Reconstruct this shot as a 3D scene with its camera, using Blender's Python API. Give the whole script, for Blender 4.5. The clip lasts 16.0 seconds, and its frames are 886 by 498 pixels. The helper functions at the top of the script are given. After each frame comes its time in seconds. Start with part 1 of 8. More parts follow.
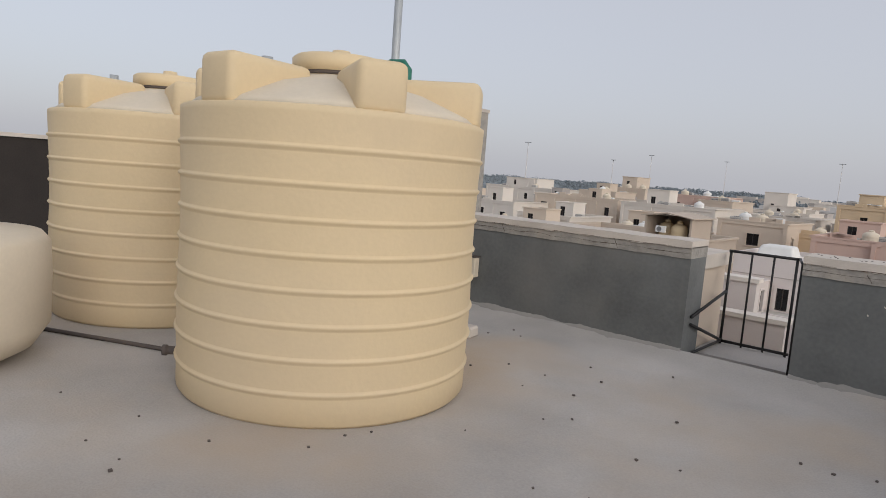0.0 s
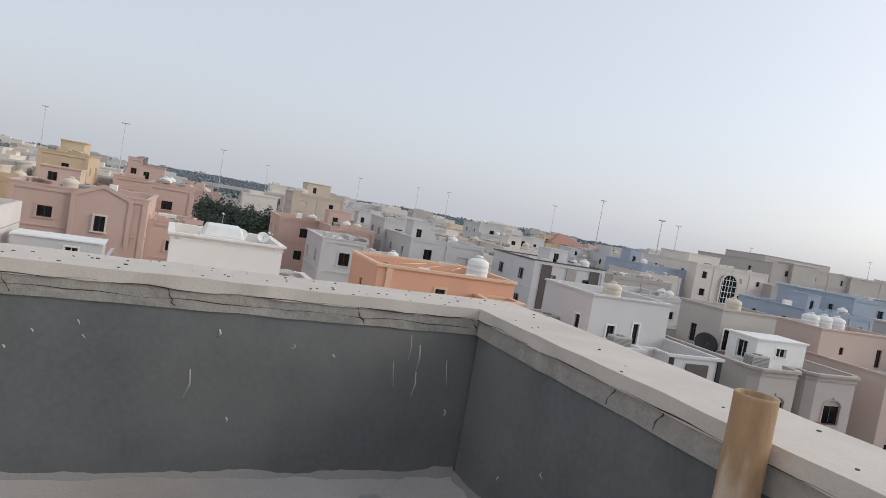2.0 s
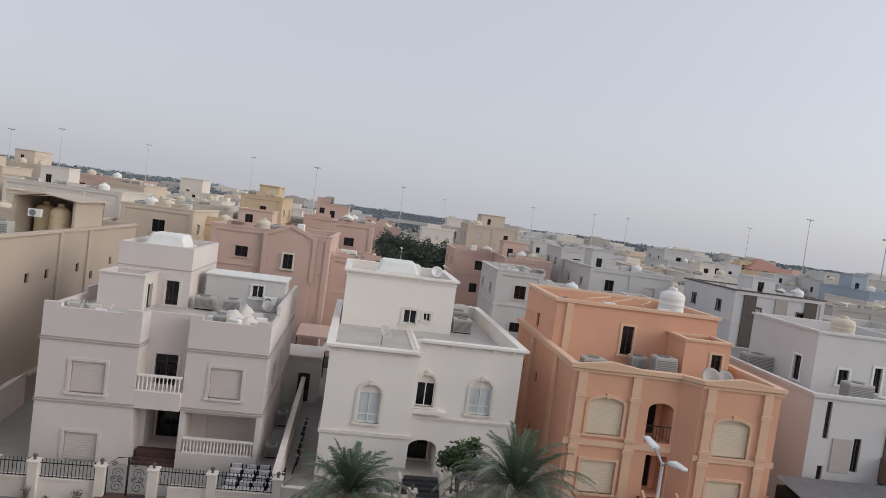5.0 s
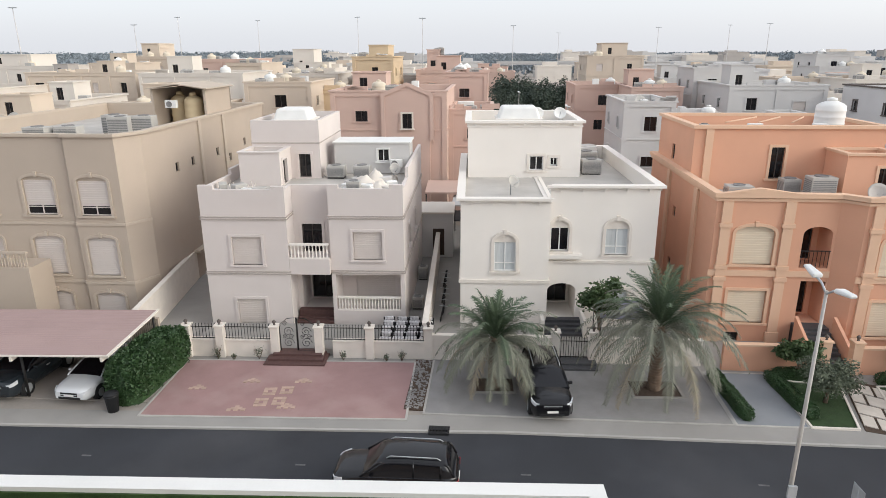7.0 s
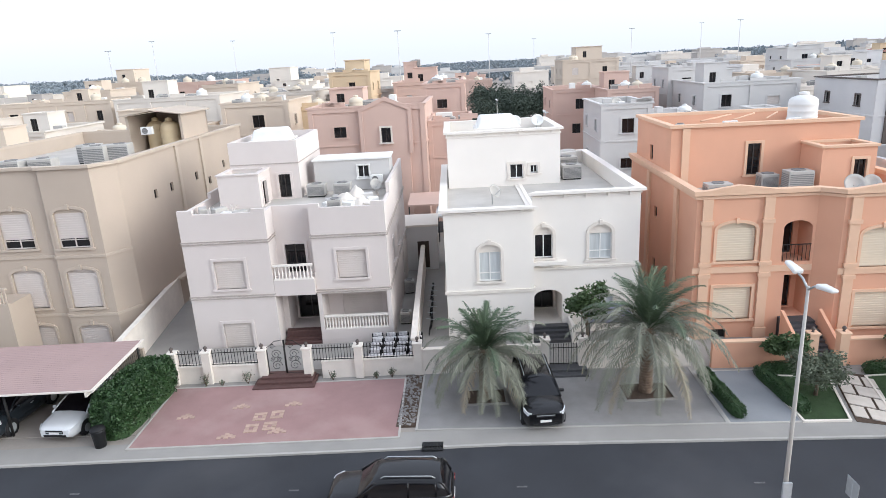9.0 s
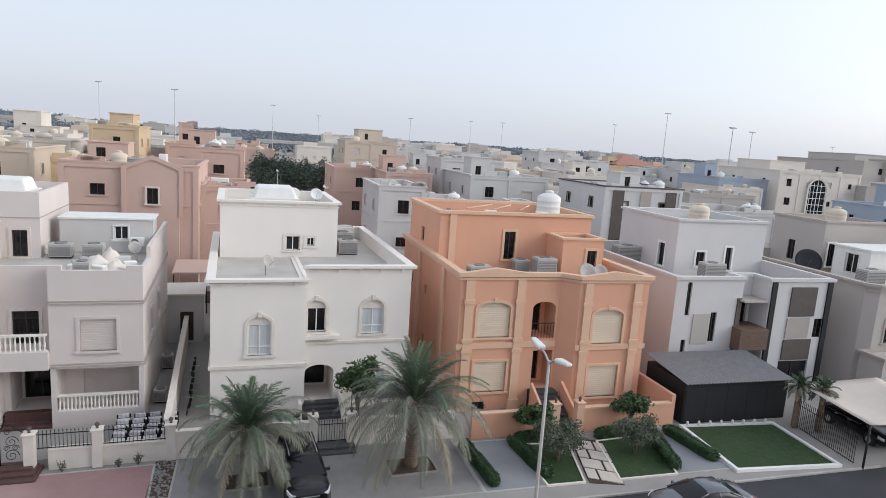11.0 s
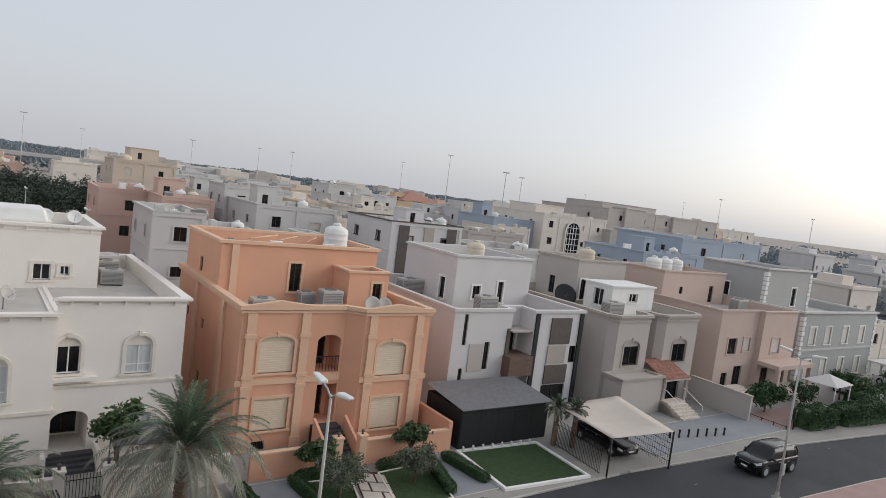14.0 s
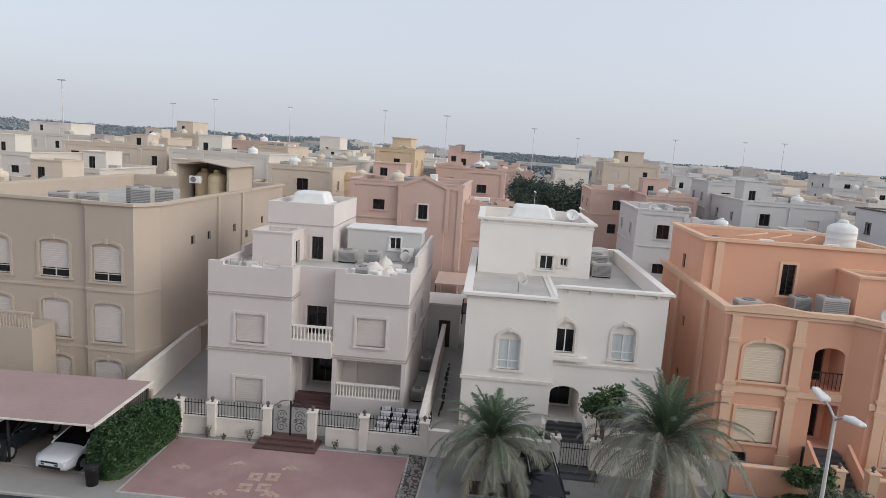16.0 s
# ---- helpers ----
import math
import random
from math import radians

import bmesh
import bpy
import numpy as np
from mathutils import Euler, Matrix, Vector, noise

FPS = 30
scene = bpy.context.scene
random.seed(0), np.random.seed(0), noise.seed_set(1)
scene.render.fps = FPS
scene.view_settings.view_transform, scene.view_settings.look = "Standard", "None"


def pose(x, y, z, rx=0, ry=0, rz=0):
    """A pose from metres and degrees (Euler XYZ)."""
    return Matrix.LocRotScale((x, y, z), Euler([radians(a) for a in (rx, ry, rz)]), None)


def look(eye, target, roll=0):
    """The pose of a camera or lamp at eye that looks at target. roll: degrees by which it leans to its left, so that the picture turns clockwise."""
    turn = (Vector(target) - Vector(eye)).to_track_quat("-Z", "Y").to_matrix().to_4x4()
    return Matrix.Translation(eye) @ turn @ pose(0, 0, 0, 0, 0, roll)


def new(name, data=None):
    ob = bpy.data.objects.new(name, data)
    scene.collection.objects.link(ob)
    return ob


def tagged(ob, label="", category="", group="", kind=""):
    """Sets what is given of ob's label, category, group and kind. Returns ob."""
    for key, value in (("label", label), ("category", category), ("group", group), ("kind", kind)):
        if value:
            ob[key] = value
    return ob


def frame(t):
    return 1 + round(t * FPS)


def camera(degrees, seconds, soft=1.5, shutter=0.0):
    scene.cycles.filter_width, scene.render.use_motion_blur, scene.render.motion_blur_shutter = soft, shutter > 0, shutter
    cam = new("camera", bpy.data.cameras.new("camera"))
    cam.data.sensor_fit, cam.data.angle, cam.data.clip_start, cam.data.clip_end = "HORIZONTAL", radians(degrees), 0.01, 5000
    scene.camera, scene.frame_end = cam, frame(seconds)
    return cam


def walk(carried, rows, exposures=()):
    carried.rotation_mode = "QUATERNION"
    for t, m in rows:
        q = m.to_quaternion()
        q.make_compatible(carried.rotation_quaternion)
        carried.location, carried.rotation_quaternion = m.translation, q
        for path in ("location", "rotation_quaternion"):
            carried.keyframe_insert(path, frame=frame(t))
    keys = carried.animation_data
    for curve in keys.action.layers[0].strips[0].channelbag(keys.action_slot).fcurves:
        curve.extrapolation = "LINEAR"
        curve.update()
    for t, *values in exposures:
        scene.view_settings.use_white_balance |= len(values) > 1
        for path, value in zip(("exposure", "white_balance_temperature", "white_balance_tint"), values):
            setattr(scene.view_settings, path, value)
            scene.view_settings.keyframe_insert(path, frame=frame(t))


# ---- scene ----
cam = camera(69.5, 16.0, 0.75)

EXPOSURES = [(0, 0.03, 6300, 9), (0.5, 0.27, 6200, 7), (1.5, 0.27, 6150, 6), (2.5, 0.17, 6200, 7), (3.0, -0.07, 6300, 7), (3.5, -0.12, 6350, 8), (4.7, 0.05, 6250, 8), (6.8, 0.62, 6350, 6), (7.5, 1.02, 6150, 6), (8.5, 1.1, 5850, 6), (9.0, 1.06, 5850, 6), (9.7, 0.8, 5900, 6), (11.8, 0.45, 6050, 7), (14.0, 0.2, 6300, 7), (16, 0.3, 6100, 7)]
PATH = [
    (0, (-0.763, -6.782, 15.487), (-2.037, -5.260, 15.248), 4.2),
    (0.5, (-0.744, -5.920, 15.491), (-1.054, -3.957, 15.264), 6.6),
    (1, (-0.667, -5.250, 15.526), (-0.183, -3.317, 15.354), 4.9),
    (1.5, (-0.804, -4.600, 15.559), (0.073, -2.817, 15.326), 6.4),
    (2, (-0.803, -3.859, 15.558), (0.014, -2.037, 15.448), 9.9),
    (2.5, (-0.758, -3.208, 15.603), (0.028, -1.369, 15.578), 11.7),
    (3, (-0.398, -2.452, 15.566), (0.843, -0.886, 15.489), 11.2),
    (3.5, (-0.145, -2.007, 15.603), (0.885, -0.292, 15.587), 12.7),
    (4, (-0.029, -1.451, 15.610), (0.726, 0.400, 15.535), 9.9),
    (4.5, (0.027, -0.953, 15.572), (0.518, 0.986, 15.581), 7.4),
    (4.7, (0.024, -0.813, 15.536), (0.378, 1.155, 15.502), 9.0),
    (6.8, (-0.224, -0.196, 15.625), (-0.239, 1.751, 15.171), 0.1),
    (7, (-0.182, -0.173, 15.571), (-0.246, 1.737, 14.981), -0.3),
    (7.5, (-0.117, -0.057, 15.615), (-0.214, 1.782, 14.836), -1.3),
    (8, (-0.105, -0.094, 15.752), (-0.201, 1.774, 15.046), -3.2),
    (8.5, (-0.118, -0.024, 15.776), (-0.208, 1.867, 15.131), -3.3),
    (9, (0.009, -0.013, 15.727), (-0.016, 1.906, 15.164), -3.1),
    (9.5, (0.194, -0.096, 15.701), (0.543, 1.801, 15.171), -1.1),
    (9.7, (0.204, -0.162, 15.698), (0.672, 1.721, 15.210), 0.2),
    (11.8, (0.164, -0.192, 15.759), (0.840, 1.671, 15.488), 4.1),
    (12, (0.173, -0.221, 15.747), (0.828, 1.653, 15.499), 5.2),
    (12.5, (0.248, -0.180, 15.730), (1.003, 1.654, 15.476), 5.6),
    (13, (0.256, -0.242, 15.803), (1.223, 1.490, 15.545), 5.7),
    (13.5, (0.273, -0.292, 15.811), (1.405, 1.343, 15.603), 7.1),
    (14, (0.253, -0.305, 15.824), (1.480, 1.266, 15.653), 7.3),
    (14.5, (0.182, -0.147, 15.744), (1.175, 1.580, 15.562), 7.4),
    (15, (0.191, -0.094, 15.664), (0.742, 1.815, 15.432), 6.0),
    (15.5, (0.091, -0.076, 15.657), (0.279, 1.896, 15.383), 5.0),
    (16, (0.091, -0.104, 15.627), (-0.021, 1.868, 15.312), 3.7),
]
walk(cam, [(t, look(e, g, r)) for t, e, g, r in PATH], EXPOSURES)

# ---- world and light ----
world = bpy.data.worlds.new("sky")
scene.world = world
world.use_nodes = True
wn = world.node_tree
sky = wn.nodes.new("ShaderNodeTexSky")
sky.sky_type = "NISHITA"
sky.sun_disc = False
sky.sun_elevation = radians(23)
sky.sun_rotation = radians(97)
sky.altitude = 0
sky.air_density, sky.dust_density, sky.ozone_density = 1.0, 4.0, 2.0
clear = wn.nodes["Background"]
# dust in the air pales the colours of the sky
pale = wn.nodes.new("ShaderNodeHueSaturation")
pale.inputs["Saturation"].default_value = 0.7
wn.links.new(sky.outputs[0], pale.inputs["Color"])
wn.links.new(pale.outputs[0], clear.inputs[0])
clear.inputs[1].default_value = 0.048
# thin even cloud over the clear sky
veil = wn.nodes.new("ShaderNodeBackground")
veil.inputs[0].default_value = (0.95, 0.935, 0.99, 1)
veil.inputs[1].default_value = 0.47
both = wn.nodes.new("ShaderNodeAddShader")
wn.links.new(clear.outputs[0], both.inputs[0])
wn.links.new(veil.outputs[0], both.inputs[1])
wn.links.new(both.outputs[0], wn.nodes["World Output"].inputs[0])
sun_data = bpy.data.lights.new("sun", "SUN")
sun_data.energy, sun_data.angle, sun_data.color = 0.8, radians(35), (1.0, 0.945, 0.885)
sun = new("sun", sun_data)
sun.matrix_world = look((86, -50, 42), (0, 0, 0))


# ---- materials ----
def mat(name, color, rough=0.85, var=0.12, scale=1.5, bump=0.15, fine=40.0, stain=0.0, stain_color=(0.25, 0.21, 0.17), metal=0.0, pick=0.0, stretch=1.0):
    """A worn surface: large blotches, fine grain with relief, and stains of their own shape."""
    m = bpy.data.materials.new(name)
    m.use_nodes = True
    nt = m.node_tree
    b = nt.nodes["Principled BSDF"]
    b.inputs["Roughness"].default_value = rough
    b.inputs["Metallic"].default_value = metal
    co = nt.nodes.new("ShaderNodeTexCoord")
    mp = nt.nodes.new("ShaderNodeMapping")
    mp.inputs["Scale"].default_value = (1, 1, stretch)
    nt.links.new(co.outputs["Object"], mp.inputs[0])
    n1 = nt.nodes.new("ShaderNodeTexNoise")
    n1.inputs["Scale"].default_value, n1.inputs["Detail"].default_value = scale, 6
    n2 = nt.nodes.new("ShaderNodeTexNoise")
    n2.inputs["Scale"].default_value, n2.inputs["Detail"].default_value = fine, 4
    for n in (n1, n2):
        nt.links.new(mp.outputs[0], n.inputs["Vector"])
    add = nt.nodes.new("ShaderNodeMath")
    add.operation = "MULTIPLY_ADD"
    nt.links.new(n2.outputs[0], add.inputs[0])
    add.inputs[1].default_value = 0.35
    nt.links.new(n1.outputs[0], add.inputs[2])
    mr = nt.nodes.new("ShaderNodeMapRange")
    mr.inputs["From Min"].default_value, mr.inputs["From Max"].default_value = 0.35, 1.0
    mr.inputs["To Min"].default_value, mr.inputs["To Max"].default_value = 1 - var, 1 + var
    nt.links.new(add.outputs[0], mr.inputs[0])
    last = mr.outputs[0]
    if pick:
        oi = nt.nodes.new("ShaderNodeObjectInfo")
        pr = nt.nodes.new("ShaderNodeMapRange")
        pr.inputs["To Min"].default_value, pr.inputs["To Max"].default_value = 1 - pick, 1 + pick
        nt.links.new(oi.outputs["Random"], pr.inputs[0])
        mu = nt.nodes.new("ShaderNodeMath")
        mu.operation = "MULTIPLY"
        nt.links.new(last, mu.inputs[0])
        nt.links.new(pr.outputs[0], mu.inputs[1])
        last = mu.outputs[0]
    vm = nt.nodes.new("ShaderNodeVectorMath")
    vm.operation = "SCALE"
    vm.inputs[0].default_value = color
    nt.links.new(last, vm.inputs["Scale"])
    out = vm.outputs[0]
    if stain:
        n3 = nt.nodes.new("ShaderNodeTexNoise")
        n3.inputs["Scale"].default_value, n3.inputs["Detail"].default_value = scale * 0.45, 8
        nt.links.new(mp.outputs[0], n3.inputs["Vector"])
        r3 = nt.nodes.new("ShaderNodeMapRange")
        r3.inputs["From Min"].default_value, r3.inputs["From Max"].default_value = 0.5, 0.72
        r3.inputs["To Max"].default_value = stain
        nt.links.new(n3.outputs[0], r3.inputs[0])
        mx = nt.nodes.new("ShaderNodeMixRGB")
        mx.inputs[2].default_value = (*stain_color, 1)
        nt.links.new(r3.outputs[0], mx.inputs[0])
        nt.links.new(out, mx.inputs[1])
        out = mx.outputs[0]
    nt.links.new(out, b.inputs["Base Color"])
    if bump:
        bp = nt.nodes.new("ShaderNodeBump")
        bp.inputs["Strength"].default_value, bp.inputs["Distance"].default_value = bump, 0.02
        nt.links.new(n2.outputs[0], bp.inputs["Height"])
        nt.links.new(bp.outputs[0], b.inputs["Normal"])
    return m


def glass(name, tint, rough=0.08):
    """Dark window glass as seen from outside by day: a glossy pane over an unlit room."""
    m = bpy.data.materials.new(name)
    m.use_nodes = True
    b = m.node_tree.nodes["Principled BSDF"]
    b.inputs["Base Color"].default_value = (*tint, 1)
    b.inputs["Roughness"].default_value = rough
    b.inputs["IOR"].default_value = 1.5
    return m


M_CONC_FLOOR = mat("roof_screed", (0.43, 0.405, 0.38), 0.9, 0.26, 0.9, 0.3, 60, 0.9, (0.46, 0.365, 0.265))
M_CONC_WALL = mat("grey_render", (0.142, 0.147, 0.144), 0.9, 0.36, 1.3, 0.1, 24, 0.6, (0.25, 0.24, 0.22))
M_COPING = mat("dusty_coping", (0.60, 0.54, 0.475), 0.95, 0.12, 2.5, 0.16, 50, 0.3, (0.42, 0.36, 0.30))
M_MORTAR = mat("broken_mortar", (0.33, 0.31, 0.28), 0.95, 0.3, 7, 0.5, 35, 0.75, (0.44, 0.39, 0.33))
M_TANK = mat("cream_plastic", (0.70, 0.555, 0.345), 0.6, 0.07, 1.2, 0.06, 30, 0.55, (0.58, 0.47, 0.33))
M_TANK_W = mat("dusty_tank_top", (0.66, 0.58, 0.46), 0.8, 0.08, 2, 0.1, 30)
M_IRON = mat("black_iron", (0.012, 0.011, 0.011), 0.6, 0.3, 8, 0.2, 60)
M_PIPE = mat("rusty_pipe", (0.40, 0.25, 0.135), 0.75, 0.25, 18, 0.2, 60, 1.0, (0.62, 0.54, 0.44), stretch=0.25)
M_DASH = mat("worn_road_paint", (0.12, 0.12, 0.12), 0.9, 0.4, 6, 0.2, 30)
M_GREENPIPE = mat("green_plastic", (0.02, 0.16, 0.11), 0.5, 0.1, 4, 0)
M_GALV = mat("galvanised_steel", (0.42, 0.44, 0.45), 0.5, 0.12, 5, 0.05, 40, metal=0.3)
M_DARKROOF = mat("weathered_dark_sheet", (0.23, 0.23, 0.235), 0.6, 0.2, 3, 0.1, 40, 0.4, (0.24, 0.23, 0.22))
M_BLACK = mat("black_rubber", (0.009, 0.009, 0.01), 0.7, 0.2, 6, 0.1)
M_WHITE = mat("white_paint", (0.78, 0.77, 0.74), 0.7, 0.06, 1.5, 0.08)
M_TURF = mat("artificial_turf", (0.042, 0.085, 0.02), 0.95, 0.35, 2.0, 1.0, 90)
M_ASPHALT = mat("asphalt", (0.031, 0.033, 0.039), 0.85, 0.25, 0.35, 0.3, 60, 0.6, (0.068, 0.068, 0.073))
M_APRON = mat("dusty_concrete", (0.31, 0.295, 0.275), 0.95, 0.14, 0.5, 0.3, 40, 0.3, (0.27, 0.25, 0.23))
M_KERB = mat("kerb_concrete", (0.42, 0.40, 0.37), 0.9, 0.12, 1.5, 0.2, pick=0.08)
M_SAND = mat("sandy_ground", (0.33, 0.295, 0.26), 1.0, 0.16, 0.12, 0.4, 6, 0.3, (0.30, 0.25, 0.20))
M_REDPAVE = mat("red_pavers", (0.33, 0.205, 0.195), 0.95, 0.12, 0.8, 0.2, 20, 0.5, (0.45, 0.33, 0.30), pick=0.035)
M_PALEPAVE = mat("pale_pavers", (0.46, 0.33, 0.265), 0.95, 0.12, 2, 0.2, 20, pick=0.1)
M_GREYPAVE = mat("grey_pavers", (0.25, 0.24, 0.235), 0.95, 0.2, 0.9, 0.25, 20, 0.6, (0.34, 0.32, 0.30), pick=0.035)
M_BLUEPAVE = mat("blue_grey_pavers", (0.255, 0.265, 0.28), 0.95, 0.12, 0.7, 0.25, 20, 0.3, (0.30, 0.30, 0.30), pick=0.035)
M_PINKPAVE = mat("pink_pavement", (0.34, 0.23, 0.21), 0.95, 0.14, 0.8, 0.25, 20, 0.3, (0.32, 0.27, 0.25), pick=0.1)
M_SOIL = mat("dark_soil", (0.075, 0.05, 0.035), 1.0, 0.4, 6, 0.8, 30)
M_LAWN = mat("lawn", (0.032, 0.062, 0.02), 1.0, 0.3, 3, 1.0, 80)
M_ROOF = mat("roof_membrane", (0.50, 0.47, 0.43), 0.95, 0.18, 0.5, 0.3, 20, 0.4, (0.36, 0.33, 0.29))
M_TAN = mat("tan_render", (0.48, 0.40, 0.325), 0.95, 0.06, 0.35, 0.15, 40, 0.2, (0.40, 0.34, 0.285))
M_TANTRIM = mat("tan_trim", (0.51, 0.43, 0.35), 0.95, 0.05, 1, 0.1)
M_ROSE = mat("rose_white_render", (0.665, 0.60, 0.565), 0.95, 0.05, 0.4, 0.12, 40, 0.2, (0.54, 0.45, 0.41))
M_IVORY = mat("ivory_render", (0.82, 0.77, 0.71), 0.95, 0.05, 0.4, 0.12, 40, 0.15, (0.72, 0.66, 0.59))
M_ORANGE = mat("orange_render", (0.70, 0.385, 0.255), 0.95, 0.06, 0.4, 0.12, 40, 0.2, (0.62, 0.35, 0.24))
M_ORTRIM = mat("peach_trim", (0.72, 0.48, 0.33), 0.95, 0.05, 1, 0.1)
M_COOLWHITE = mat("cool_white_render", (0.62, 0.60, 0.59), 0.9, 0.05, 0.4, 0.1)
M_BROWN = mat("brown_cladding", (0.105, 0.085, 0.075), 0.7, 0.15, 2, 0.2, 30)
M_WOOD = mat("wood_cladding", (0.15, 0.095, 0.07), 0.6, 0.3, 3, 0.2, 40, stretch=6)
M_CHAR = mat("charcoal_cladding", (0.011, 0.012, 0.014), 0.6, 0.15, 2, 0.1)
M_GREIGE = mat("greige_render", (0.47, 0.43, 0.395), 0.95, 0.05, 0.4, 0.12)
M_GREIGETRIM = mat("greige_trim", (0.43, 0.38, 0.34), 0.95, 0.05, 1, 0.1)
M_PEACH = mat("peach_render", (0.56, 0.44, 0.38), 0.95, 0.05, 0.4, 0.12)
M_GREY = mat("grey_facade", (0.42, 0.42, 0.405), 0.95, 0.05, 0.4, 0.12)
# slate blue made paler in the base colour to stand for distance haze
M_BLUE = mat("hazed_slate_blue_render", (0.36, 0.41, 0.48), 0.95, 0.05, 0.4, 0.12)
M_BEIGE = mat("beige_render", (0.62, 0.52, 0.42), 0.95, 0.06, 0.3, 0.1)
M_PINK = mat("dusty_pink_render", (0.60, 0.43, 0.36), 0.95, 0.06, 0.3, 0.1)
M_YELLOW = mat("ochre_render", (0.62, 0.48, 0.32), 0.95, 0.06, 0.3, 0.1)
M_CREAM = mat("cream_render", (0.70, 0.64, 0.57), 0.95, 0.06, 0.3, 0.1)
M_PALE = mat("pale_grey_render", (0.58, 0.56, 0.54), 0.95, 0.06, 0.3, 0.1)
M_REDROOF = mat("red_roof_tiles", (0.42, 0.22, 0.17), 0.9, 0.2, 3, 0.3, 20, pick=0.15)
M_GLASS = glass("dark_glass", (0.008, 0.008, 0.01))
M_SMOKE = glass("smoked_glass", (0.005, 0.005, 0.007), 0.15)
M_CURTAIN = mat("pale_curtain", (0.56, 0.58, 0.58), 0.9, 0.2, 3, 0.3, 14, stretch=0.1)
M_SHUTTER = mat("beige_roller_shutter", (0.615, 0.55, 0.505), 0.8, 0.05, 1, 0.05)
M_SHUTOR = mat("cream_roller_shutter", (0.70, 0.59, 0.45), 0.8, 0.05, 1, 0.05)
M_FRAME = mat("dark_bronze_frame", (0.045, 0.035, 0.03), 0.5, 0.15, 4, 0)
M_DOOR = mat("dark_wood_door", (0.06, 0.035, 0.025), 0.6, 0.25, 4, 0.1)
M_ACBODY = mat("ac_grey_metal", (0.45, 0.43, 0.40), 0.6, 0.12, 2, 0.05, 30, 0.3, (0.33, 0.28, 0.23))
M_ACGRILL = mat("ac_dark_coil", (0.22, 0.215, 0.21), 0.7, 0.2, 4, 0.2)
M_CARPORT = mat("pink_carport_sheet", (0.36, 0.255, 0.24), 0.8, 0.08, 0.6, 0.1, 30, 0.2, (0.42, 0.30, 0.27))
M_SHADE = mat("cream_shade_sail", (0.55, 0.49, 0.43), 0.9, 0.06, 1, 0.1)
M_TRUNK = mat("palm_trunk", (0.17, 0.12, 0.085), 1.0, 0.4, 4, 1.0, 20)
M_FROND = mat("palm_leaf", (0.08, 0.115, 0.064), 0.7, 0.25, 2, 0, 10)
M_OLDFROND = mat("old_palm_leaf", (0.19, 0.195, 0.148), 0.8, 0.25, 2, 0, 10)
M_DRYFROND = mat("dry_palm_leaf", (0.33, 0.28, 0.20), 0.9, 0.25, 2, 0, 10)
M_LEAF = mat("green_leaf", (0.06, 0.098, 0.034), 0.6, 0.4, 3, 0, 10)
M_HEDGE = mat("hedge_leaf", (0.03, 0.068, 0.02), 0.6, 0.4, 3, 0, 10)
M_OLIVE = mat("olive_leaf", (0.11, 0.13, 0.085), 0.7, 0.35, 3, 0, 10)
# distance haze is mixed into this leaf colour, paler and bluer than foliage
M_HAZETREE = mat("hazed_foliage", (0.25, 0.285, 0.31), 0.9, 0.25, 0.02, 0, 2)
M_STREETLEAF = mat("street_tree_leaf", (0.055, 0.075, 0.055), 0.8, 0.35, 1, 0, 6)
M_STONE = mat("ivory_stone", (0.74, 0.68, 0.61), 0.9, 0.08, 2, 0.15, 30)
M_STEP = mat("red_granite_step", (0.10, 0.052, 0.046), 0.6, 0.2, 6, 0.1, 50)
M_DARKSTEP = mat("dark_granite_step", (0.075, 0.075, 0.08), 0.6, 0.2, 6, 0.1, 50)
M_LAMP = mat("lamp_white_metal", (0.72, 0.72, 0.70), 0.4, 0.05, 3, 0)
M_SIGN = mat("faded_red_mark", (0.35, 0.12, 0.10), 0.8, 0.2, 8, 0)
M_TARP = mat("blue_grey_tarpaulin", (0.16, 0.16, 0.22), 0.8, 0.15, 3, 0.3)
M_CUSHION = mat("patterned_cushion", (0.55, 0.53, 0.53), 0.9, 0.5, 9, 0.2, 25)


def paint(name, color, rough=0.2):
    m = mat(name, color, rough, 0.04, 2, 0)
    b = m.node_tree.nodes["Principled BSDF"]
    dark = max(color) < 0.05
    b.inputs["Coat Weight"].default_value = 0.3 if dark else 1.0
    b.inputs["Specular IOR Level"].default_value = 0.35 if dark else 0.5
    return m


M_CARBLACK = paint("black_car_paint", (0.006, 0.006, 0.0075))
M_CARGREY = paint("grey_car_paint", (0.065, 0.072, 0.09))
M_CARWHITE = paint("white_car_paint", (0.68, 0.69, 0.70))
M_CARDARK = paint("dark_blue_car_paint", (0.02, 0.025, 0.03))
M_REDLIGHT = paint("red_light", (0.35, 0.02, 0.02), 0.2)
M_HEADLIGHT = paint("clear_light", (0.65, 0.66, 0.68), 0.15)


# ---- mesh tools ----
def part(name, bm, material, parent=None, label=""):
    """Links a bmesh as one mesh object under a thing or part."""
    me = bpy.data.meshes.new(name)
    bm.to_mesh(me)
    bm.free()
    for m in material if isinstance(material, (list, tuple)) else (material,):
        me.materials.append(m)
    ob = new(name, me)
    if parent is not None:
        ob.parent = parent
    if label:
        tagged(ob, label)
    return ob


def thing(name, label, category, m=None, group="", kind=""):
    ob = new(name)
    ob.empty_display_size = 0.1
    if m is not None:
        ob.matrix_world = m
    return tagged(ob, label, category, group, kind)


def B():
    return bmesh.new()


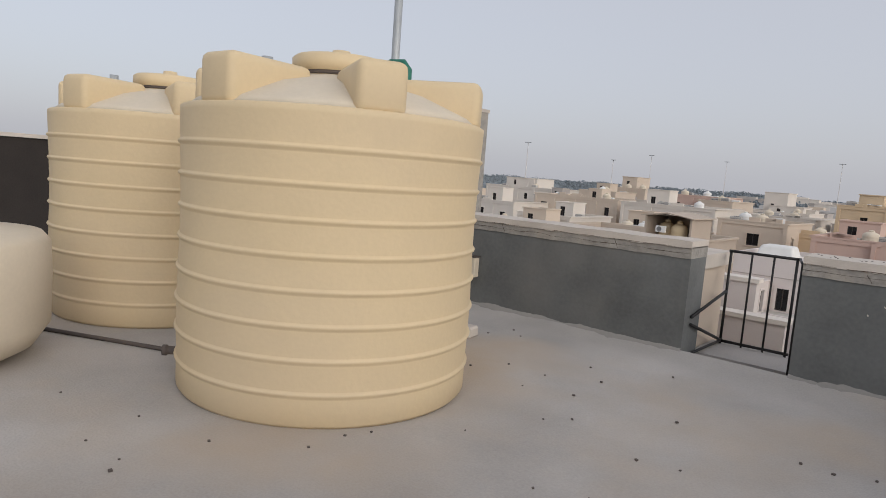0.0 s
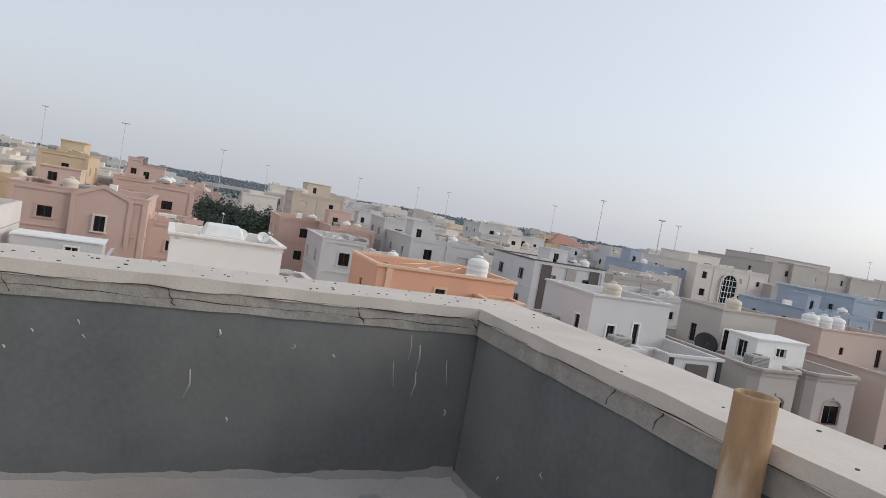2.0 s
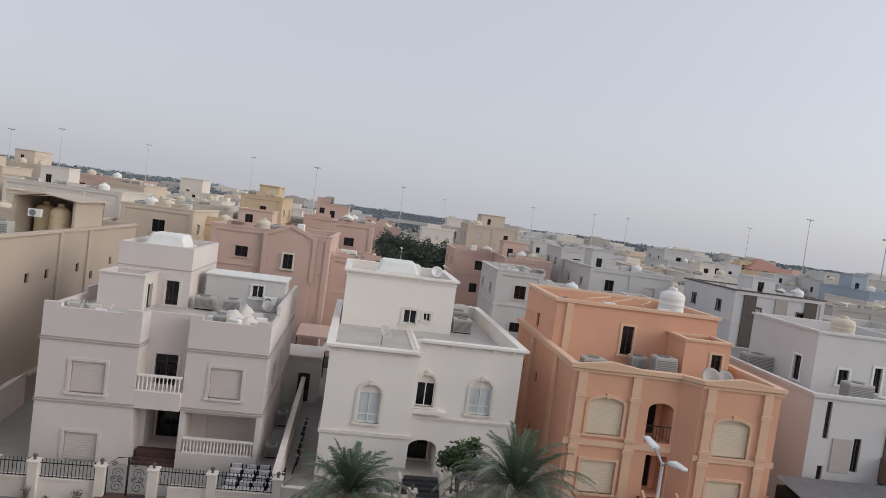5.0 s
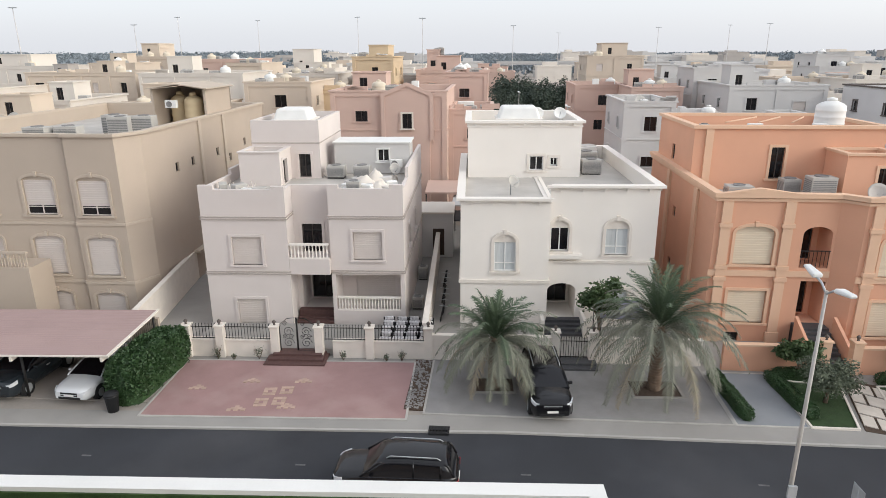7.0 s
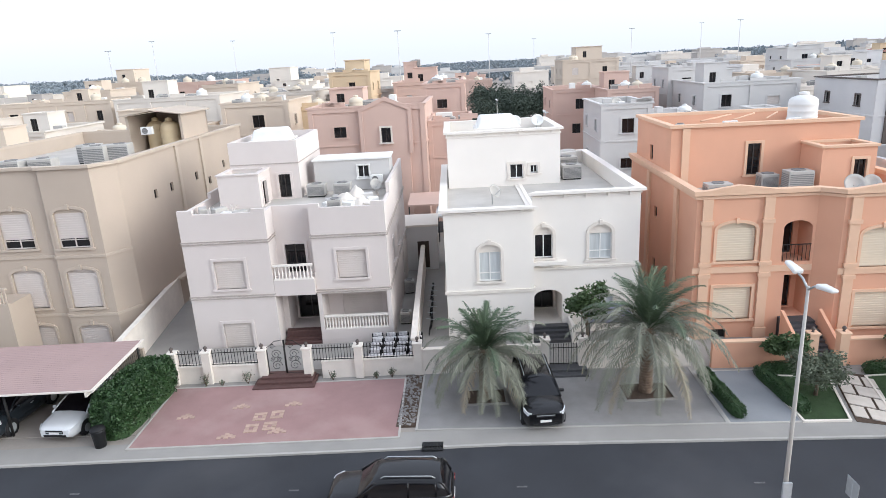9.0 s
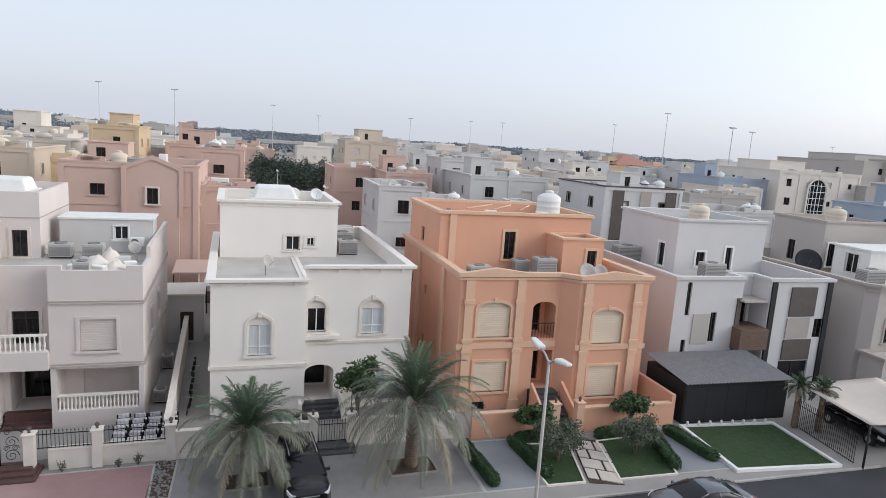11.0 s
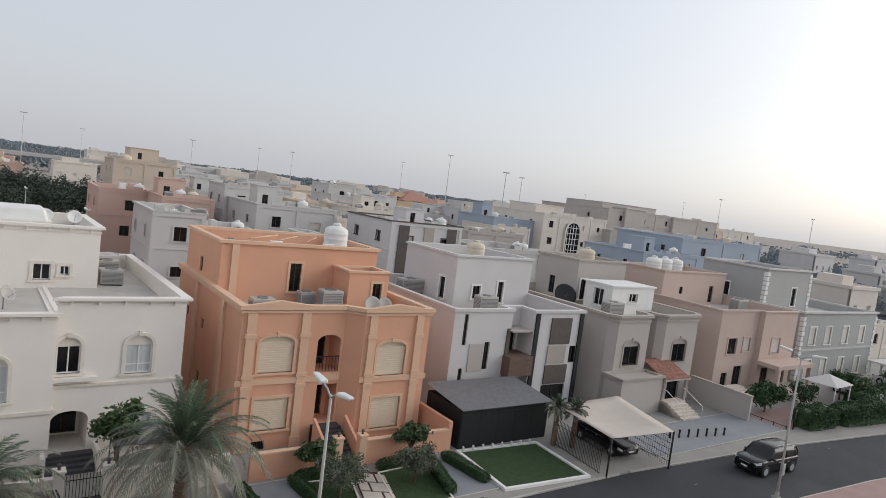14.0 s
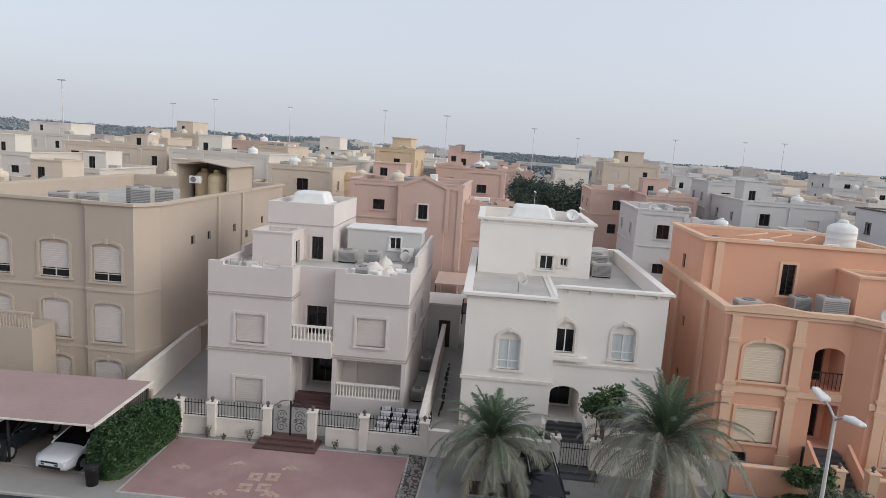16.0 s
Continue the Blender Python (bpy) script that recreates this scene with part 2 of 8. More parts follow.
def box(bm, x0, y0, z0, x1, y1, z1, m=None, mi=0):
    vs = [bm.verts.new((m @ Vector(p)) if m else p) for p in
          ((x0, y0, z0), (x1, y0, z0), (x1, y1, z0), (x0, y1, z0), (x0, y0, z1), (x1, y0, z1), (x1, y1, z1), (x0, y1, z1))]
    for f in ((3, 2, 1, 0), (4, 5, 6, 7), (0, 1, 5, 4), (1, 2, 6, 5), (2, 3, 7, 6), (3, 0, 4, 7)):
        bm.faces.new([vs[i] for i in f]).material_index = mi
    return vs


def bevel(bm, w, seg=2):
    bmesh.ops.bevel(bm, geom=bm.edges[:], offset=w, segments=seg, affect="EDGES", profile=0.5)
    return bm


def lathe(bm, prof, n=24, m=None, smooth=True, cap=True):
    """Turns a profile of (radius, height) round the z axis."""
    rings = []
    for r, z in prof:
        rings.append([bm.verts.new((m @ Vector(p)) if m else p) for p in
                      ((r * math.cos(2 * math.pi * k / n), r * math.sin(2 * math.pi * k / n), z) for k in range(n))])
    for a, b in zip(rings, rings[1:]):
        for k in range(n):
            bm.faces.new((a[k], a[(k + 1) % n], b[(k + 1) % n], b[k])).smooth = smooth
    if cap:
        bm.faces.new(rings[0][::-1])
        bm.faces.new(rings[-1])


def tube(bm, pts, r, n=8):
    """A round bar along a line of points."""
    pts = [Vector(p) for p in pts]
    rings = []
    for i, p in enumerate(pts):
        d = (pts[min(i + 1, len(pts) - 1)] - pts[max(i - 1, 0)]).normalized()
        a = d.cross(Vector((0, 0, 1)) if abs(d.z) < 0.9 else Vector((1, 0, 0))).normalized()
        b = d.cross(a)
        rr = r[i] if isinstance(r, (list, tuple)) else r
        rings.append([bm.verts.new(p + rr * (a * math.cos(2 * math.pi * k / n) + b * math.sin(2 * math.pi * k / n))) for k in range(n)])
    for a, b in zip(rings, rings[1:]):
        for k in range(n):
            bm.faces.new((a[k], b[k], b[(k + 1) % n], a[(k + 1) % n])).smooth = True
    bm.faces.new(rings[0])
    bm.faces.new(rings[-1][::-1])


def offset(pts, d):
    """A closed plan, counter-clockwise, moved outward by d."""
    out = []
    n = len(pts)
    for i in range(n):
        p, a, c = Vector(pts[i]), Vector(pts[i - 1]), Vector(pts[(i + 1) % n])
        n1 = Vector(((p - a).y, -(p - a).x)).normalized()
        n2 = Vector(((c - p).y, -(c - p).x)).normalized()
        k = 1 + n1.dot(n2)
        out.append(tuple(p + (n1 + n2) * (d / max(k, 0.2))))
    return out


def ring(bm, pts, inn, outw, z0, z1, edges=None):
    """A moulding round a closed plan, from inn to outw off its line."""
    a, b, n = offset(pts, inn), offset(pts, outw), len(pts)
    for i in edges if edges is not None else range(n):
        j = (i + 1) % n
        v = [bm.verts.new((*p, z)) for z in (z0, z1) for p in (a[i], a[j], b[j], b[i])]
        for f in ((0, 1, 2, 3), (7, 6, 5, 4), (3, 2, 6, 7), (1, 0, 4, 5), (2, 1, 5, 6), (0, 3, 7, 4)):
            bm.faces.new([v[k] for k in f])


def arch_points(u0, u1, v1, rise, n=10):
    c, w = (u0 + u1) / 2, (u1 - u0) / 2
    return [(c - w * math.cos(math.pi * k / n), v1 - rise + rise * math.sin(math.pi * k / n)) for k in range(n + 1)]


def facade(bm, p0, p1, z0, z1, holes=(), depth=0.22):
    """One wall face with openings and their reveals. holes: (u0, u1, v0, v1, rise)."""
    p0, p1 = Vector(p0), Vector(p1)
    length = (p1 - p0).length
    d = (p1 - p0) / length
    nin = Vector((-d.y, d.x))

    def q(u, v, k=0.0):
        p = p0 + d * u + nin * k
        return (p.x, p.y, v)

    us = sorted({0.0, length, *(h[0] for h in holes), *(h[1] for h in holes)})
    vs = sorted({z0, z1, *(h[2] for h in holes), *(h[3] for h in holes)})
    for a, b in zip(us, us[1:]):
        for c, e in zip(vs, vs[1:]):
            if any(h[0] < (a + b) / 2 < h[1] and h[2] < (c + e) / 2 < h[3] for h in holes):
                continue
            bm.faces.new([bm.verts.new(q(*s)) for s in ((a, c), (b, c), (b, e), (a, e))])
    for h in holes:
        u0, u1, v0, v1 = h[:4]
        rise = h[4] if len(h) > 4 else 0
        top = arch_points(u0, u1, v1, rise) if rise else [(u0, v1), (u1, v1)]
        loop = [(u1, v0), (u0, v0), *top]
        for s, e in zip(loop, loop[1:] + loop[:1]):
            bm.faces.new([bm.verts.new(x) for x in (q(*s), q(*e), q(*e, depth), q(*s, depth))])
        if rise:
            mid = len(top) // 2
            for k, (s, e) in enumerate(zip(top, top[1:])):
                corner = (u0, v1) if k < mid else (u1, v1)
                pts = [corner, s, e] if s != corner and e != corner else None
                if pts:
                    bm.faces.new([bm.verts.new(q(*x)) for x in pts])
            


def wall_frame(p0, p1):
    """Maps (along the wall, inward, up) to the plan."""
    p0, p1 = Vector(p0), Vector(p1)
    d = (p1 - p0).normalized()
    return Matrix(((d.x, -d.y, 0, p0.x), (d.y, d.x, 0, p0.y), (0, 0, 1, 0), (0, 0, 0, 1)))


def outline_bar(bm, inner, w, y0, y1, closed=False):
    """A flat moulding that follows a line of (u, v) points, w wide to its left."""
    pts = [Vector(p) for p in inner]
    outer = []
    for i, p in enumerate(pts):
        a = (p - pts[i - 1]).normalized() if i else (pts[1] - p).normalized()
        c = (pts[i + 1] - p).normalized() if i + 1 < len(pts) else a
        na, nc = Vector((-a.y, a.x)), Vector((-c.y, c.x))
        outer.append(p + (na + nc) * (w / max(1 + na.dot(nc), 0.3)))
    for i in range(len(pts) - 1):
        v = [bm.verts.new((p.x, y, p.y)) for y in (y0, y1) for p in (pts[i], pts[i + 1], outer[i + 1], outer[i])]
        for f in ((0, 1, 2, 3), (7, 6, 5, 4), (3, 2, 6, 7), (1, 0, 4, 5), (2, 1, 5, 6), (0, 3, 7, 4)):
            bm.faces.new([v[k] for k in f])


def window(parent, p0, p1, hole, style, trim=None, frame_m=None, shut=None, tw=0.16, proud=0.06, sill=True):
    """A window in an opening: surround, frame, panes, shutter."""
    u0, u1, v0, v1 = hole[:4]
    rise = hole[4] if len(hole) > 4 else 0
    frame_m = frame_m or ((shut or M_SHUTTER) if style in ("shutter", "half") else M_FRAME)
    wf = wall_frame(p0, p1)
    bm = B()
    t = 0.06
    top = arch_points(u0, u1, v1, rise) if rise else [(u0, v1), (u1, v1)]
    loop = [(u1, v0), (u0, v0), *top, (u1, v0)]
    outline_bar(bm, loop[::-1], t, 0.12, 0.18)
    if style in ("glass", "curtain", "half"):
        c = (u0 + u1) / 2
        box(bm, c - 0.03, 0.115, v0, c + 0.03, 0.175, v1 - 0.02)
        if v1 - v0 > 1.5 and style != "glass":
            box(bm, u0, 0.118, v0 + 0.45, u1, 0.17, v0 + 0.5)
    bm.transform(wf)
    win = part("window", bm, frame_m, parent)
    bm = B()
    body = [(u0, v0), (u1, v0), *top[::-1]]
    y = 0.16
    bm.faces.new([bm.verts.new((u, y, v)) for u, v in body])
    ex = bmesh.ops.extrude_face_region(bm, geom=bm.faces[:])
    bmesh.ops.translate(bm, verts=[g for g in ex["geom"] if isinstance(g, bmesh.types.BMVert)], vec=(0, 0.05, 0))
    bm.transform(wf)
    part("pane", bm, {"curtain": M_CURTAIN, "shutter": shut or M_SHUTTER}.get(style, M_GLASS), win)
    if style in ("shutter", "half"):
        bm = B()
        low = v0 + (0.24 * (v1 - v0) if style == "half" else 0.03)
        high = v1 - rise * 0.9
        n = max(4, int((high - low) / 0.13))
        rows = []
        for k in range(n):
            z0, z1 = low + (high - low) * k / n, low + (high - low) * (k + 1) / n
            for z, y in ((z0, 0.098), (z0 + 0.015, 0.09), (z1 - 0.015, 0.086), (z1 - 0.001, 0.098)):
                rows.append([bm.verts.new((u, y, z)) for u in (u0 + 0.05, u1 - 0.05)])
        for a, b in zip(rows, rows[1:]):
            bm.faces.new((a[0], a[1], b[1], b[0]))
        bm.transform(wf)
        part("shutter", bm, shut or M_SHUTTER, win)
    if rise and (style in ("curtain", "half") or trim in (M_GREIGETRIM, M_STONE)):
        bm = B()
        bm.faces.new([bm.verts.new((u, 0.1, v)) for u, v in top[::-1]])
        ex = bmesh.ops.extrude_face_region(bm, geom=bm.faces[:])
        bmesh.ops.translate(bm, verts=[g for g in ex["geom"] if isinstance(g, bmesh.types.BMVert)], vec=(0, 0.05, 0))
        bmesh.ops.recalc_face_normals(bm, faces=bm.faces[:])
        bm.transform(wf)
        part("tympanum", bm, trim, win)
    if trim:
        bm = B()
        line = [(u0, v0), *top, (u1, v0)]
        outline_bar(bm, line, tw, -proud, 0.02)
        bm.transform(wf)
        part("surround", bm, trim, win)
        if sill:
            bm = B()
            box(bm, u0 - tw - 0.08, -proud - 0.06, v0 - 0.12, u1 + tw + 0.08, 0.1, v0)
            bm.transform(wf)
            part("sill", bm, trim, win)
        if rise:
            bm = B()
            c = (u0 + u1) / 2
            box(bm, c - 0.09, -proud - 0.05, v1 - 0.03, c + 0.09, 0.02, v1 + tw + 0.1)
            bm.transform(wf)
            part("keystone", bm, trim, win)
    return win


def block(parent, plan, z0, z1, material, holes=None, roof=0.9, name="wall", cap=None, cap_out=0.12, cap_h=0.16, thick=0.22, sill=True, open_edges=()):
    """A storey block: wall faces with openings, parapet, roof deck, coping. holes: {edge: [(hole, style, trim, shutter)]}."""
    holes = holes or {}
    bm = B()
    n = len(plan)
    for i in range(n):
        facade(bm, plan[i], plan[(i + 1) % n], z0, z1 - roof if i in open_edges else z1, [h[0] for h in holes.get(i, ())])
    inner = offset(plan, -thick)
    for i in range(n):
        if i in open_edges:
            continue
        j = (i + 1) % n
        bm.faces.new([bm.verts.new(p) for p in ((*plan[i], z1), (*plan[j], z1), (*inner[j], z1), (*inner[i], z1))])
        bm.faces.new([bm.verts.new(p) for p in ((*inner[j], z1 - roof), (*inner[i], z1 - roof), (*inner[i], z1), (*inner[j], z1))])
    ob = part(name, bm, material, parent)
    bm = B()
    bm.faces.new([bm.verts.new((*p, z1 - roof)) for p in inner])
    ex = bmesh.ops.extrude_face_region(bm, geom=bm.faces[:])
    bmesh.ops.translate(bm, verts=[g for g in ex["geom"] if isinstance(g, bmesh.types.BMVert)], vec=(0, 0, -0.2))
    bmesh.ops.recalc_face_normals(bm, faces=bm.faces[:])
    part("roof_deck", bm, M_ROOF, parent)
    if cap:
        bm = B()
        ring(bm, plan, -thick - 0.03, cap_out, z1 + 0.002, z1 + cap_h, [i for i in range(n) if i not in open_edges])
        part("coping", bm, cap, parent)
    for i, hs in holes.items():
        for h in hs:
            if h[1] is None:
                recess(parent, plan[i], plan[(i + 1) % n], h[0], h[2], material, h[3])
                continue
            window(parent, plan[i], plan[(i + 1) % n], h[0], h[1], h[2] if len(h) > 2 else None, h[4] if len(h) > 4 else None, h[3] if len(h) > 3 else None, sill=sill)
    return ob


def band(parent, plan, z, h, out, material, edges=None, name="band"):
    bm = B()
    ring(bm, plan, -0.05, out, z, z + h, edges)
    return part(name, bm, material, parent)


def rect(x0, y0, x1, y1):
    return [(x0, y0), (x1, y0), (x1, y1), (x0, y1)]


def recess(parent, p0, p1, hole, depth, material, door=None):
    """The room behind a deep opening: floor, ceiling, cheeks, back wall, and a door or window in it."""
    u0, u1, v0, v1 = hole[:4]
    wf = wall_frame(p0, p1)
    bm = B()
    e = 0.12
    for a in ((u0 - e, 0.23, v0 - 0.14, u1 + e, depth, v0 - 0.01), (u0 - e, 0.23, v1 + 0.01, u1 + e, depth, v1 + 0.14),
              (u0 - e, 0.23, v0 - 0.01, u0 - 0.005, depth, v1 + 0.01), (u1 + 0.005, 0.23, v0 - 0.01, u1 + e, depth, v1 + 0.01)):
        box(bm, *a)
    bm.transform(wf)
    part("recess_lining", bm, material, parent)
    bm = B()
    q0, q1 = wf @ Vector((u0 - e, depth, 0)), wf @ Vector((u1 + e, depth, 0))
    holes = [(door[0] + e, door[1] + e, v0 + door[2], v0 + door[3])] if door else []
    facade(bm, (q0.x, q0.y), (q1.x, q1.y), v0 - 0.1, v1 + 0.1, holes)
    part("recess_back", bm, material, parent)
    if door:
        window(parent, (q0.x, q0.y), (q1.x, q1.y), holes[0], door[4], None)


# ---- ground, street ----
ROADYAW = -2.6
STREET = pose(0, 23.75, 0, 0, 0, ROADYAW)


def slab(name, label, category, x0, y0, x1, y1, z0, z1, material, m=STREET, kind="structure"):
    bm = B()
    box(bm, x0, y0, z0, x1, y1, z1)
    ob = part(name, bm, material)
    ob.matrix_world = m
    return tagged(ob, label, category, kind=kind)


bm = B()
bm.faces.new([bm.verts.new(p) for p in ((-4500, -4500, -0.15), (4500, -4500, -0.15), (4500, 4500, -0.15), (-4500, 4500, -0.15))])
tagged(part("ground", bm, M_SAND), "pale sandy desert ground reaching the horizon", "ground", kind="structure")
LINE = [(-220.0, 24.6), (2.0, 23.66), (35.0, 22.16), (52.0, 20.2), (70.0, 17.2), (120.0, 8.0), (300.0, -28.0)]


def strip(name, label, category, a, b, z0, z1, material, pts=None):
    """A band beside the street line, from a to b off it, that follows its bend."""
    pts = [Vector(p) for p in (pts or LINE)]
    bm = B()
    rows = []
    for i, p in enumerate(pts):
        d = (pts[min(i + 1, len(pts) - 1)] - pts[max(i - 1, 0)]).normalized()
        n = Vector((-d.y, d.x))
        rows.append([bm.verts.new((*(p + n * s), z)) for s, z in ((a, z0), (b, z0), (b, z1), (a, z1))])
    for r, s in zip(rows, rows[1:]):
        for k in range(4):
            bm.faces.new((r[k], s[k], s[(k + 1) % 4], r[(k + 1) % 4]))
    bm.faces.new(rows[0])
    bm.faces.new(rows[-1])
    bmesh.ops.recalc_face_normals(bm, faces=bm.faces[:])
    return tagged(part(name, bm, material), label, category, kind="structure")


strip("road", "dark grey asphalt street between the villas", "road", -6.0, 0, -0.14, -0.08, M_ASPHALT)
strip("pavement", "pinkish paved pavement on the near side", "pavement", -8.0, -6.12, -0.14, 0.02, M_PINKPAVE)
strip("pavement_far", "dusty pale concrete apron along the street", "pavement", 0.12, 1.3, -0.14, 0.0, M_APRON)
strip("kerb_line", "grey concrete kerb along the street", "kerb", 0.0, 0.12, -0.14, 0.012, M_KERB, LINE[2:])
strip("kerb_line", "grey concrete kerb along the street", "kerb", -6.12, -6.0, -0.14, 0.012, M_KERB, LINE[2:])
strip("forecourt_bend", "dusty concrete ground before the far villas", "ground", 1.32, 12, -0.14, -0.034, M_APRON, LINE[2:])
strip("kerb_line", "grey concrete kerb along the street", "kerb", 0.0, 0.12, -0.14, 0.012, M_KERB, LINE[:2])
strip("apron_edge", "dusty sandy concrete along the street", "pavement", 1.3, 4.2, -0.14, -0.024, M_SAND, LINE[:2])
slab("forecourt", "dusty concrete ground under and round the villas", "ground", -220, 1.32, 260, 34, -0.14, -0.03, M_APRON)
slab("back_street", "dusty asphalt lane behind the villas", "road", -220, 36, 260, 42, -0.14, -0.06, M_ASPHALT)
# kerbs, stone by stone where the camera passes nearest
kerb_far = tagged(new("kerb"), "row of grey concrete kerb stones", "kerb", kind="structure")
kerb_far.matrix_world = STREET
kerb_near = tagged(new("kerb"), "row of grey concrete kerb stones", "kerb", kind="structure")
kerb_near.matrix_world = STREET
bm = B()
box(bm, 0.006, 0, -0.14, 0.994, 0.12, 0.012)
kerb_mesh = bpy.data.meshes.new("kerb_stone")
bm.to_mesh(kerb_mesh)
bm.free()
kerb_mesh.materials.append(M_KERB)
for k in range(-36, 34):
    for holder, y in ((kerb_far, 0.0), (kerb_near, -6.12)):
        if k < 2 and holder is kerb_far:
            continue
        o = new("kerb_stone", kerb_mesh)
        o.parent, o.location = holder, (k, y, 0.004 * math.sin(k * 1.7))
# lane dashes
for k in range(-10, 8):
    slab("lane_mark", "worn pale dash painted on the asphalt", "road marking", k * 8.9 + 2.2, -2.75, k * 8.9 + 2.6, -2.66, -0.08, -0.074, M_DASH)
# drain
drain = thing("drain_grate", "black iron drain grate at the kerb", "drain", STREET @ pose(-1.2, 0.2, 0))
bm = B()
box(bm, -0.45, -0.5, -0.05, 0.45, 0.1, 0.012)
part("frame", bm, M_BLACK, drain)
for k in range(6):
    bm = B()
    box(bm, -0.4 + k * 0.14, -0.45, 0.01, -0.34 + k * 0.14, 0.05, 0.03)
    part("bar", bm, M_IRON, drain)


def paving(name, label, x0, y0, x1, y1, material, m):
    """A flat bed of small pavers, too worn and dusty to tell apart, with an edging course."""
    bed = thing(name, label, "paving", m, kind="structure")
    bm = B()
    box(bm, x0, y0, -0.1, x1, y1, 0.02)
    part("paved_surface", bm, material, bed)
    bm = B()
    ring(bm, rect(x0, y0, x1, y1), 0.004, 0.1, -0.1, 0.034)
    part("edging", bm, M_KERB, bed)
    return bed


paving("red_forecourt", "faded red block paving with a pale star pattern", -12.8, 0.75, -0.85, 6.1, M_REDPAVE, pose(-1.9, 23.85, 0.012, 0, 0, -0.2))
STAR = thing("paver_pattern", "pale pavers laid as four squares and stars", "paving", pose(-9.1, 26.35, 0, 0, 0, 4), kind="structure")
bm = B()
box(bm, -0.095, -0.1, 0, 0.095, 0.1, 0.04)
star_mesh = bpy.data.meshes.new("pale_paver")
bm.to_mesh(star_mesh)
bm.free()
star_mesh.materials.append(M_PALEPAVE)
SPOTS = [(cx + 0.2 * a, cy + 0.24 * b) for cx, cy in ((-0.5, -0.5), (0.32, -0.42), (-0.3, 0.48), (0.5, 0.56)) for a in (-1, 0, 1) for b in (-1, 0, 1) if a or b]
for cx, cy in ((-1.4, 1.5), (1.15, 1.35), (-1.5, -1.1), (0.75, -1.0), (-3.9, 0.95)):
    SPOTS += [(cx + 0.16 * a, cy + 0.12 * b) for a, b in ((-2, 0), (-1, 1), (0, 0), (1, 1), (2, 0), (0, 2))]
for x, y in SPOTS:
    o = new("pale_paver", star_mesh)
    o.parent, o.location = STAR, (x, y, 0.02)

paving("grey_forecourt", "grey block paving stained by tyres", -0.75, 1.3, 12.75, 6.55, M_GREYPAVE, STREET @ pose(-1.2, 0.0, 0))
paving("blue_grey_path", "smooth blue-grey paved path", 11.75, 1.3, 14.7, 6.0, M_BLUEPAVE, STREET)
paving("blue_grey_path", "smooth blue-grey paved path", 21.6, 1.25, 25.2, 6.2, M_BLUEPAVE, STREET)
paving("side_forecourt", "grey paved parking court beside white bollards", 39.2, 0.9, 56.0, 5.2, M_BLUEPAVE, STREET)

# ---- own building ----
F = 13.71
home = thing("wall_own_building", "lower storeys of the concrete building underfoot", "building", kind="structure")
bm = B()
box(bm, -14, -16, -0.1, 1.83, 0.47, F - 0.16)
part("wall", bm, M_BEIGE, home)
bm = B()
nx, ny = 120, 90
grid = [[bm.verts.new((-14 + 15.3 * i / nx, -16 + 16.0 * j / ny, F)) for j in range(ny + 1)] for i in range(nx + 1)]
for i in range(nx):
    for j in range(ny):
        bm.faces.new((grid[i][j], grid[i + 1][j], grid[i + 1][j + 1], grid[i][j + 1])).smooth = True
for v in bm.verts:
    x, y = v.co.x, v.co.y
    edge = min(1.29 - x, -y)
    v.co.z += 0.012 * noise.noise(v.co * 0.7) + 0.07 * max(0, 1 - edge / 0.28) ** 1.3
ob = part("floor", bm, M_CONC_FLOOR)
tagged(ob, "dusty grey concrete roof screed, patched and stained", "floor", kind="structure")
slab("floor_slab", "concrete roof slab", "floor", -14, -16, 1.29, 0.48, F - 0.15, F - 0.09, M_CONC_FLOOR, Matrix())
# dark trowelled patch near the corner
bm = B()
pts = [(0.52 * (1 + 0.3 * noise.noise((k * 0.37, 0, 3)) + 0.1 * noise.noise((k * 1.3, 5, 3))) * math.cos(2 * math.pi * k / 60), 0.36 * (1 + 0.6 * noise.noise((k * 0.29, 2, 0)) + 0.25 * noise.noise((k * 1.1, 7, 0))) * math.sin(2 * math.pi * k / 60)) for k in range(60)]
bm.faces.new([bm.verts.new((0.66 + a, -0.58 + b - 0.1 * a, F + 0.018)) for a, b in pts])
ex = bmesh.ops.extrude_face_region(bm, geom=bm.faces[:])
bmesh.ops.translate(bm, verts=[g for g in ex["geom"] if isinstance(g, bmesh.types.BMVert)], vec=(0, 0, -0.03))
tagged(part("floor_patch", bm, mat("dark_screed", (0.31, 0.31, 0.305), 0.7, 0.22, 2.5, 0.2, 50, 0.6, (0.36, 0.35, 0.335))), "darker cement patch smeared on the roof", "floor patch", kind="structure")

PTOP = 14.87


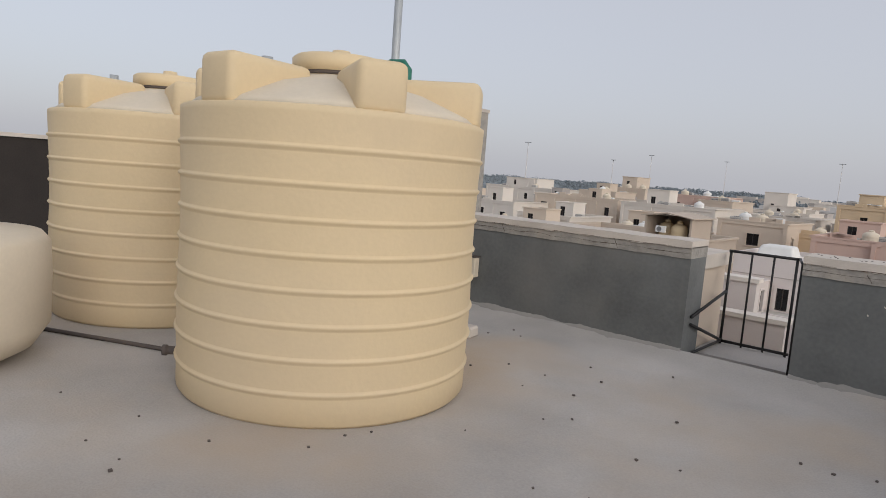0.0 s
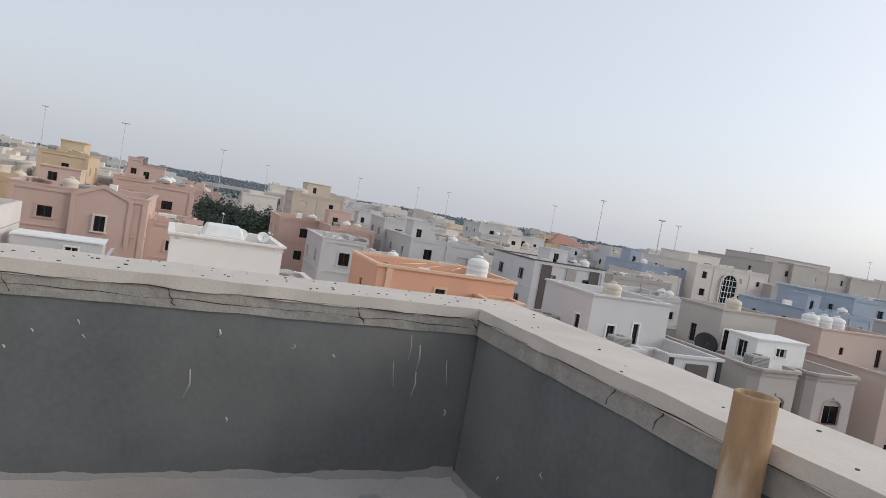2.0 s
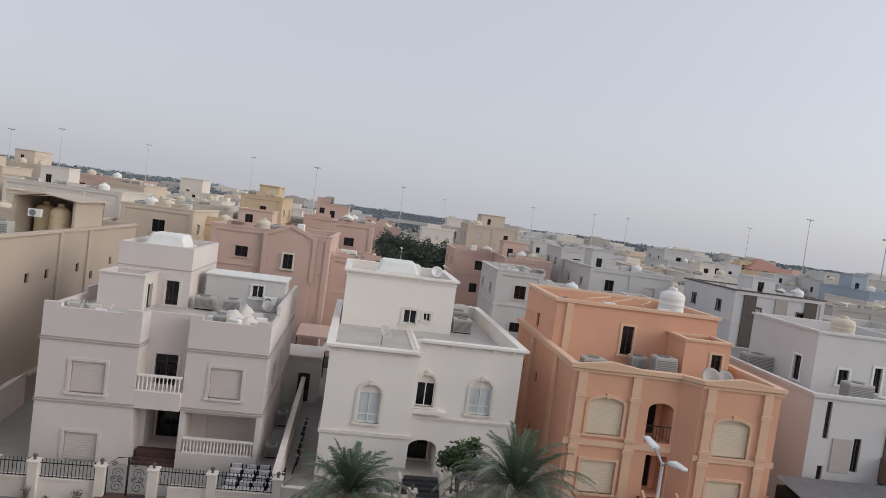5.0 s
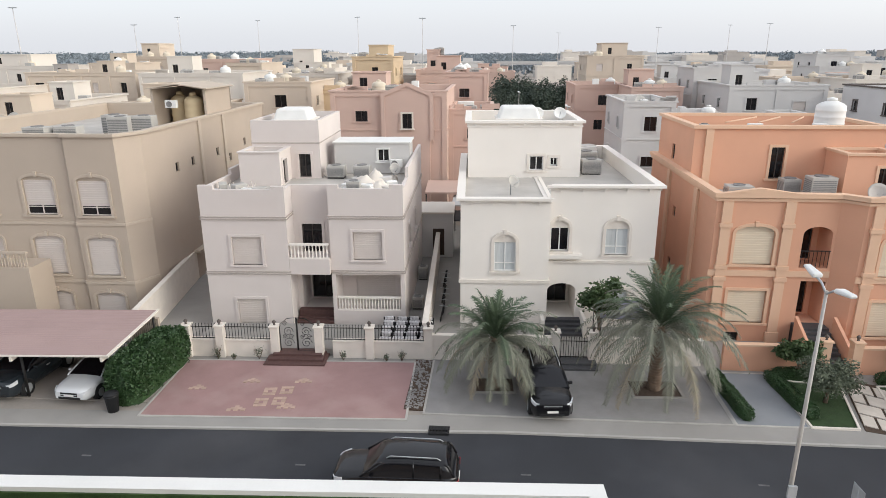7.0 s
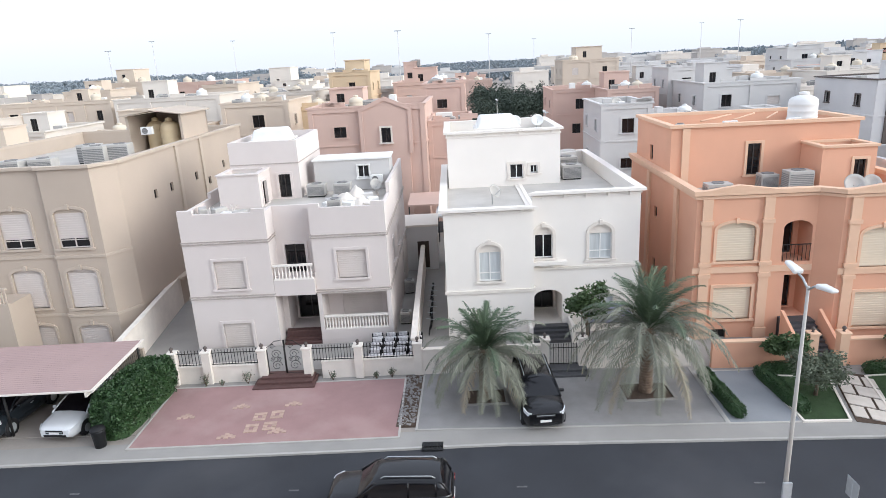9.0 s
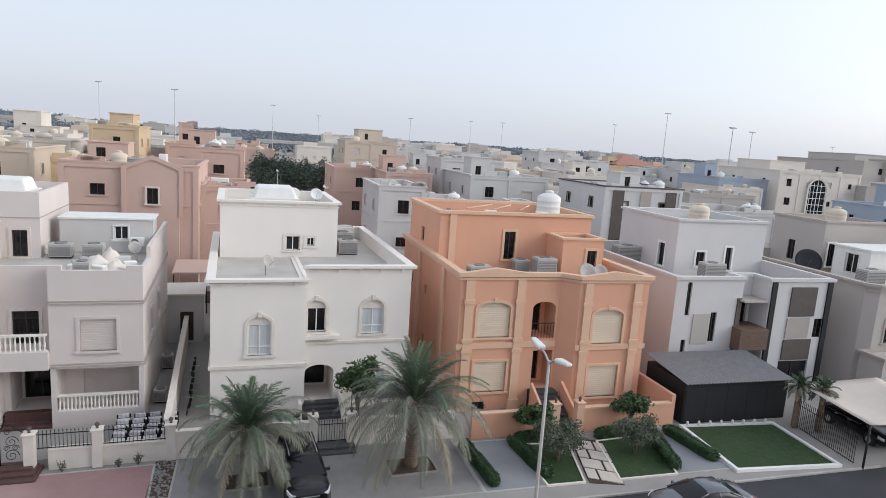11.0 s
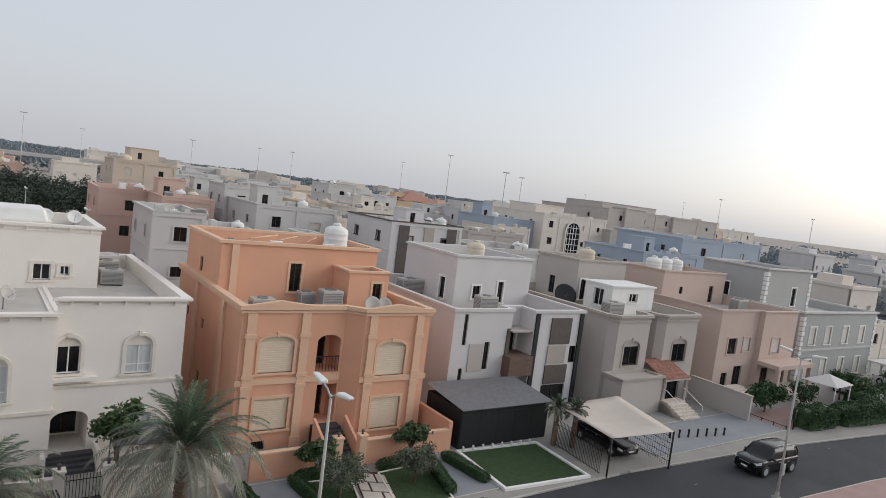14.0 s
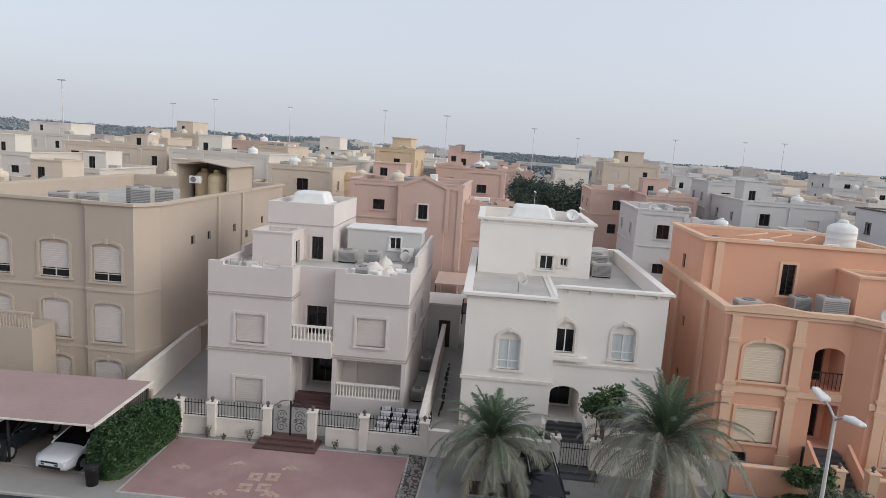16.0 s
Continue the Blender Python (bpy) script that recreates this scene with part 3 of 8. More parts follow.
def parapet(name, label, x0, y0, x1, y1, top=PTOP, cap=True, seed=1, z0=F - 0.1, out=0.0):
    """A rendered roof parapet, with a rough mortar course and a dusty coping."""
    holder = thing(name, label, "parapet", kind="structure")
    bm = B()
    box(bm, x0, y0, z0, x1, y1, top - 0.1)
    part("wall_face", bm, M_CONC_WALL, holder)
    alongx = abs(x1 - x0) > abs(y1 - y0)
    n = max(4, int(max(abs(x1 - x0), abs(y1 - y0)) / 0.08))
    for nm, za, zb, w, mt in (("mortar_course", top - 0.09, top + 0.02, 0.012, M_MORTAR), ("coping", top + 0.02, top + 0.085, 0.022, M_COPING)):
        bm = B()
        rows = []
        for k in range(n + 1):
            s = k / n
            j1, j2, j3 = (0.5 * w * noise.noise((seed * 7 + k * 0.35, i * 3.1, za)) for i in range(3))
            lo, hi = za + 1.2 * j3 - 0.012, zb + (0.008 * noise.noise((k * 0.2, seed, 1)) if nm == "coping" else 0)
            if alongx:
                x = x0 + (x1 - x0) * s
                sec = [(x, y0 - w - j1, lo), (x, y0 - w - j2, hi), (x, y1 + w, hi), (x, y1 + w, lo)]
            else:
                y = y0 + (y1 - y0) * s
                sec = [(x0 - w - j1, y, lo), (x0 - w - j2, y, hi), (x1 + w, y, hi), (x1 + w, y, lo)]
            rows.append([bm.verts.new(p) for p in sec])
        for a, b in zip(rows, rows[1:]):
            for i in range(4):
                bm.faces.new((a[i], b[i], b[(i + 1) % 4], a[(i + 1) % 4]))
        bm.faces.new(rows[0])
        bm.faces.new(rows[-1])
        bmesh.ops.recalc_face_normals(bm, faces=bm.faces[:])
        part(nm, bm, mt, holder)
    for c in range(2 if alongx else 1):
        bm = B()
        zc = top + 0.012 - 0.06 * c
        line = []
        for k in range(n + 1):
            s = k / n
            dz = 0.016 * noise.noise((k * 0.31, seed * 3.0, c)) + 0.008 * noise.noise((k * 1.7, seed, c))
            w = 0.024 if c == 0 else 0.013
            line.append((x0 + (x1 - x0) * s, y0 - w, zc + dz) if alongx else (x0 - w, y0 + (y1 - y0) * s, zc + dz))
        tube(bm, line, [max(0.0006, 0.0045 * (0.35 + noise.noise((k * 0.23, seed, 9 + c)))) for k in range(n + 1)], 5)
        part("crack", bm, M_SOIL, holder)
    rc_ = random.Random(seed * 17)
    for c in range(int(n * 0.08 / 0.95)):
        s = (c + rc_.uniform(0.1, 0.9)) * 0.95 / (n * 0.08)
        bm = B()
        line = []
        for k in range(6):
            off, zz = rc_.uniform(-0.01, 0.01) + 0.012 * k, top + 0.012 - 0.02 * k
            line.append((x0 + (x1 - x0) * s + off, y0 - 0.013, zz) if alongx else (x0 - 0.013, y0 + (y1 - y0) * s + off, zz))
        tube(bm, line, [0.003 * rc_.uniform(0.2, 1.3) for k in range(6)], 5)
        part("crack", bm, M_SOIL, holder)
    return holder


parapet("wall_front_right", "grey rendered roof parapet with pale dusty coping", -2.0, 0.0, 1.84, 0.48, seed=1)
parapet("wall_front_left", "grey rendered roof parapet with pale dusty coping", -9.5, 0.0, -3.04, 0.48, seed=2)
parapet("wall_right", "grey rendered roof parapet with streaked render", 1.29, -16.0, 1.82, -0.03, seed=3)
parapet("wall_back", "grey rendered roof parapet", -14.0, -16.0, 1.26, -15.73, seed=4)
# paint drips, cracks on the parapets
for k in range(22):
    x, z = random.uniform(-1.9, 1.2), random.uniform(F + 0.25, PTOP - 0.14)
    bm = B()
    h = random.choice((0.02, 0.03, 0.05, 0.17))
    w = random.uniform(0.002, 0.0055)
    if k % 3 == 2:
        y = random.uniform(-4.2, -0.3)
        tube(bm, [(1.288, y, z), (1.286, y + 0.01, z - h / 2), (1.288, y + random.uniform(-0.02, 0.02), z - h)], [w, w * 1.2, w * 0.4], 5)
    else:
        tube(bm, [(x, 0.0, z), (x + 0.01, -0.001, z - h / 2), (x + random.uniform(-0.03, 0.03), 0.0, z - h)], [w, w * 1.2, w * 0.4], 5)
    tagged(part("mortar_drip", bm, M_COPING), "dried pale mortar drip on the grey render", "mortar drip", "drips", "stuff")
# grit on the coping and the floor
bm = B()
for k in range(200):
    if k < 110:
        on_x = random.random() < 0.6
        p = Vector((random.uniform(-2, 1.55), random.uniform(0.0, 0.47), PTOP + 0.085)) if on_x else Vector((random.uniform(1.3, 1.8), random.uniform(-5, 0), PTOP + 0.085))
    else:
        p = Vector((random.uniform(-6, 1), random.uniform(-6, -0.3), F + 0.008))
    s = random.uniform(0.003, 0.0075) * (1.35 if k >= 110 else 1)
    box(bm, -s, -s, -s * 0.6, s * random.uniform(0.6, 1.6), s, s * 0.7, Matrix.Translation(p) @ pose(0, 0, 0, 0, 0, random.uniform(0, 180)))
tagged(part("grit", bm, M_BROWN), "dark grit and crumbs scattered over concrete", "grit", kind="stuff")

# pale mortar fillet along the wall foot
for nm, a, b, sd in (("mortar_fillet", (-2.0, 0.0), (1.29, 0.0), 1), ("mortar_fillet", (1.29, 0.0), (1.29, -5.5), 2), ("mortar_fillet", (-9.0, 0.0), (-3.04, 0.0), 3)):
    bm = B()
    p, q = Vector(a), Vector(b)
    ln = (q - p).length
    d = (q - p) / ln
    nrm = Vector((d.y, -d.x))
    n = int(ln / 0.05)
    rows = []
    for k in range(n + 1):
        c = p + d * (ln * k / n)
        w = 0.1 + 0.07 * noise.noise((k * 0.12, sd, 0)) + 0.03 * noise.noise((k * 0.5, sd, 4))
        h = 0.075 + 0.035 * noise.noise((k * 0.15, sd, 7)) + 0.015 * noise.noise((k * 0.7, sd, 2))
        pts = [(c, F + 0.02 + h), (c + nrm * w * 0.35, F + 0.035 + h * 0.35), (c + nrm * w, F + 0.018), (c + nrm * w, F - 0.03)]
        rows.append([bm.verts.new((v.x, v.y, z)) for v, z in pts])
    for r, s in zip(rows, rows[1:]):
        for k in range(3):
            bm.faces.new((r[k], s[k], s[k + 1], r[k + 1])).smooth = True
    bmesh.ops.recalc_face_normals(bm, faces=bm.faces[:])
    tagged(part(nm, bm, M_APRON), "rough pale mortar fillet at the parapet foot", "fillet", kind="structure")

# rusty stub pipes by the right parapet
for y, z, r in ((-2.31, 15.12, 0.075), (-3.35, 15.2, 0.078)):
    pipe = thing("vent_pipe", "rusty beige stub pipe standing at the parapet", "pipe", pose(1.18, y, F), "stub pipes")
    bm = B()
    h = z - F
    lathe(bm, [(r, 0), (r * 1.01, h * 0.5), (r, h - 0.01), (r * 0.99, h), (r * 0.86, h), (r * 0.86, h - 0.25)], 24, cap=False)
    part("pipe_shell", bm, M_PIPE, pipe)
    bm = B()
    lathe(bm, [(r * 0.85, 0), (r * 0.85, h - 0.24)], 20)
    part("pipe_core", bm, M_BLACK, pipe)
    bm = B()
    tube(bm, [(0.085, 0.03, 0.1), (0.09, 0.035, h * 0.5), (0.1, 0.03, h - 0.3)], 0.011, 6)
    part("black_cable", bm, M_BLACK, pipe)

# bay beyond the front parapet and the little landing
bay = thing("wall_bay", "beige projecting bay beyond the roof parapet", "wall", kind="structure")
bm = B()
box(bm, -8.6, 0.51, 8.0, -3.12, 1.5, 14.62)
part("wall", bm, M_BEIGE, bay)
bm = B()
ring(bm, rect(-8.6, 0.53, -3.12, 1.5), -0.3, 0.06, 14.622, 14.78)
part("coping", bm, M_COPING, bay)
slab("landing", "pale concrete landing outside the gate opening", "floor", -3.1, 0.485, -2.05, 1.3, F - 0.22, F - 0.02, M_CONC_FLOOR, Matrix())
step = thing("wall_stair_head", "grey rendered stair tower of the next building", "wall", kind="structure")
bm = B()
box(bm, -16.5, 9.0, -0.1, -12.95, 9.5, 17.4)
part("wall", bm, M_MORTAR, step)
bm = B()
ring(bm, rect(-16.5, 9.0, -12.95, 9.5), -0.2, 0.03, 17.402, 17.5)
part("coping", bm, M_COPING, step)
for x0, y0, x1, y1, top in ((-4.3, 1.9, -2.45, 2.1, F + 0.2), (-4.6, 2.6, -3.0, 2.8, F + 0.58)):
    t = thing("wall_terrace", "pale rendered stepped terrace wall below the gate", "wall", kind="structure")
    bm = B()
    box(bm, x0, y0, 10.0, x1, y1, top)
    part("wall", bm, M_ROSE, t)
    bm = B()
    box(bm, x0 - 0.03, y0 - 0.03, top + 0.002, x1 + 0.03, y1 + 0.03, top + 0.06)
    part("coping", bm, M_STONE, t)
jb = thing("junction_box", "beige metal junction box on the grey parapet", "junction box", pose(-6.11, -0.1, 14.13))
bm = B()
box(bm, 0, 0, 0, 0.32, 0.1, 0.27)
part("casing", bevel(bm, 0.012, 1), M_TANK_W, jb)
bm = B()
box(bm, -0.01, -0.012, 0.265, 0.33, 0.1, 0.285)
part("rain_lid", bm, M_BROWN, jb)
west = thing("wall_west", "dark rendered wall at the end of the roof", "wall", kind="structure")
bm = B()
box(bm, -14.0, -15.7, F - 0.1, -13.7, 1.0, 15.55)
part("wall", bm, mat("black_bitumen", (0.035, 0.028, 0.024), 0.9, 0.4, 1.2, 0.3), west)
bm = B()
box(bm, -14.05, -15.7, 15.552, -13.65, 1.0, 15.62)
part("coping", bm, M_COPING, west)

# iron railing cage at the opening
rail = thing("iron_gate", "black welded iron railing at the parapet opening", "gate", pose(0, 0, 0))


def bar(parent, name, a, b, w=0.014):
    bm = B()
    tube(bm, [a, b], w, 6)
    return part(name, bm, M_IRON, parent)


for k in range(4):
    x = -2.98 + 0.235 * k
    bar(rail, "upright", (x, 1.17, F - 0.02), (x, 1.17, F + 1.1), 0.012 if k % 3 else 0.016)
bar(rail, "top_rail", (-3.0, 1.17, F + 1.1), (-2.24, 1.17, F + 1.1), 0.018)
bar(rail, "bottom_rail", (-3.0, 1.17, F + 0.015), (-2.24, 1.17, F + 0.015), 0.018)
bar(rail, "threshold_bar", (-3.04, -0.03, F + 0.03), (-2.0, -0.03, F + 0.03), 0.022)
bar(rail, "jamb_post", (-2.03, 0.14, F + 0.02), (-2.03, 0.14, F + 1.16), 0.015)
bar(rail, "side_rail", (-2.25, 1.17, F + 1.1), (-2.03, 0.14, F + 1.14), 0.014)
bar(rail, "brace", (-3.02, 0.16, F + 0.42), (-2.98, 1.17, F + 0.62), 0.018)
bar(rail, "brace", (-3.02, 0.16, F + 0.34), (-2.98, 1.17, F + 0.02), 0.018)
bar(rail, "side_foot", (-3.0, 0.0, F + 0.02), (-2.98, 1.17, F + 0.015), 0.016)


# ---- roof water tanks ----
def water_tank(label, m, r=1.19, h=2.14, lug_turn=0.0):
    tk = thing("water_tank", label, "water tank", m, "roof tanks")
    bm = B()
    prof = [(r * 0.965, 0.0), (r * 0.985, 0.03)]
    ribs = 7
    for k in range(ribs + 1):
        z = 0.24 + (h - 0.24 - 0.27) * k / ribs
        rr = r * (0.985 + 0.006 * math.sin(k))
        prof += [(rr, z - 0.05), (rr, z - 0.034), (rr, z - 0.026), (rr + 0.013, z - 0.012), (rr + 0.018, z), (rr + 0.013, z + 0.01), (rr, z + 0.018), (rr, z + 0.026), (rr, z + 0.045)]
    prof += [(r * 0.995, h - 0.05), (r * 0.995, h - 0.015), (r * 0.975, h)]
    lathe(bm, prof, 64)
    part("body", bm, M_TANK, tk)
    bm = B()
    lathe(bm, [(r * 0.96, h - 0.01), (r * 0.9, h + 0.05), (r * 0.6, h + 0.2), (r * 0.36, h + 0.27), (r * 0.3, h + 0.3)], 48)
    part("dome", bm, M_TANK_W, tk)
    for k in range(6):
        a = lug_turn + k * math.pi / 3
        bm = B()
        box(bm, 0.4, -0.18, h - 0.03, r * 0.965, 0.18, h + 0.33)
        for v in bm.verts:
            if v.co.x < 0.5:
                v.co.y *= 0.75
        bevel(bm, 0.06, 3)
        for f in bm.faces:
            f.smooth = True
        bm.transform(Matrix.Rotation(a, 4, "Z"))
        part("lug", bm, M_TANK, tk)
    bm = B()
    lathe(bm, [(0.35, h + 0.26), (0.35, h + 0.33), (0.38, h + 0.34), (0.38, h + 0.44), (0.35, h + 0.465), (0.16, h + 0.48), (0.08, h + 0.49), (0.07, h + 0.53), (0.0001, h + 0.54)], 32)
    part("lid", bm, M_TANK, tk)
    bm = B()
    lathe(bm, [(0.36, h + 0.305), (0.36, h + 0.335)], 32)
    part("lid_seal", bm, M_BROWN, tk)
    bm = B()
    lathe(bm, [(0.045, h + 0.2), (0.045, h + 0.43), (0.03, h + 0.43)], 12, Matrix.Translation((-0.35, -0.45, 0)))
    part("vent_stub", bm, M_GALV, tk)
    # outlet valve near the foot
    for a, z in ((math.radians(228), 0.17),):
        bm = B()
        mm = Matrix.Rotation(a, 4, "Z") @ Matrix.Translation((r * 0.97, 0, z)) @ Matrix.Rotation(math.pi / 2, 4, "Y")
        lathe(bm, [(0.06, 0), (0.06, 0.04), (0.035, 0.045), (0.035, 0.12), (0.045, 0.125), (0.045, 0.16)], 14, mm)
        part("outlet", bm, M_BROWN, tk)
    # dark mark panels
    for z, hh in ((1.4, 0.22), (1.12, 0.2)):
        bm = B()
        for k in range(3):
            a = math.radians(206 + 3 * k)
            mm = Matrix.Rotation(a, 4, "Z")
            box(bm, r * 0.99, -0.012, z, r * 0.99 + 0.006, 0.012, z + hh, mm)
        part("faded_marking", bm, M_SIGN if z < 1.3 else M_GALV, tk)
    return tk


water_tank("large ribbed cream plastic water tank on the roof", pose(-4.84, -3.35, F, 0, 0, 0), lug_turn=radians(-26))
water_tank("ribbed cream plastic water tank behind another", pose(-7.95, -3.2, F, 0, 0, 6), lug_turn=radians(-22))
low = thing("low_water_tank", "low rounded cream plastic tank on the roof", "water tank", pose(-6.95, -5.62, F, 0, 0, 20), "roof tanks")
bm = B()
lathe(bm, [(0.5, 0.0), (0.72, 0.12), (0.84, 0.3), (0.85, 0.7), (0.84, 0.98), (0.78, 1.05), (0.0001, 1.12)], 40)
part("body", bm, M_TANK_W, low)
mast = thing("roof_mast", "grey steel mast standing behind the tanks", "mast", pose(-6.35, -1.25, F))
bm = B()
tube(bm, [(0, 0, 0), (0, 0, 5.2)], 0.05, 12)
part("pole", bm, M_GALV, mast)
gp = thing("green_water_pipe", "green plastic supply pipe with elbow over the tank", "pipe", pose(-5.25, -2.2, F))
bm = B()
tube(bm, [(0.05, 0, 0), (0.05, 0, 2.74), (0.0, -0.02, 2.8), (-0.14, -0.06, 2.8), (-0.18, -0.07, 2.78)], 0.035, 10)
part("pipe_run", bm, M_GREENPIPE, gp)
bm = B()
tube(bm, [(-0.18, -0.07, 2.78), (-0.19, -0.07, 2.5)], 0.045, 10)
part("elbow", bm, M_GREENPIPE, gp)
hose = thing("iron_rod", "thin rusty iron rod lying on the roof", "rod", pose(-6.6, -4.2, F + 0.02))
bm = B()
tube(bm, [(-0.85, -0.45, 0), (0.9, 0.35, 0)], 0.02, 6)
part("shaft", bm, M_BROWN, hose)
blk = thing("concrete_block", "small pale concrete block at the tank foot", "block", pose(-5.06, -1.3, F, 0, 0, 8))
bm = B()
box(bm, -0.22, -0.1, 0, 0.22, 0.1, 0.12)
part("body", bevel(bm, 0.02, 1), M_COPING, blk)

# balcony below, lined with artificial turf
bal = thing("wall_balcony", "white balcony parapet lined with green turf", "balcony", kind="structure")
for nm, a in (("front_wall", (-9, 5.46, 9.9, 1.3, 5.61, 11.1)), ("side_wall", (1.15, 0.5, 9.9, 1.3, 5.46, 11.1))):
    bm = B()
    box(bm, *a)
    part(nm, bm, M_WHITE, bal)
for nm, a in (("front_coping", (-9, 5.44, 11.102, 1.32, 5.64, 11.16)), ("side_coping", (1.13, 0.5, 11.102, 1.32, 5.438, 11.16))):
    bm = B()
    box(bm, *a)
    part(nm, bm, M_WHITE, bal)
bm = B()
box(bm, -9, 0.49, 9.9, 1.3, 5.6, 10.0)
part("deck", bm, M_TURF, bal)
bm = B()
box(bm, -9, 5.42, 10.0, 1.12, 5.455, 11.1)
box(bm, 1.1, 0.5, 10.0, 1.145, 5.42, 11.1)
rnd = random.Random(5)
for k in range(9000):
    if k % 4:
        p = Vector((rnd.uniform(-6.5, 1.1), 5.42, rnd.uniform(10.2, 11.1)))
        q = p + Vector((rnd.uniform(-0.02, 0.02), -rnd.uniform(0.02, 0.045), rnd.uniform(-0.01, 0.03)))
        s = Vector((0.006, 0, 0.003))
    else:
        p = Vector((1.1, rnd.uniform(0.6, 5.42), rnd.uniform(10.2, 11.1)))
        q = p + Vector((-rnd.uniform(0.02, 0.045), rnd.uniform(-0.02, 0.02), rnd.uniform(-0.01, 0.03)))
        s = Vector((0, 0.006, 0.003))
    bm.faces.new([bm.verts.new(v) for v in (p - s, p + s, q)])
tagged(part("turf_lining", bm, M_TURF, bal), kind="stuff")


# ---- roof furniture used by many houses ----
def ac_unit(m, w=1.1, d=0.9, h=0.85, label="dusty grey rooftop air conditioner condenser"):
    a = thing("air_conditioner", label, "air conditioner", m, "rooftop condensers")
    bm = B()
    box(bm, 0, 0, 0.08, w, d, h)
    part("casing", bevel(bm, 0.025, 1), M_ACBODY, a)
    for x0, y0, x1, y1 in ((0.06, -0.012, w - 0.06, 0.0), (-0.012, 0.06, 0.0, d - 0.06)):
        bm = B()
        n = 9
        for k in range(n):
            z = 0.16 + (h - 0.3) * k / n
            box(bm, x0, y0, z, x1, y1, z + (h - 0.3) / n * 0.6)
        part("louvre_panel", bm, M_ACGRILL, a)
    bm = B()
    lathe(bm, [(min(w, d) * 0.38, h), (min(w, d) * 0.38, h + 0.05), (min(w, d) * 0.34, h + 0.05), (min(w, d) * 0.34, h + 0.02)], 20, Matrix.Translation((w / 2, d / 2, 0)))
    part("fan_ring", bm, M_ACGRILL, a)
    bm = B()
    box(bm, 0.05, 0.05, 0, w - 0.05, d - 0.05, 0.078)
    part("base_frame", bm, M_IRON, a)
    return a


def split_unit(m):
    """A slim outdoor unit with a round fan grille on its front."""
    a = thing("air_conditioner", "white split air conditioner outdoor unit", "air conditioner", m, "split units")
    bm = B()
    box(bm, 0, 0, 0.06, 0.85, 0.32, 0.62)
    part("casing", bevel(bm, 0.02, 1), M_WHITE, a)
    bm = B()
    lathe(bm, [(0.22, 0), (0.22, 0.02), (0.19, 0.02), (0.19, 0.005), (0.05, 0.005), (0.05, 0.02)], 20, pose(0.32, 0.0, 0.34, 90, 0, 0))
    part("fan_grille", bm, M_ACGRILL, a)
    return a


def roof_tank(m, r=0.65, h=1.25, material=None, label="white plastic roof water tank"):
    a = thing("roof_tank", label, "water tank", m, "far roof tanks")
    bm = B()
    prof = [(r, 0)]
    for k in range(1, 5):
        z = h * k / 5
        prof += [(r, z - 0.05), (r * 1.03, z), (r, z + 0.05)]
    prof += [(r * 0.98, h * 0.93), (r * 0.8, h), (r * 0.35, h * 1.08)]
    lathe(bm, prof, 20)
    part("body", bm, material or M_WHITE, a)
    bm = B()
    lathe(bm, [(r * 0.34, h * 1.08), (r * 0.34, h * 1.16), (0.01, h * 1.19)], 14)
    part("lid", bm, material or M_WHITE, a)
    return a


def dish(m, r=0.5, material=None, label="grey satellite dish on a roof"):
    a = thing("satellite_dish", label, "satellite dish", m, "dishes")
    bm = B()
    lathe(bm, [(0.02, 0), (r * 0.4, 0.03), (r * 0.75, 0.1), (r, 0.2), (r, 0.21), (r * 0.75, 0.12), (r * 0.4, 0.05), (0.02, 0.02)], 24, pose(0, -0.1, 0.75, 60, 0, 0), cap=False)
    part("reflector", bm, material or M_ACBODY, a)
    bm = B()
    tube(bm, [(0, 0, 0), (0, 0, 0.75), (0, -0.08, 0.8)], 0.03, 8)
    tube(bm, [(0, -0.2, 0.55), (0, -0.75, 1.0)], 0.015, 6)
    part("mount", bm, M_GALV, a)
    return a


def skylight(m, w, d, h=0.7):
    a = thing("roof_skylight", "white moulded dome skylight on a roof", "skylight", m, "skylights")
    bm = B()
    box(bm, 0, 0, 0, w, d, h)
    for v in bm.verts:
        if v.co.z > 0.1:
            v.co.x = w / 2 + (v.co.x - w / 2) * 0.8
            v.co.y = d / 2 + (v.co.y - d / 2) * 0.8
    bevel(bm, 0.16, 3)
    part("dome", bm, M_WHITE, a)
    bm = B()
    box(bm, -0.12, -0.12, 0, w + 0.12, d + 0.12, 0.12)
    part("kerb_frame", bm, M_IVORY, a)
    return a


def balustrade(parent, x0, x1, y, z, h, material, n=None):
    """A row of turned balusters between two rails."""
    n = n or int((x1 - x0) / 0.19)
    for nm, a, b in (("top_rail", z + h - 0.1, z + h), ("bottom_rail", z, z + 0.08)):
        bm = B()
        box(bm, x0, y - 0.1, a, x1, y + 0.1, b)
        part(nm, bm, material, parent)
    bm = B()
    hh = h - 0.18
    lathe(bm, [(0.05, 0), (0.05, 0.05), (0.028, 0.1), (0.06, hh * 0.4), (0.03, hh * 0.8), (0.05, hh * 0.92), (0.05, hh)], 8)
    me = bpy.data.meshes.new("baluster")
    bm.to_mesh(me)
    bm.free()
    me.materials.append(material)
    for k in range(n):
        o = new("baluster", me)
        o.parent, o.location = parent, (x0 + (k + 0.5) * (x1 - x0) / n, y, z + 0.08)


def at(m, x, y, z, rz=0):
    return m @ pose(x, y, z, 0, 0, rz)


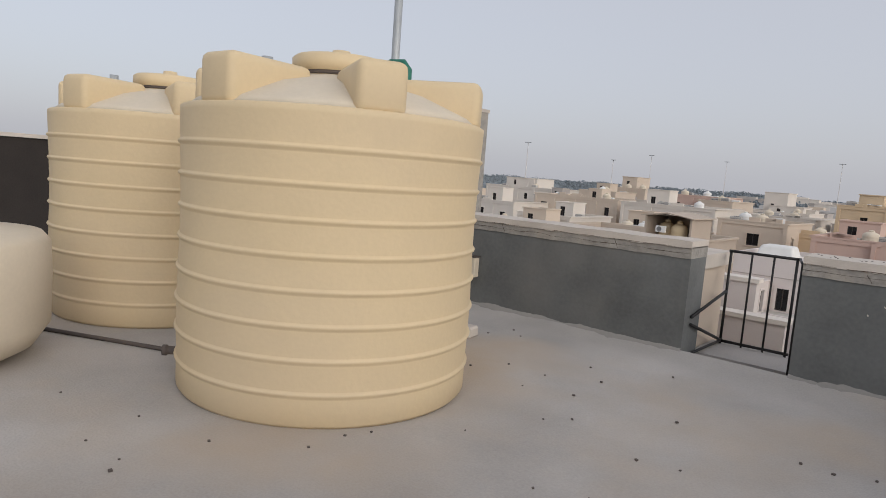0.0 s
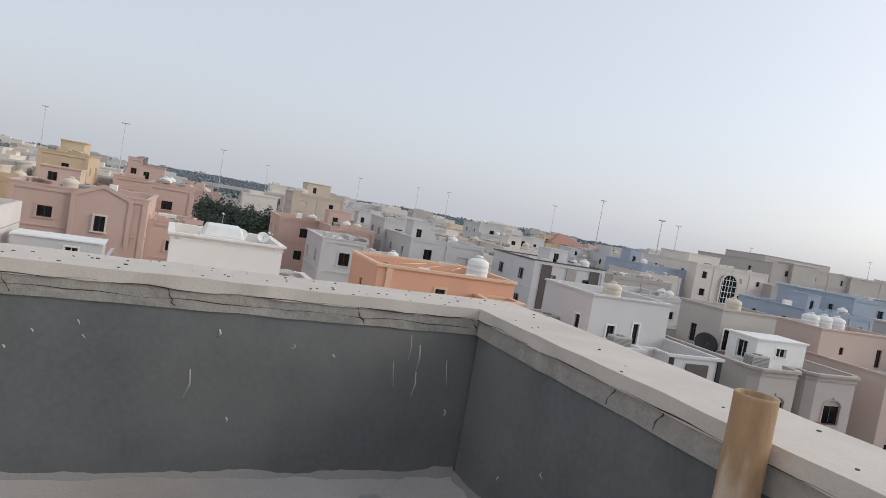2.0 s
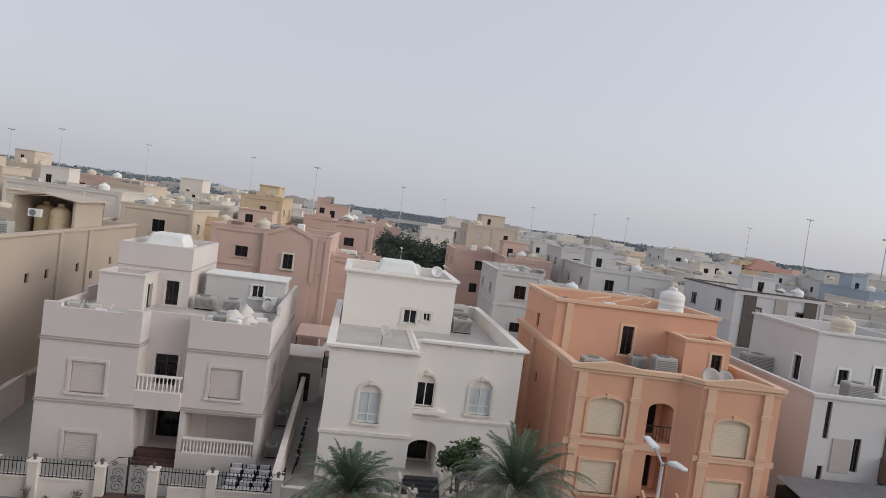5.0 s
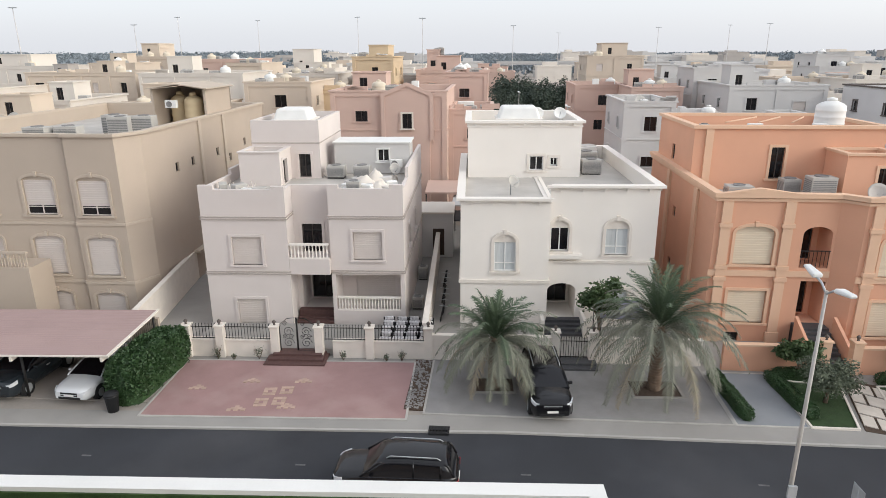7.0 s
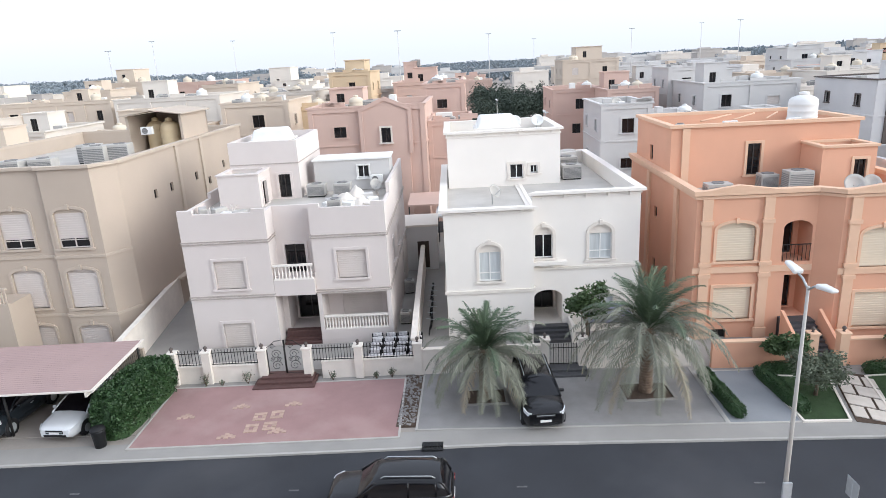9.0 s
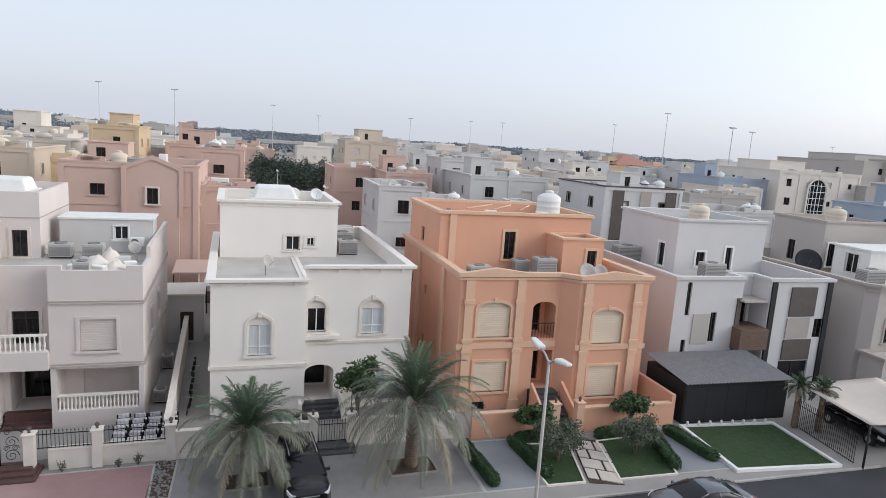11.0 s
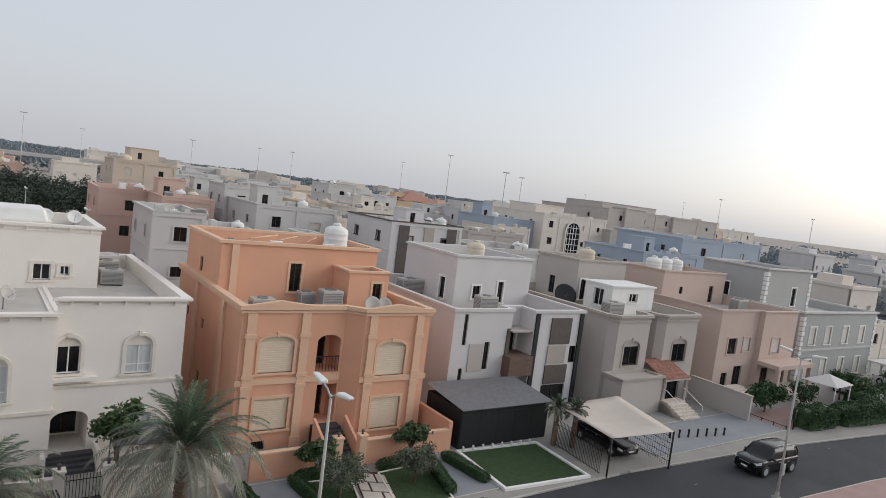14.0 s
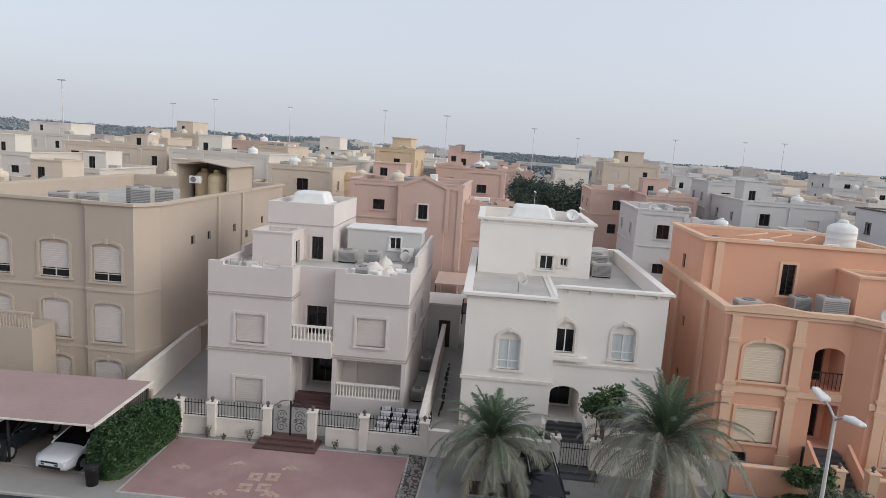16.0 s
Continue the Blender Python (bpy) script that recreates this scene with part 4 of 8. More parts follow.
# ---- tan apartment house ----
MT = pose(-20.3, 36.0, 0, 0, 0, -1.0)
tan = thing("apartment_house", "large tan rendered house with arched shuttered windows", "house", MT)
plan = [(-14, 0.25), (-3.2, 0.25), (-3.0, 0), (0, 0), (0.85, 1.5), (0.85, 24), (-14, 24)]
hl = [((x, x + 1.9, z, z + h, 0.3), st, M_TANTRIM, M_SHUTTER) for x in (0.9, 4.1, 7.9) for z, h, st in ((6.35, 2.35, "half"), (2.6, 2.45, "shutter"), (-0.6, 2.1, "shutter"))]
hf = [((0.4, 2.25, z, z + h, 0.3), st, M_TANTRIM, M_SHUTTER) for z, h, st in ((6.35, 2.35, "half"), (2.6, 2.45, "shutter"), (-0.6, 2.1, "shutter"))]
hs = [((u, u + 0.5, z, z + 0.6), "glass", None) for u, z in ((4, 8.0), (6.5, 8.0), (11, 8.0), (13.5, 7.2), (17, 8.0))] + [((9, 10.0, 3.2, 4.2), "glass", None)]
block(tan, plan, -0.2, 11.0, M_TAN, {0: hl, 2: hf, 4: hs}, 1.0, cap=M_TANTRIM, cap_out=0.16, cap_h=0.18)
for z in (5.75, 2.05):
    band(tan, plan, z, 0.16, 0.07, M_TANTRIM, (0, 1, 2, 3))
for u in (8.0, 12.5):
    bm = B()
    box(bm, 0.86, 1.5 + u, 0, 0.98, 1.9 + u, 11.0)
    part("side_pilaster", bm, M_TANTRIM, tan)
bm = B()
box(bm, 0.86, 6.5, 2.0, 1.35, 8.3, 2.15)
part("side_ledge", bm, M_TANTRIM, tan)
# open roof shed
shed = thing("roof_shed", "open-fronted roof shed with a low pitched lid", "shed", at(MT, -3.6, 12.2, 10.0))
for a in ((0, 0, 0, 0.18, 5, 3.0), (4.0, 0, 0, 4.18, 5, 3.0), (0, 4.8, 0, 4.18, 5.0, 3.0)):
    bm = B()
    box(bm, *a)
    part("shed_wall", bm, M_TAN, shed)
bm = B()
for sgn in (0, 1):
    p = [(-0.25, -0.4, 3.0), (2.1, -0.4, 3.35), (4.45, -0.4, 3.0)]
    a, b = (p[0], p[1]) if not sgn else (p[1], p[2])
    v = [bm.verts.new((q[0], y, q[2] + dz)) for dz in (0, 0.08) for q, y in ((a, -0.4), (b, -0.4), (b, 5.2), (a, 5.2))]
    for f in ((3, 2, 1, 0), (4, 5, 6, 7), (0, 1, 5, 4), (1, 2, 6, 5), (2, 3, 7, 6), (3, 0, 4, 7)):
        bm.faces.new([v[i] for i in f])
part("shed_roof", bm, M_TANTRIM, shed)
split_unit(at(MT, -2.4, 11.8, 11.6))
roof_tank(at(MT, -0.9, 13.4, 10.0), 0.7, 2.3, M_TANK, "cream plastic water tank inside a roof shed")
roof_tank(at(MT, -2.4, 14.4, 10.0), 0.7, 2.3, M_TANK, "cream plastic water tank inside a roof shed")
for x, y in ((-8.2, 4), (-6.4, 4.4), (-5.0, 8.2), (-6.2, 9.6), (-3.6, 8.8)):
    ac_unit(at(MT, x, y, 10.0, random.uniform(-4, 4)), 1.5, 1.0, 1.1 if y < 6 else 1.35)
# stair side at the far left
bm = B()
box(bm, -14, -1.8, -0.2, -5.2, 0.2, 3.6)
part("porch_block", bm, M_TAN, tan)
balustrade(tan, -9, -5.2, -1.7, 3.6, 1.0, M_TANTRIM)

# ---- rose-white villa ----
MP = Matrix.Translation((0, -0.1, 15.6)) @ Matrix.Scale(0.954, 4) @ Matrix.Translation((0, 0.1, -15.6)) @ pose(-15.75, 36.0, 0, 0, 0, -0.6)
rose = thing("rose_villa", "rose-white flat-roofed villa with square shuttered windows", "house", MP)
plan = [(0, 0), (5.1, 0), (5.1, 1.5), (7.55, 1.5), (7.55, 0.35), (12.0, 0.35), (12.0, 14.5), (0, 14.5)]
hp = {0: [((1.7, 3.5, 3.35, 5.1), "shutter", M_ROSE, M_SHUTTER), ((1.7, 3.45, -0.95, 1.15), "half", M_ROSE, M_SHUTTER)],
      2: [((0.5, 1.75, 3.75, 5.55), "glass", M_ROSE), ((0.3, 2.2, -0.1, 2.7), None, 2.0, (0.1, 1.8, 0.02, 2.5, "glass"))],
      4: [((1.4, 3.15, 3.6, 5.35), "shutter", M_ROSE, M_SHUTTER), ((0.25, 4.2, 0.3, 2.65), None, 1.9, (0.9, 3.4, 0.1, 2.2, "shutter"))],
      5: [((3, 3.8, 3.6, 5), "glass", M_ROSE), ((7, 7.8, 3.6, 5), "glass", M_ROSE), ((10, 10.9, 0.2, 2.0), "glass", None)]}
block(rose, plan, -1.3, 7.95, M_ROSE, hp, 0.5, cap=None)
for z in (6.15, 2.75):
    for dz in (0.0, 0.15):
        band(rose, plan, z + dz, 0.045, 0.07, M_GREIGETRIM, (0, 1, 3, 4, 5))
for a in ((0.0, 0.0, 7.952, 0.9, 0.25, 8.2), (4.3, 0.0, 7.952, 5.1, 0.25, 8.15), (7.55, 0.35, 7.952, 8.2, 0.6, 8.2), (11.2, 0.35, 7.952, 12, 0.6, 8.2), (0, 5, 7.952, 0.22, 14.5, 8.3), (11.78, 4, 7.952, 12, 14.5, 8.6)):
    bm = B()
    box(bm, *a)
    part("parapet_step", bm, M_ROSE, rose)
bm = B()
box(bm, 5.11, 0.02, 2.75, 7.54, 1.49, 3.72)
part("balcony_slab", bm, M_ROSE, rose)
balustrade(rose, 5.12, 7.5, 0.12, 3.722, 0.95, M_IVORY, 11)
balustrade(rose, 7.82, 11.72, 0.46, 0.3, 0.9, M_IVORY, 21)
for k in range(6):
    bm = B()
    box(bm, 5.2, -0.5 + 0.3 * k, -1.2, 7.5, 1.48, -0.2 + 0.05 * k if k == 5 else -0.32 - 0.15 * (4 - k))
    part("step", bevel(bm, 0.02, 1), M_STEP, rose)
bm = B()
box(bm, 7.56, 0.36, -0.2, 7.78, 0.58, 2.66)
part("porch_column", bm, M_ROSE, rose)
# roof rooms
ph = [(1.35, 6.2), (5.9, 6.2), (5.9, 13.4), (1.35, 13.4)]
block(rose, ph, 6.8, 11.3, M_ROSE, {0: [((3.1, 3.9, 7.55, 9.1), "glass", M_ROSE)]}, 0.5, name="roof_room", thick=0.2)
band(rose, ph, 9.8, 0.06, 0.04, M_GREIGETRIM)
block(rose, rect(1.3, 3.6, 3.9, 6.19), 6.8, 9.55, M_ROSE, {1: [((0.6, 1.5, 7.5, 9.0), "glass", M_ROSE)]}, 0.2, name="stair_room", cap=M_ROSE, cap_out=0.08, cap_h=0.08)
cabin = thing("roof_cabin", "pale blue-white prefabricated cabin on a roof", "cabin", at(MP, 6.5, 8.0, 7.47))
bm = B()
facade(bm, (0, 0), (5.2, 0), 0, 2.1, [((3.0, 3.8, 0.85, 1.7))])
box(bm, 0, 0.25, 0, 5.2, 2.6, 2.09)
part("cabin_wall", bm, M_PALE, cabin)
bm = B()
box(bm, -0.1, -0.1, 2.102, 5.3, 2.7, 2.2)
part("cabin_roof", bm, M_WHITE, cabin)
window(cabin, (0, 0), (5.2, 0), (3.0, 3.8, 0.85, 1.7), "glass", M_WHITE, M_WHITE, tw=0.08)
split_unit(at(MP, 10.4, 7.5, 7.9))
skylight(at(MP, 2.3, 8.0, 11.05), 2.6, 2.4, 0.85)
ac_unit(at(MP, 6.3, 6.0, 7.47), 1.2, 0.9, 0.85)
ac_unit(at(MP, 8.2, 5.4, 7.47), 1.1, 0.9, 0.95)
ac_unit(at(MP, 8.6, 0.9, 7.47), 0.8, 0.7, 0.8)
dish(at(MP, 10.9, 5.4, 7.47, 30), 0.4)
rnd = random.Random(11)
for k in range(46):
    x, y = (rnd.uniform(8.2, 11.3), rnd.uniform(1.1, 5.5)) if k < 34 else (rnd.uniform(0.5, 3.5), rnd.uniform(0.7, 3.0))
    s = rnd.uniform(0.2, 0.5)
    bm = B()
    if k % 3 == 0:
        lathe(bm, [(s * 0.5, 0), (s * 0.55, s * 0.3), (s * 0.4, s * 0.9), (s * 0.2, s)], 10)
    else:
        box(bm, -s, -s * 0.5, 0, s, s * 0.5, s * rnd.uniform(0.4, 1.3))
        bevel(bm, 0.04, 1)
    ob = part("stored_junk", bm, rnd.choice((M_WHITE, M_WHITE, M_PALE, M_ACBODY, M_CREAM)))
    ob.matrix_world = at(MP, x, y, 7.45, rnd.uniform(0, 180))
    tagged(ob, "pale discarded household item stored on a roof", "junk", "roof clutter")
for hx, hy, hr, hh in ((9.3, 3.2, 0.95, 0.75), (10.4, 2.4, 0.8, 0.6), (9.9, 4.3, 0.75, 0.95), (8.6, 2.0, 0.6, 0.5)):
    bm = B()
    rows = []
    for i in range(9):
        f = i / 8
        rows.append([bm.verts.new((hx + hr * f * (1 + 0.25 * noise.noise((math.cos(a * 0.3927) * 2, math.sin(a * 0.3927) * 2, hx))) * math.cos(a * 0.3927), hy + hr * f * (1 + 0.25 * noise.noise((a, hy, 1))) * math.sin(a * 0.3927), 0.02 + hh * (1 - f ** 1.6) * (1 + 0.3 * noise.noise((hx + 3 * f * math.cos(a * 0.3927), hy + 3 * f * math.sin(a * 0.3927), 0))))) for a in range(16)] if i else [bm.verts.new((hx, hy, hh))])
    for k in range(16):
        bm.faces.new((rows[0][0], rows[1][k], rows[1][(k + 1) % 16]))
    for r, q in zip(rows[1:], rows[2:]):
        for k in range(16):
            bm.faces.new((r[k], q[k], q[(k + 1) % 16], r[(k + 1) % 16])).smooth = True
    ob = part("dust_sheet", bm, M_CREAM)
    ob.matrix_world = at(MP, 0, 0, 7.45)
    tagged(ob, "white dust sheet draped over stored furniture on a roof", "dust sheet", "roof clutter")
for k in range(9):
    bm = B()
    x = 0.9 + 0.28 * k
    tube(bm, [(x, 0.5 + 0.1 * (k % 3), 0.02), (x - 0.75 + 0.2 * (k % 4), 2.4, 0.35 + 0.12 * (k % 3))], 0.025, 6)
    ob = part("leaning_pole", bm, M_CREAM)
    ob.matrix_world = at(MP, 0, 0, 7.45)
    tagged(ob, "pale pole leaning on a roof parapet", "pole", "roof clutter")


def iron_fence(name, label, m, x0, x1, z0=0.95, h=0.85, step=0.16):
    fn = thing(name, label, "fence", m)
    for z in (z0 + 0.05, z0 + h * 0.82):
        bm = B()
        box(bm, x0, -0.015, z, x1, 0.015, z + 0.035)
        part("rail", bm, M_IRON, fn)
    bm = B()
    box(bm, -0.011, -0.011, 0, 0.011, 0.011, h)
    bmesh.ops.create_cone(bm, cap_ends=True, segments=5, radius1=0.028, radius2=0.0, depth=0.1, matrix=Matrix.Translation((0, 0, h + 0.04)))
    me = bpy.data.meshes.new("picket")
    bm.to_mesh(me)
    bm.free()
    me.materials.append(M_IRON)
    n = int((x1 - x0) / step)
    for k in range(n):
        o = new("picket", me)
        o.parent, o.location = fn, (x0 + (k + 0.5) * (x1 - x0) / n, 0, z0)
    return fn


def pier(m, h=1.75, w=0.42, material=None):
    p = thing("gate_pier", "ivory stone fence pier with a ball finial", "pier", m, "fence piers")
    bm = B()
    box(bm, -w / 2, -w / 2, 0, w / 2, w / 2, h)
    part("shaft", bm, material or M_STONE, p)
    bm = B()
    box(bm, -w / 2 - 0.06, -w / 2 - 0.06, h + 0.002, w / 2 + 0.06, w / 2 + 0.06, h + 0.1)
    part("cap", bevel(bm, 0.02, 1), material or M_STONE, p)
    bm = B()
    lathe(bm, [(0.08, h + 0.1), (0.04, h + 0.14), (0.1, h + 0.24), (0.1, h + 0.3), (0.03, h + 0.38)], 12)
    part("finial", bm, M_BROWN, p)
    return p


FM = pose(-15.0, 30.6, 0, 0, 0, -0.5)
fence_wall = thing("garden_wall", "low ivory garden wall in front of the rose villa", "wall", FM)
for x0, x1 in ((0.0, 4.6), (7.9, 13.6)):
    bm = B()
    box(bm, x0, 0, -0.1, x1, 0.3, 0.9)
    part("wall_panel", bm, M_STONE, fence_wall)
    bm = B()
    box(bm, x0, -0.04, 0.902, x1, 0.34, 0.97)
    part("coping", bm, M_STONE, fence_wall)
for x in (0.1, 1.9, 4.85, 7.2, 9.9, 13.0):
    pier(at(FM, x, 0.0, 0))
iron_fence("iron_fence", "black iron railing with spear tips on a low wall", at(FM, 0, 0.1, 0), 0.3, 1.7)
iron_fence("iron_fence", "black iron railing with spear tips on a low wall", at(FM, 0, 0.1, 0), 2.1, 4.6)
iron_fence("iron_fence", "black iron railing with spear tips on a low wall", at(FM, 0, 0.1, 0), 7.45, 9.7)
iron_fence("iron_fence", "black iron railing with spear tips on a low wall", at(FM, 0, 0.1, 0), 10.1, 12.8)
# scrolled gate
gate = thing("scroll_gate", "black wrought iron gate with scrolls, arched top", "gate", at(FM, 5.1, 0.05, 0.35))
for s in (0, 1):
    bm = B()
    x0 = s * 0.95
    tube(bm, [(x0, 0, 0), (x0, 0, 1.5 + 0.4 * s), (x0 + 0.45, 0, 1.85), (x0 + 0.9, 0, 1.9 - 0.4 * s), (x0 + 0.9, 0, 0), (x0, 0, 0)], 0.025, 6)
    leaf = part("gate_leaf", bm, M_IRON, gate)
    for cx, cz, r in ((0.45, 0.45, 0.3), (0.45, 1.1, 0.28), (0.3, 1.55, 0.14), (0.6, 0.8, 0.15), (0.25, 0.8, 0.13)):
        bm = B()
        tube(bm, [(x0 + cx + r * (1 - k / 20) * math.cos(k * 0.62), 0, cz + r * (1 - k / 20) * math.sin(k * 0.62)) for k in range(18)], 0.016, 5)
        part("scroll", bm, M_IRON, leaf)
for k in range(3):
    bm = B()
    box(bm, 4.75 - 0.15 * (2 - k), -1.1 + 0.35 * k, 0, 7.35 + 0.15 * (2 - k), 0.3, 0.12 * (k + 1))
    ob = part("entrance_step", bevel(bm, 0.015, 1), M_STEP)
    ob.matrix_world = at(FM, 0, 0, 0)
    tagged(ob, "polished dark red granite step", "step", "gate steps")
# covered outdoor seats behind the fence
for k in range(16):
    sofa = thing("garden_sofa", "black garden sofa unit with pale patterned cushions", "sofa", at(FM, 10.25 + 0.72 * (k % 4), 0.6 + 0.72 * (k // 4), 0.36, 3 * ((k * 7) % 5) - 6), "garden sofas")
    bm = B()
    box(bm, 0, 0, 0, 0.66, 0.6, 0.36)
    box(bm, 0, 0.5, 0.36, 0.66, 0.6, 0.6)
    bevel(bm, 0.03, 1)
    part("frame", bm, M_BLACK, sofa)
    for nm, a in (("seat_cushion", (0.03, 0.02, 0.365, 0.63, 0.4, 0.47)), ("back_cushion", (0.08, 0.36, 0.48, 0.58, 0.49, 0.68))):
        bm = B()
        box(bm, *a)
        part(nm, bevel(bm, 0.035, 2), M_CUSHION, sofa)
slab("terrace", "raised paved front terrace", "terrace", 0.0, 0.32, 13.3, 3.55, -0.1, 0.36, M_APRON, FM)
# boundary wall between rose and white villas
for nm, m, a in (("boundary_wall", pose(-2.3, 30.6, 0), (0, 0, -0.1, 0.25, 18, 1.9)), ("boundary_wall", pose(-18.3, 30.8, 0, 0, 0, 6), (0, 0, -0.1, 0.25, 16, 2.0))):
    t = thing(nm, "pale rendered boundary wall between two villas", "wall", m)
    bm = B()
    box(bm, *a)
    part("wall_face", bm, M_STONE, t)
    bm = B()
    box(bm, a[0] - 0.04, a[1], a[5] + 0.002, a[3] + 0.04, a[4], a[5] + 0.08)
    part("coping", bm, M_STONE, t)

# ---- ivory villa ----
MW = pose(-0.35, 34.5, 0, 0, 0, -0.6)
ivory = thing("ivory_villa", "ivory white villa with arched windows and cornice", "house", MW)
planL = [(0, 0), (5.0, 0), (5.0, 16), (0, 16)]
planR = [(5.0, 0.45), (11.05, 0.45), (11.05, 16), (5.0, 16)]
block(ivory, planL, -0.1, 7.7, M_IVORY, {0: [((1.9, 3.15, 3.55, 5.75, 0.5), "curtain", M_STONE, None, M_WHITE)]}, 0.2, cap=M_IVORY, cap_out=0.24, cap_h=0.15, open_edges=(1,))
block(ivory, planR, -0.1, 8.35, M_IVORY, {0: [((0.1, 1.15, 4.65, 6.5, 0.5), "glass", M_STONE, None, M_WHITE), ((3.2, 4.5, 4.45, 6.5, 0.55), "curtain", M_STONE, None, M_WHITE), ((0.05, 1.7, 0.5, 2.7, 0.45), None, 2.6, (0.15, 1.5, 0.05, 2.1, "glass")), ((3.7, 4.7, 0.6, 2.3), "curtain", M_STONE, None, M_WHITE)]}, 0.8, cap=M_IVORY, cap_out=0.24, cap_h=0.15, name="main_wall", open_edges=(3,))
for nm, pl, z, ed in (("dentil_course", planL, 7.35, (0, 1, 3)), ("dentil_course", planR, 8.0, (0, 1))):
    bm = B()
    ring(bm, pl, -0.02, 0.06, z + 0.2, z + 0.26, ed)
    w0, w1 = pl[0], pl[1]
    n = int((w1[0] - w0[0]) / 1.15)
    for k in range(n):
        x = w0[0] + (k + 0.5) * (w1[0] - w0[0]) / n
        box(bm, x - 0.06, w0[1] - 0.15, z + 0.14, x + 0.06, w0[1] - 0.004, z + 0.348)
    part(nm, bm, M_IVORY, ivory)
band(ivory, planL, 2.85, 0.18, 0.1, M_STONE, (0, 1, 3))
band(ivory, planR, 3.95, 0.14, 0.1, M_STONE, (0, 1))
bm = B()
box(bm, 4.7, 0.1, 4.3, 6.9, 0.45, 4.5)
part("balconette", bm, M_IVORY, ivory)
for k in range(4):
    bm = B()
    box(bm, 4.85, -0.95 + 0.3 * k, -0.1, 6.98, 0.44, 0.14 + 0.15 * k)
    part("step", bm, M_DARKSTEP, ivory)
for x in (4.62, 7.0):
    bm = B()
    box(bm, x, -1.1, -0.1, x + 0.18, 0.44, 1.0)
    part("stair_cheek", bm, M_IVORY, ivory)
ph = rect(0.35, 7.8, 7.8, 15.5)
block(ivory, ph, 7.3, 11.1, M_IVORY, {0: [((4.1, 5.0, 8.0, 8.95), "glass", M_STONE, None, M_WHITE), ((5.45, 5.95, 8.3, 8.85), "glass", M_STONE, None, M_WHITE)]}, 0.6, name="roof_room", cap=M_IVORY, cap_out=0.2, cap_h=0.15)
bm = B()
ring(bm, ph, -0.02, 0.06, 10.85, 10.92)
for k in range(7):
    x = 0.35 + 7.45 * (k + 0.5) / 7
    box(bm, x - 0.06, 7.66, 10.92, x + 0.06, 7.79, 11.09)
part("dentil_course", bm, M_IVORY, ivory)
bm = B()
box(bm, 4.76, 0.46, 7.2, 5.24, 7.79, 7.556)
box(bm, 4.76, 0.2, 7.2, 4.99, 0.459, 7.556)
part("roof_step", bm, M_IVORY, ivory)
skylight(at(MW, 2.4, 10.5, 11.0), 3.0, 2.6, 0.9)
for x in (5.3, 6.9):
    dish(at(MW, x, 12.5, 10.5), 0.45, M_WHITE)
dish(at(MW, 2.9, 2.4, 7.5, 40), 0.4, M_ACBODY)
ac_unit(at(MW, 8.1, 8.6, 7.55), 1.3, 1.0, 1.0)
ac_unit(at(MW, 8.1, 11.2, 7.55), 1.5, 1.1, 1.15)
for k in range(5):
    bm = B()
    box(bm, 0, 0, 0, 1.6, 0.9, 0.3 + 0.15 * (k % 2))
    ob = part("stacked_sheet", bevel(bm, 0.03, 1), M_PALE if k % 2 else M_ACBODY)
    ob.matrix_world = at(MW, 8.3 + 0.15 * k, 13.2 + 0.3 * k, 7.55 + 0.2 * k, 8 * k)
    tagged(ob, "pale folded sheeting stacked on a roof", "sheeting", "roof clutter")
IW = pose(-1.9, 30.35, 0, 0, 0, -1.5)
iw = thing("garden_wall", "ivory garden wall in front of the ivory villa", "wall", IW)
for x0, x1 in ((0.0, 6.3), (8.6, 14.0)):
    bm = B()
    box(bm, x0, 0, -0.1, x1, 0.25, 1.35)
    part("wall_panel", bm, M_STONE, iw)
    bm = B()
    box(bm, x0, -0.04, 1.352, x1, 0.29, 1.44)
    part("coping", bm, M_STONE, iw)
pier(at(IW, 6.5, 0.1, 0), 1.7)
pier(at(IW, 8.45, 0.1, 0), 1.7)
iron_fence("iron_gate", "black square-barred iron gate between piers", at(IW, 0, 0.1, 0), 6.75, 8.2, 0.25, 1.15, 0.13)
for k in range(2):
    bm = B()
    box(bm, 6.4, -0.9 + 0.4 * k, -0.05, 8.6, 0.3, 0.12 * (k + 1))
    ob = part("entrance_step", bevel(bm, 0.015, 1), M_DARKSTEP)
    ob.matrix_world = at(IW, 0, 0, 0)
    tagged(ob, "dark granite step at a garden gate", "step", "gate steps")
tarp = thing("tarpaulin_canopy", "blue-grey tarpaulin canopy in a front garden", "canopy", at(MW, 7.6, -2.6, 0))
bm = B()
v = [bm.verts.new((a, b, z)) for a, b, z in ((0, 0, 1.9), (2.6, 0, 1.75), (2.6, 2.2, 2.0), (0, 2.2, 2.15), (0, 0, 1.85), (2.6, 0, 1.7), (2.6, 2.2, 1.95), (0, 2.2, 2.1))]
for f in ((0, 1, 2, 3), (7, 6, 5, 4), (0, 4, 5, 1), (1, 5, 6, 2), (2, 6, 7, 3), (3, 7, 4, 0)):
    bm.faces.new([v[i] for i in f])
part("sheet", bm, M_TARP, tarp)
for x in (0.05, 2.5):
    for y in (0.05, 2.1):
        bm = B()
        tube(bm, [(x, y, 0), (x, y, 1.8)], 0.03, 6)
        part("post", bm, M_IRON, tarp)

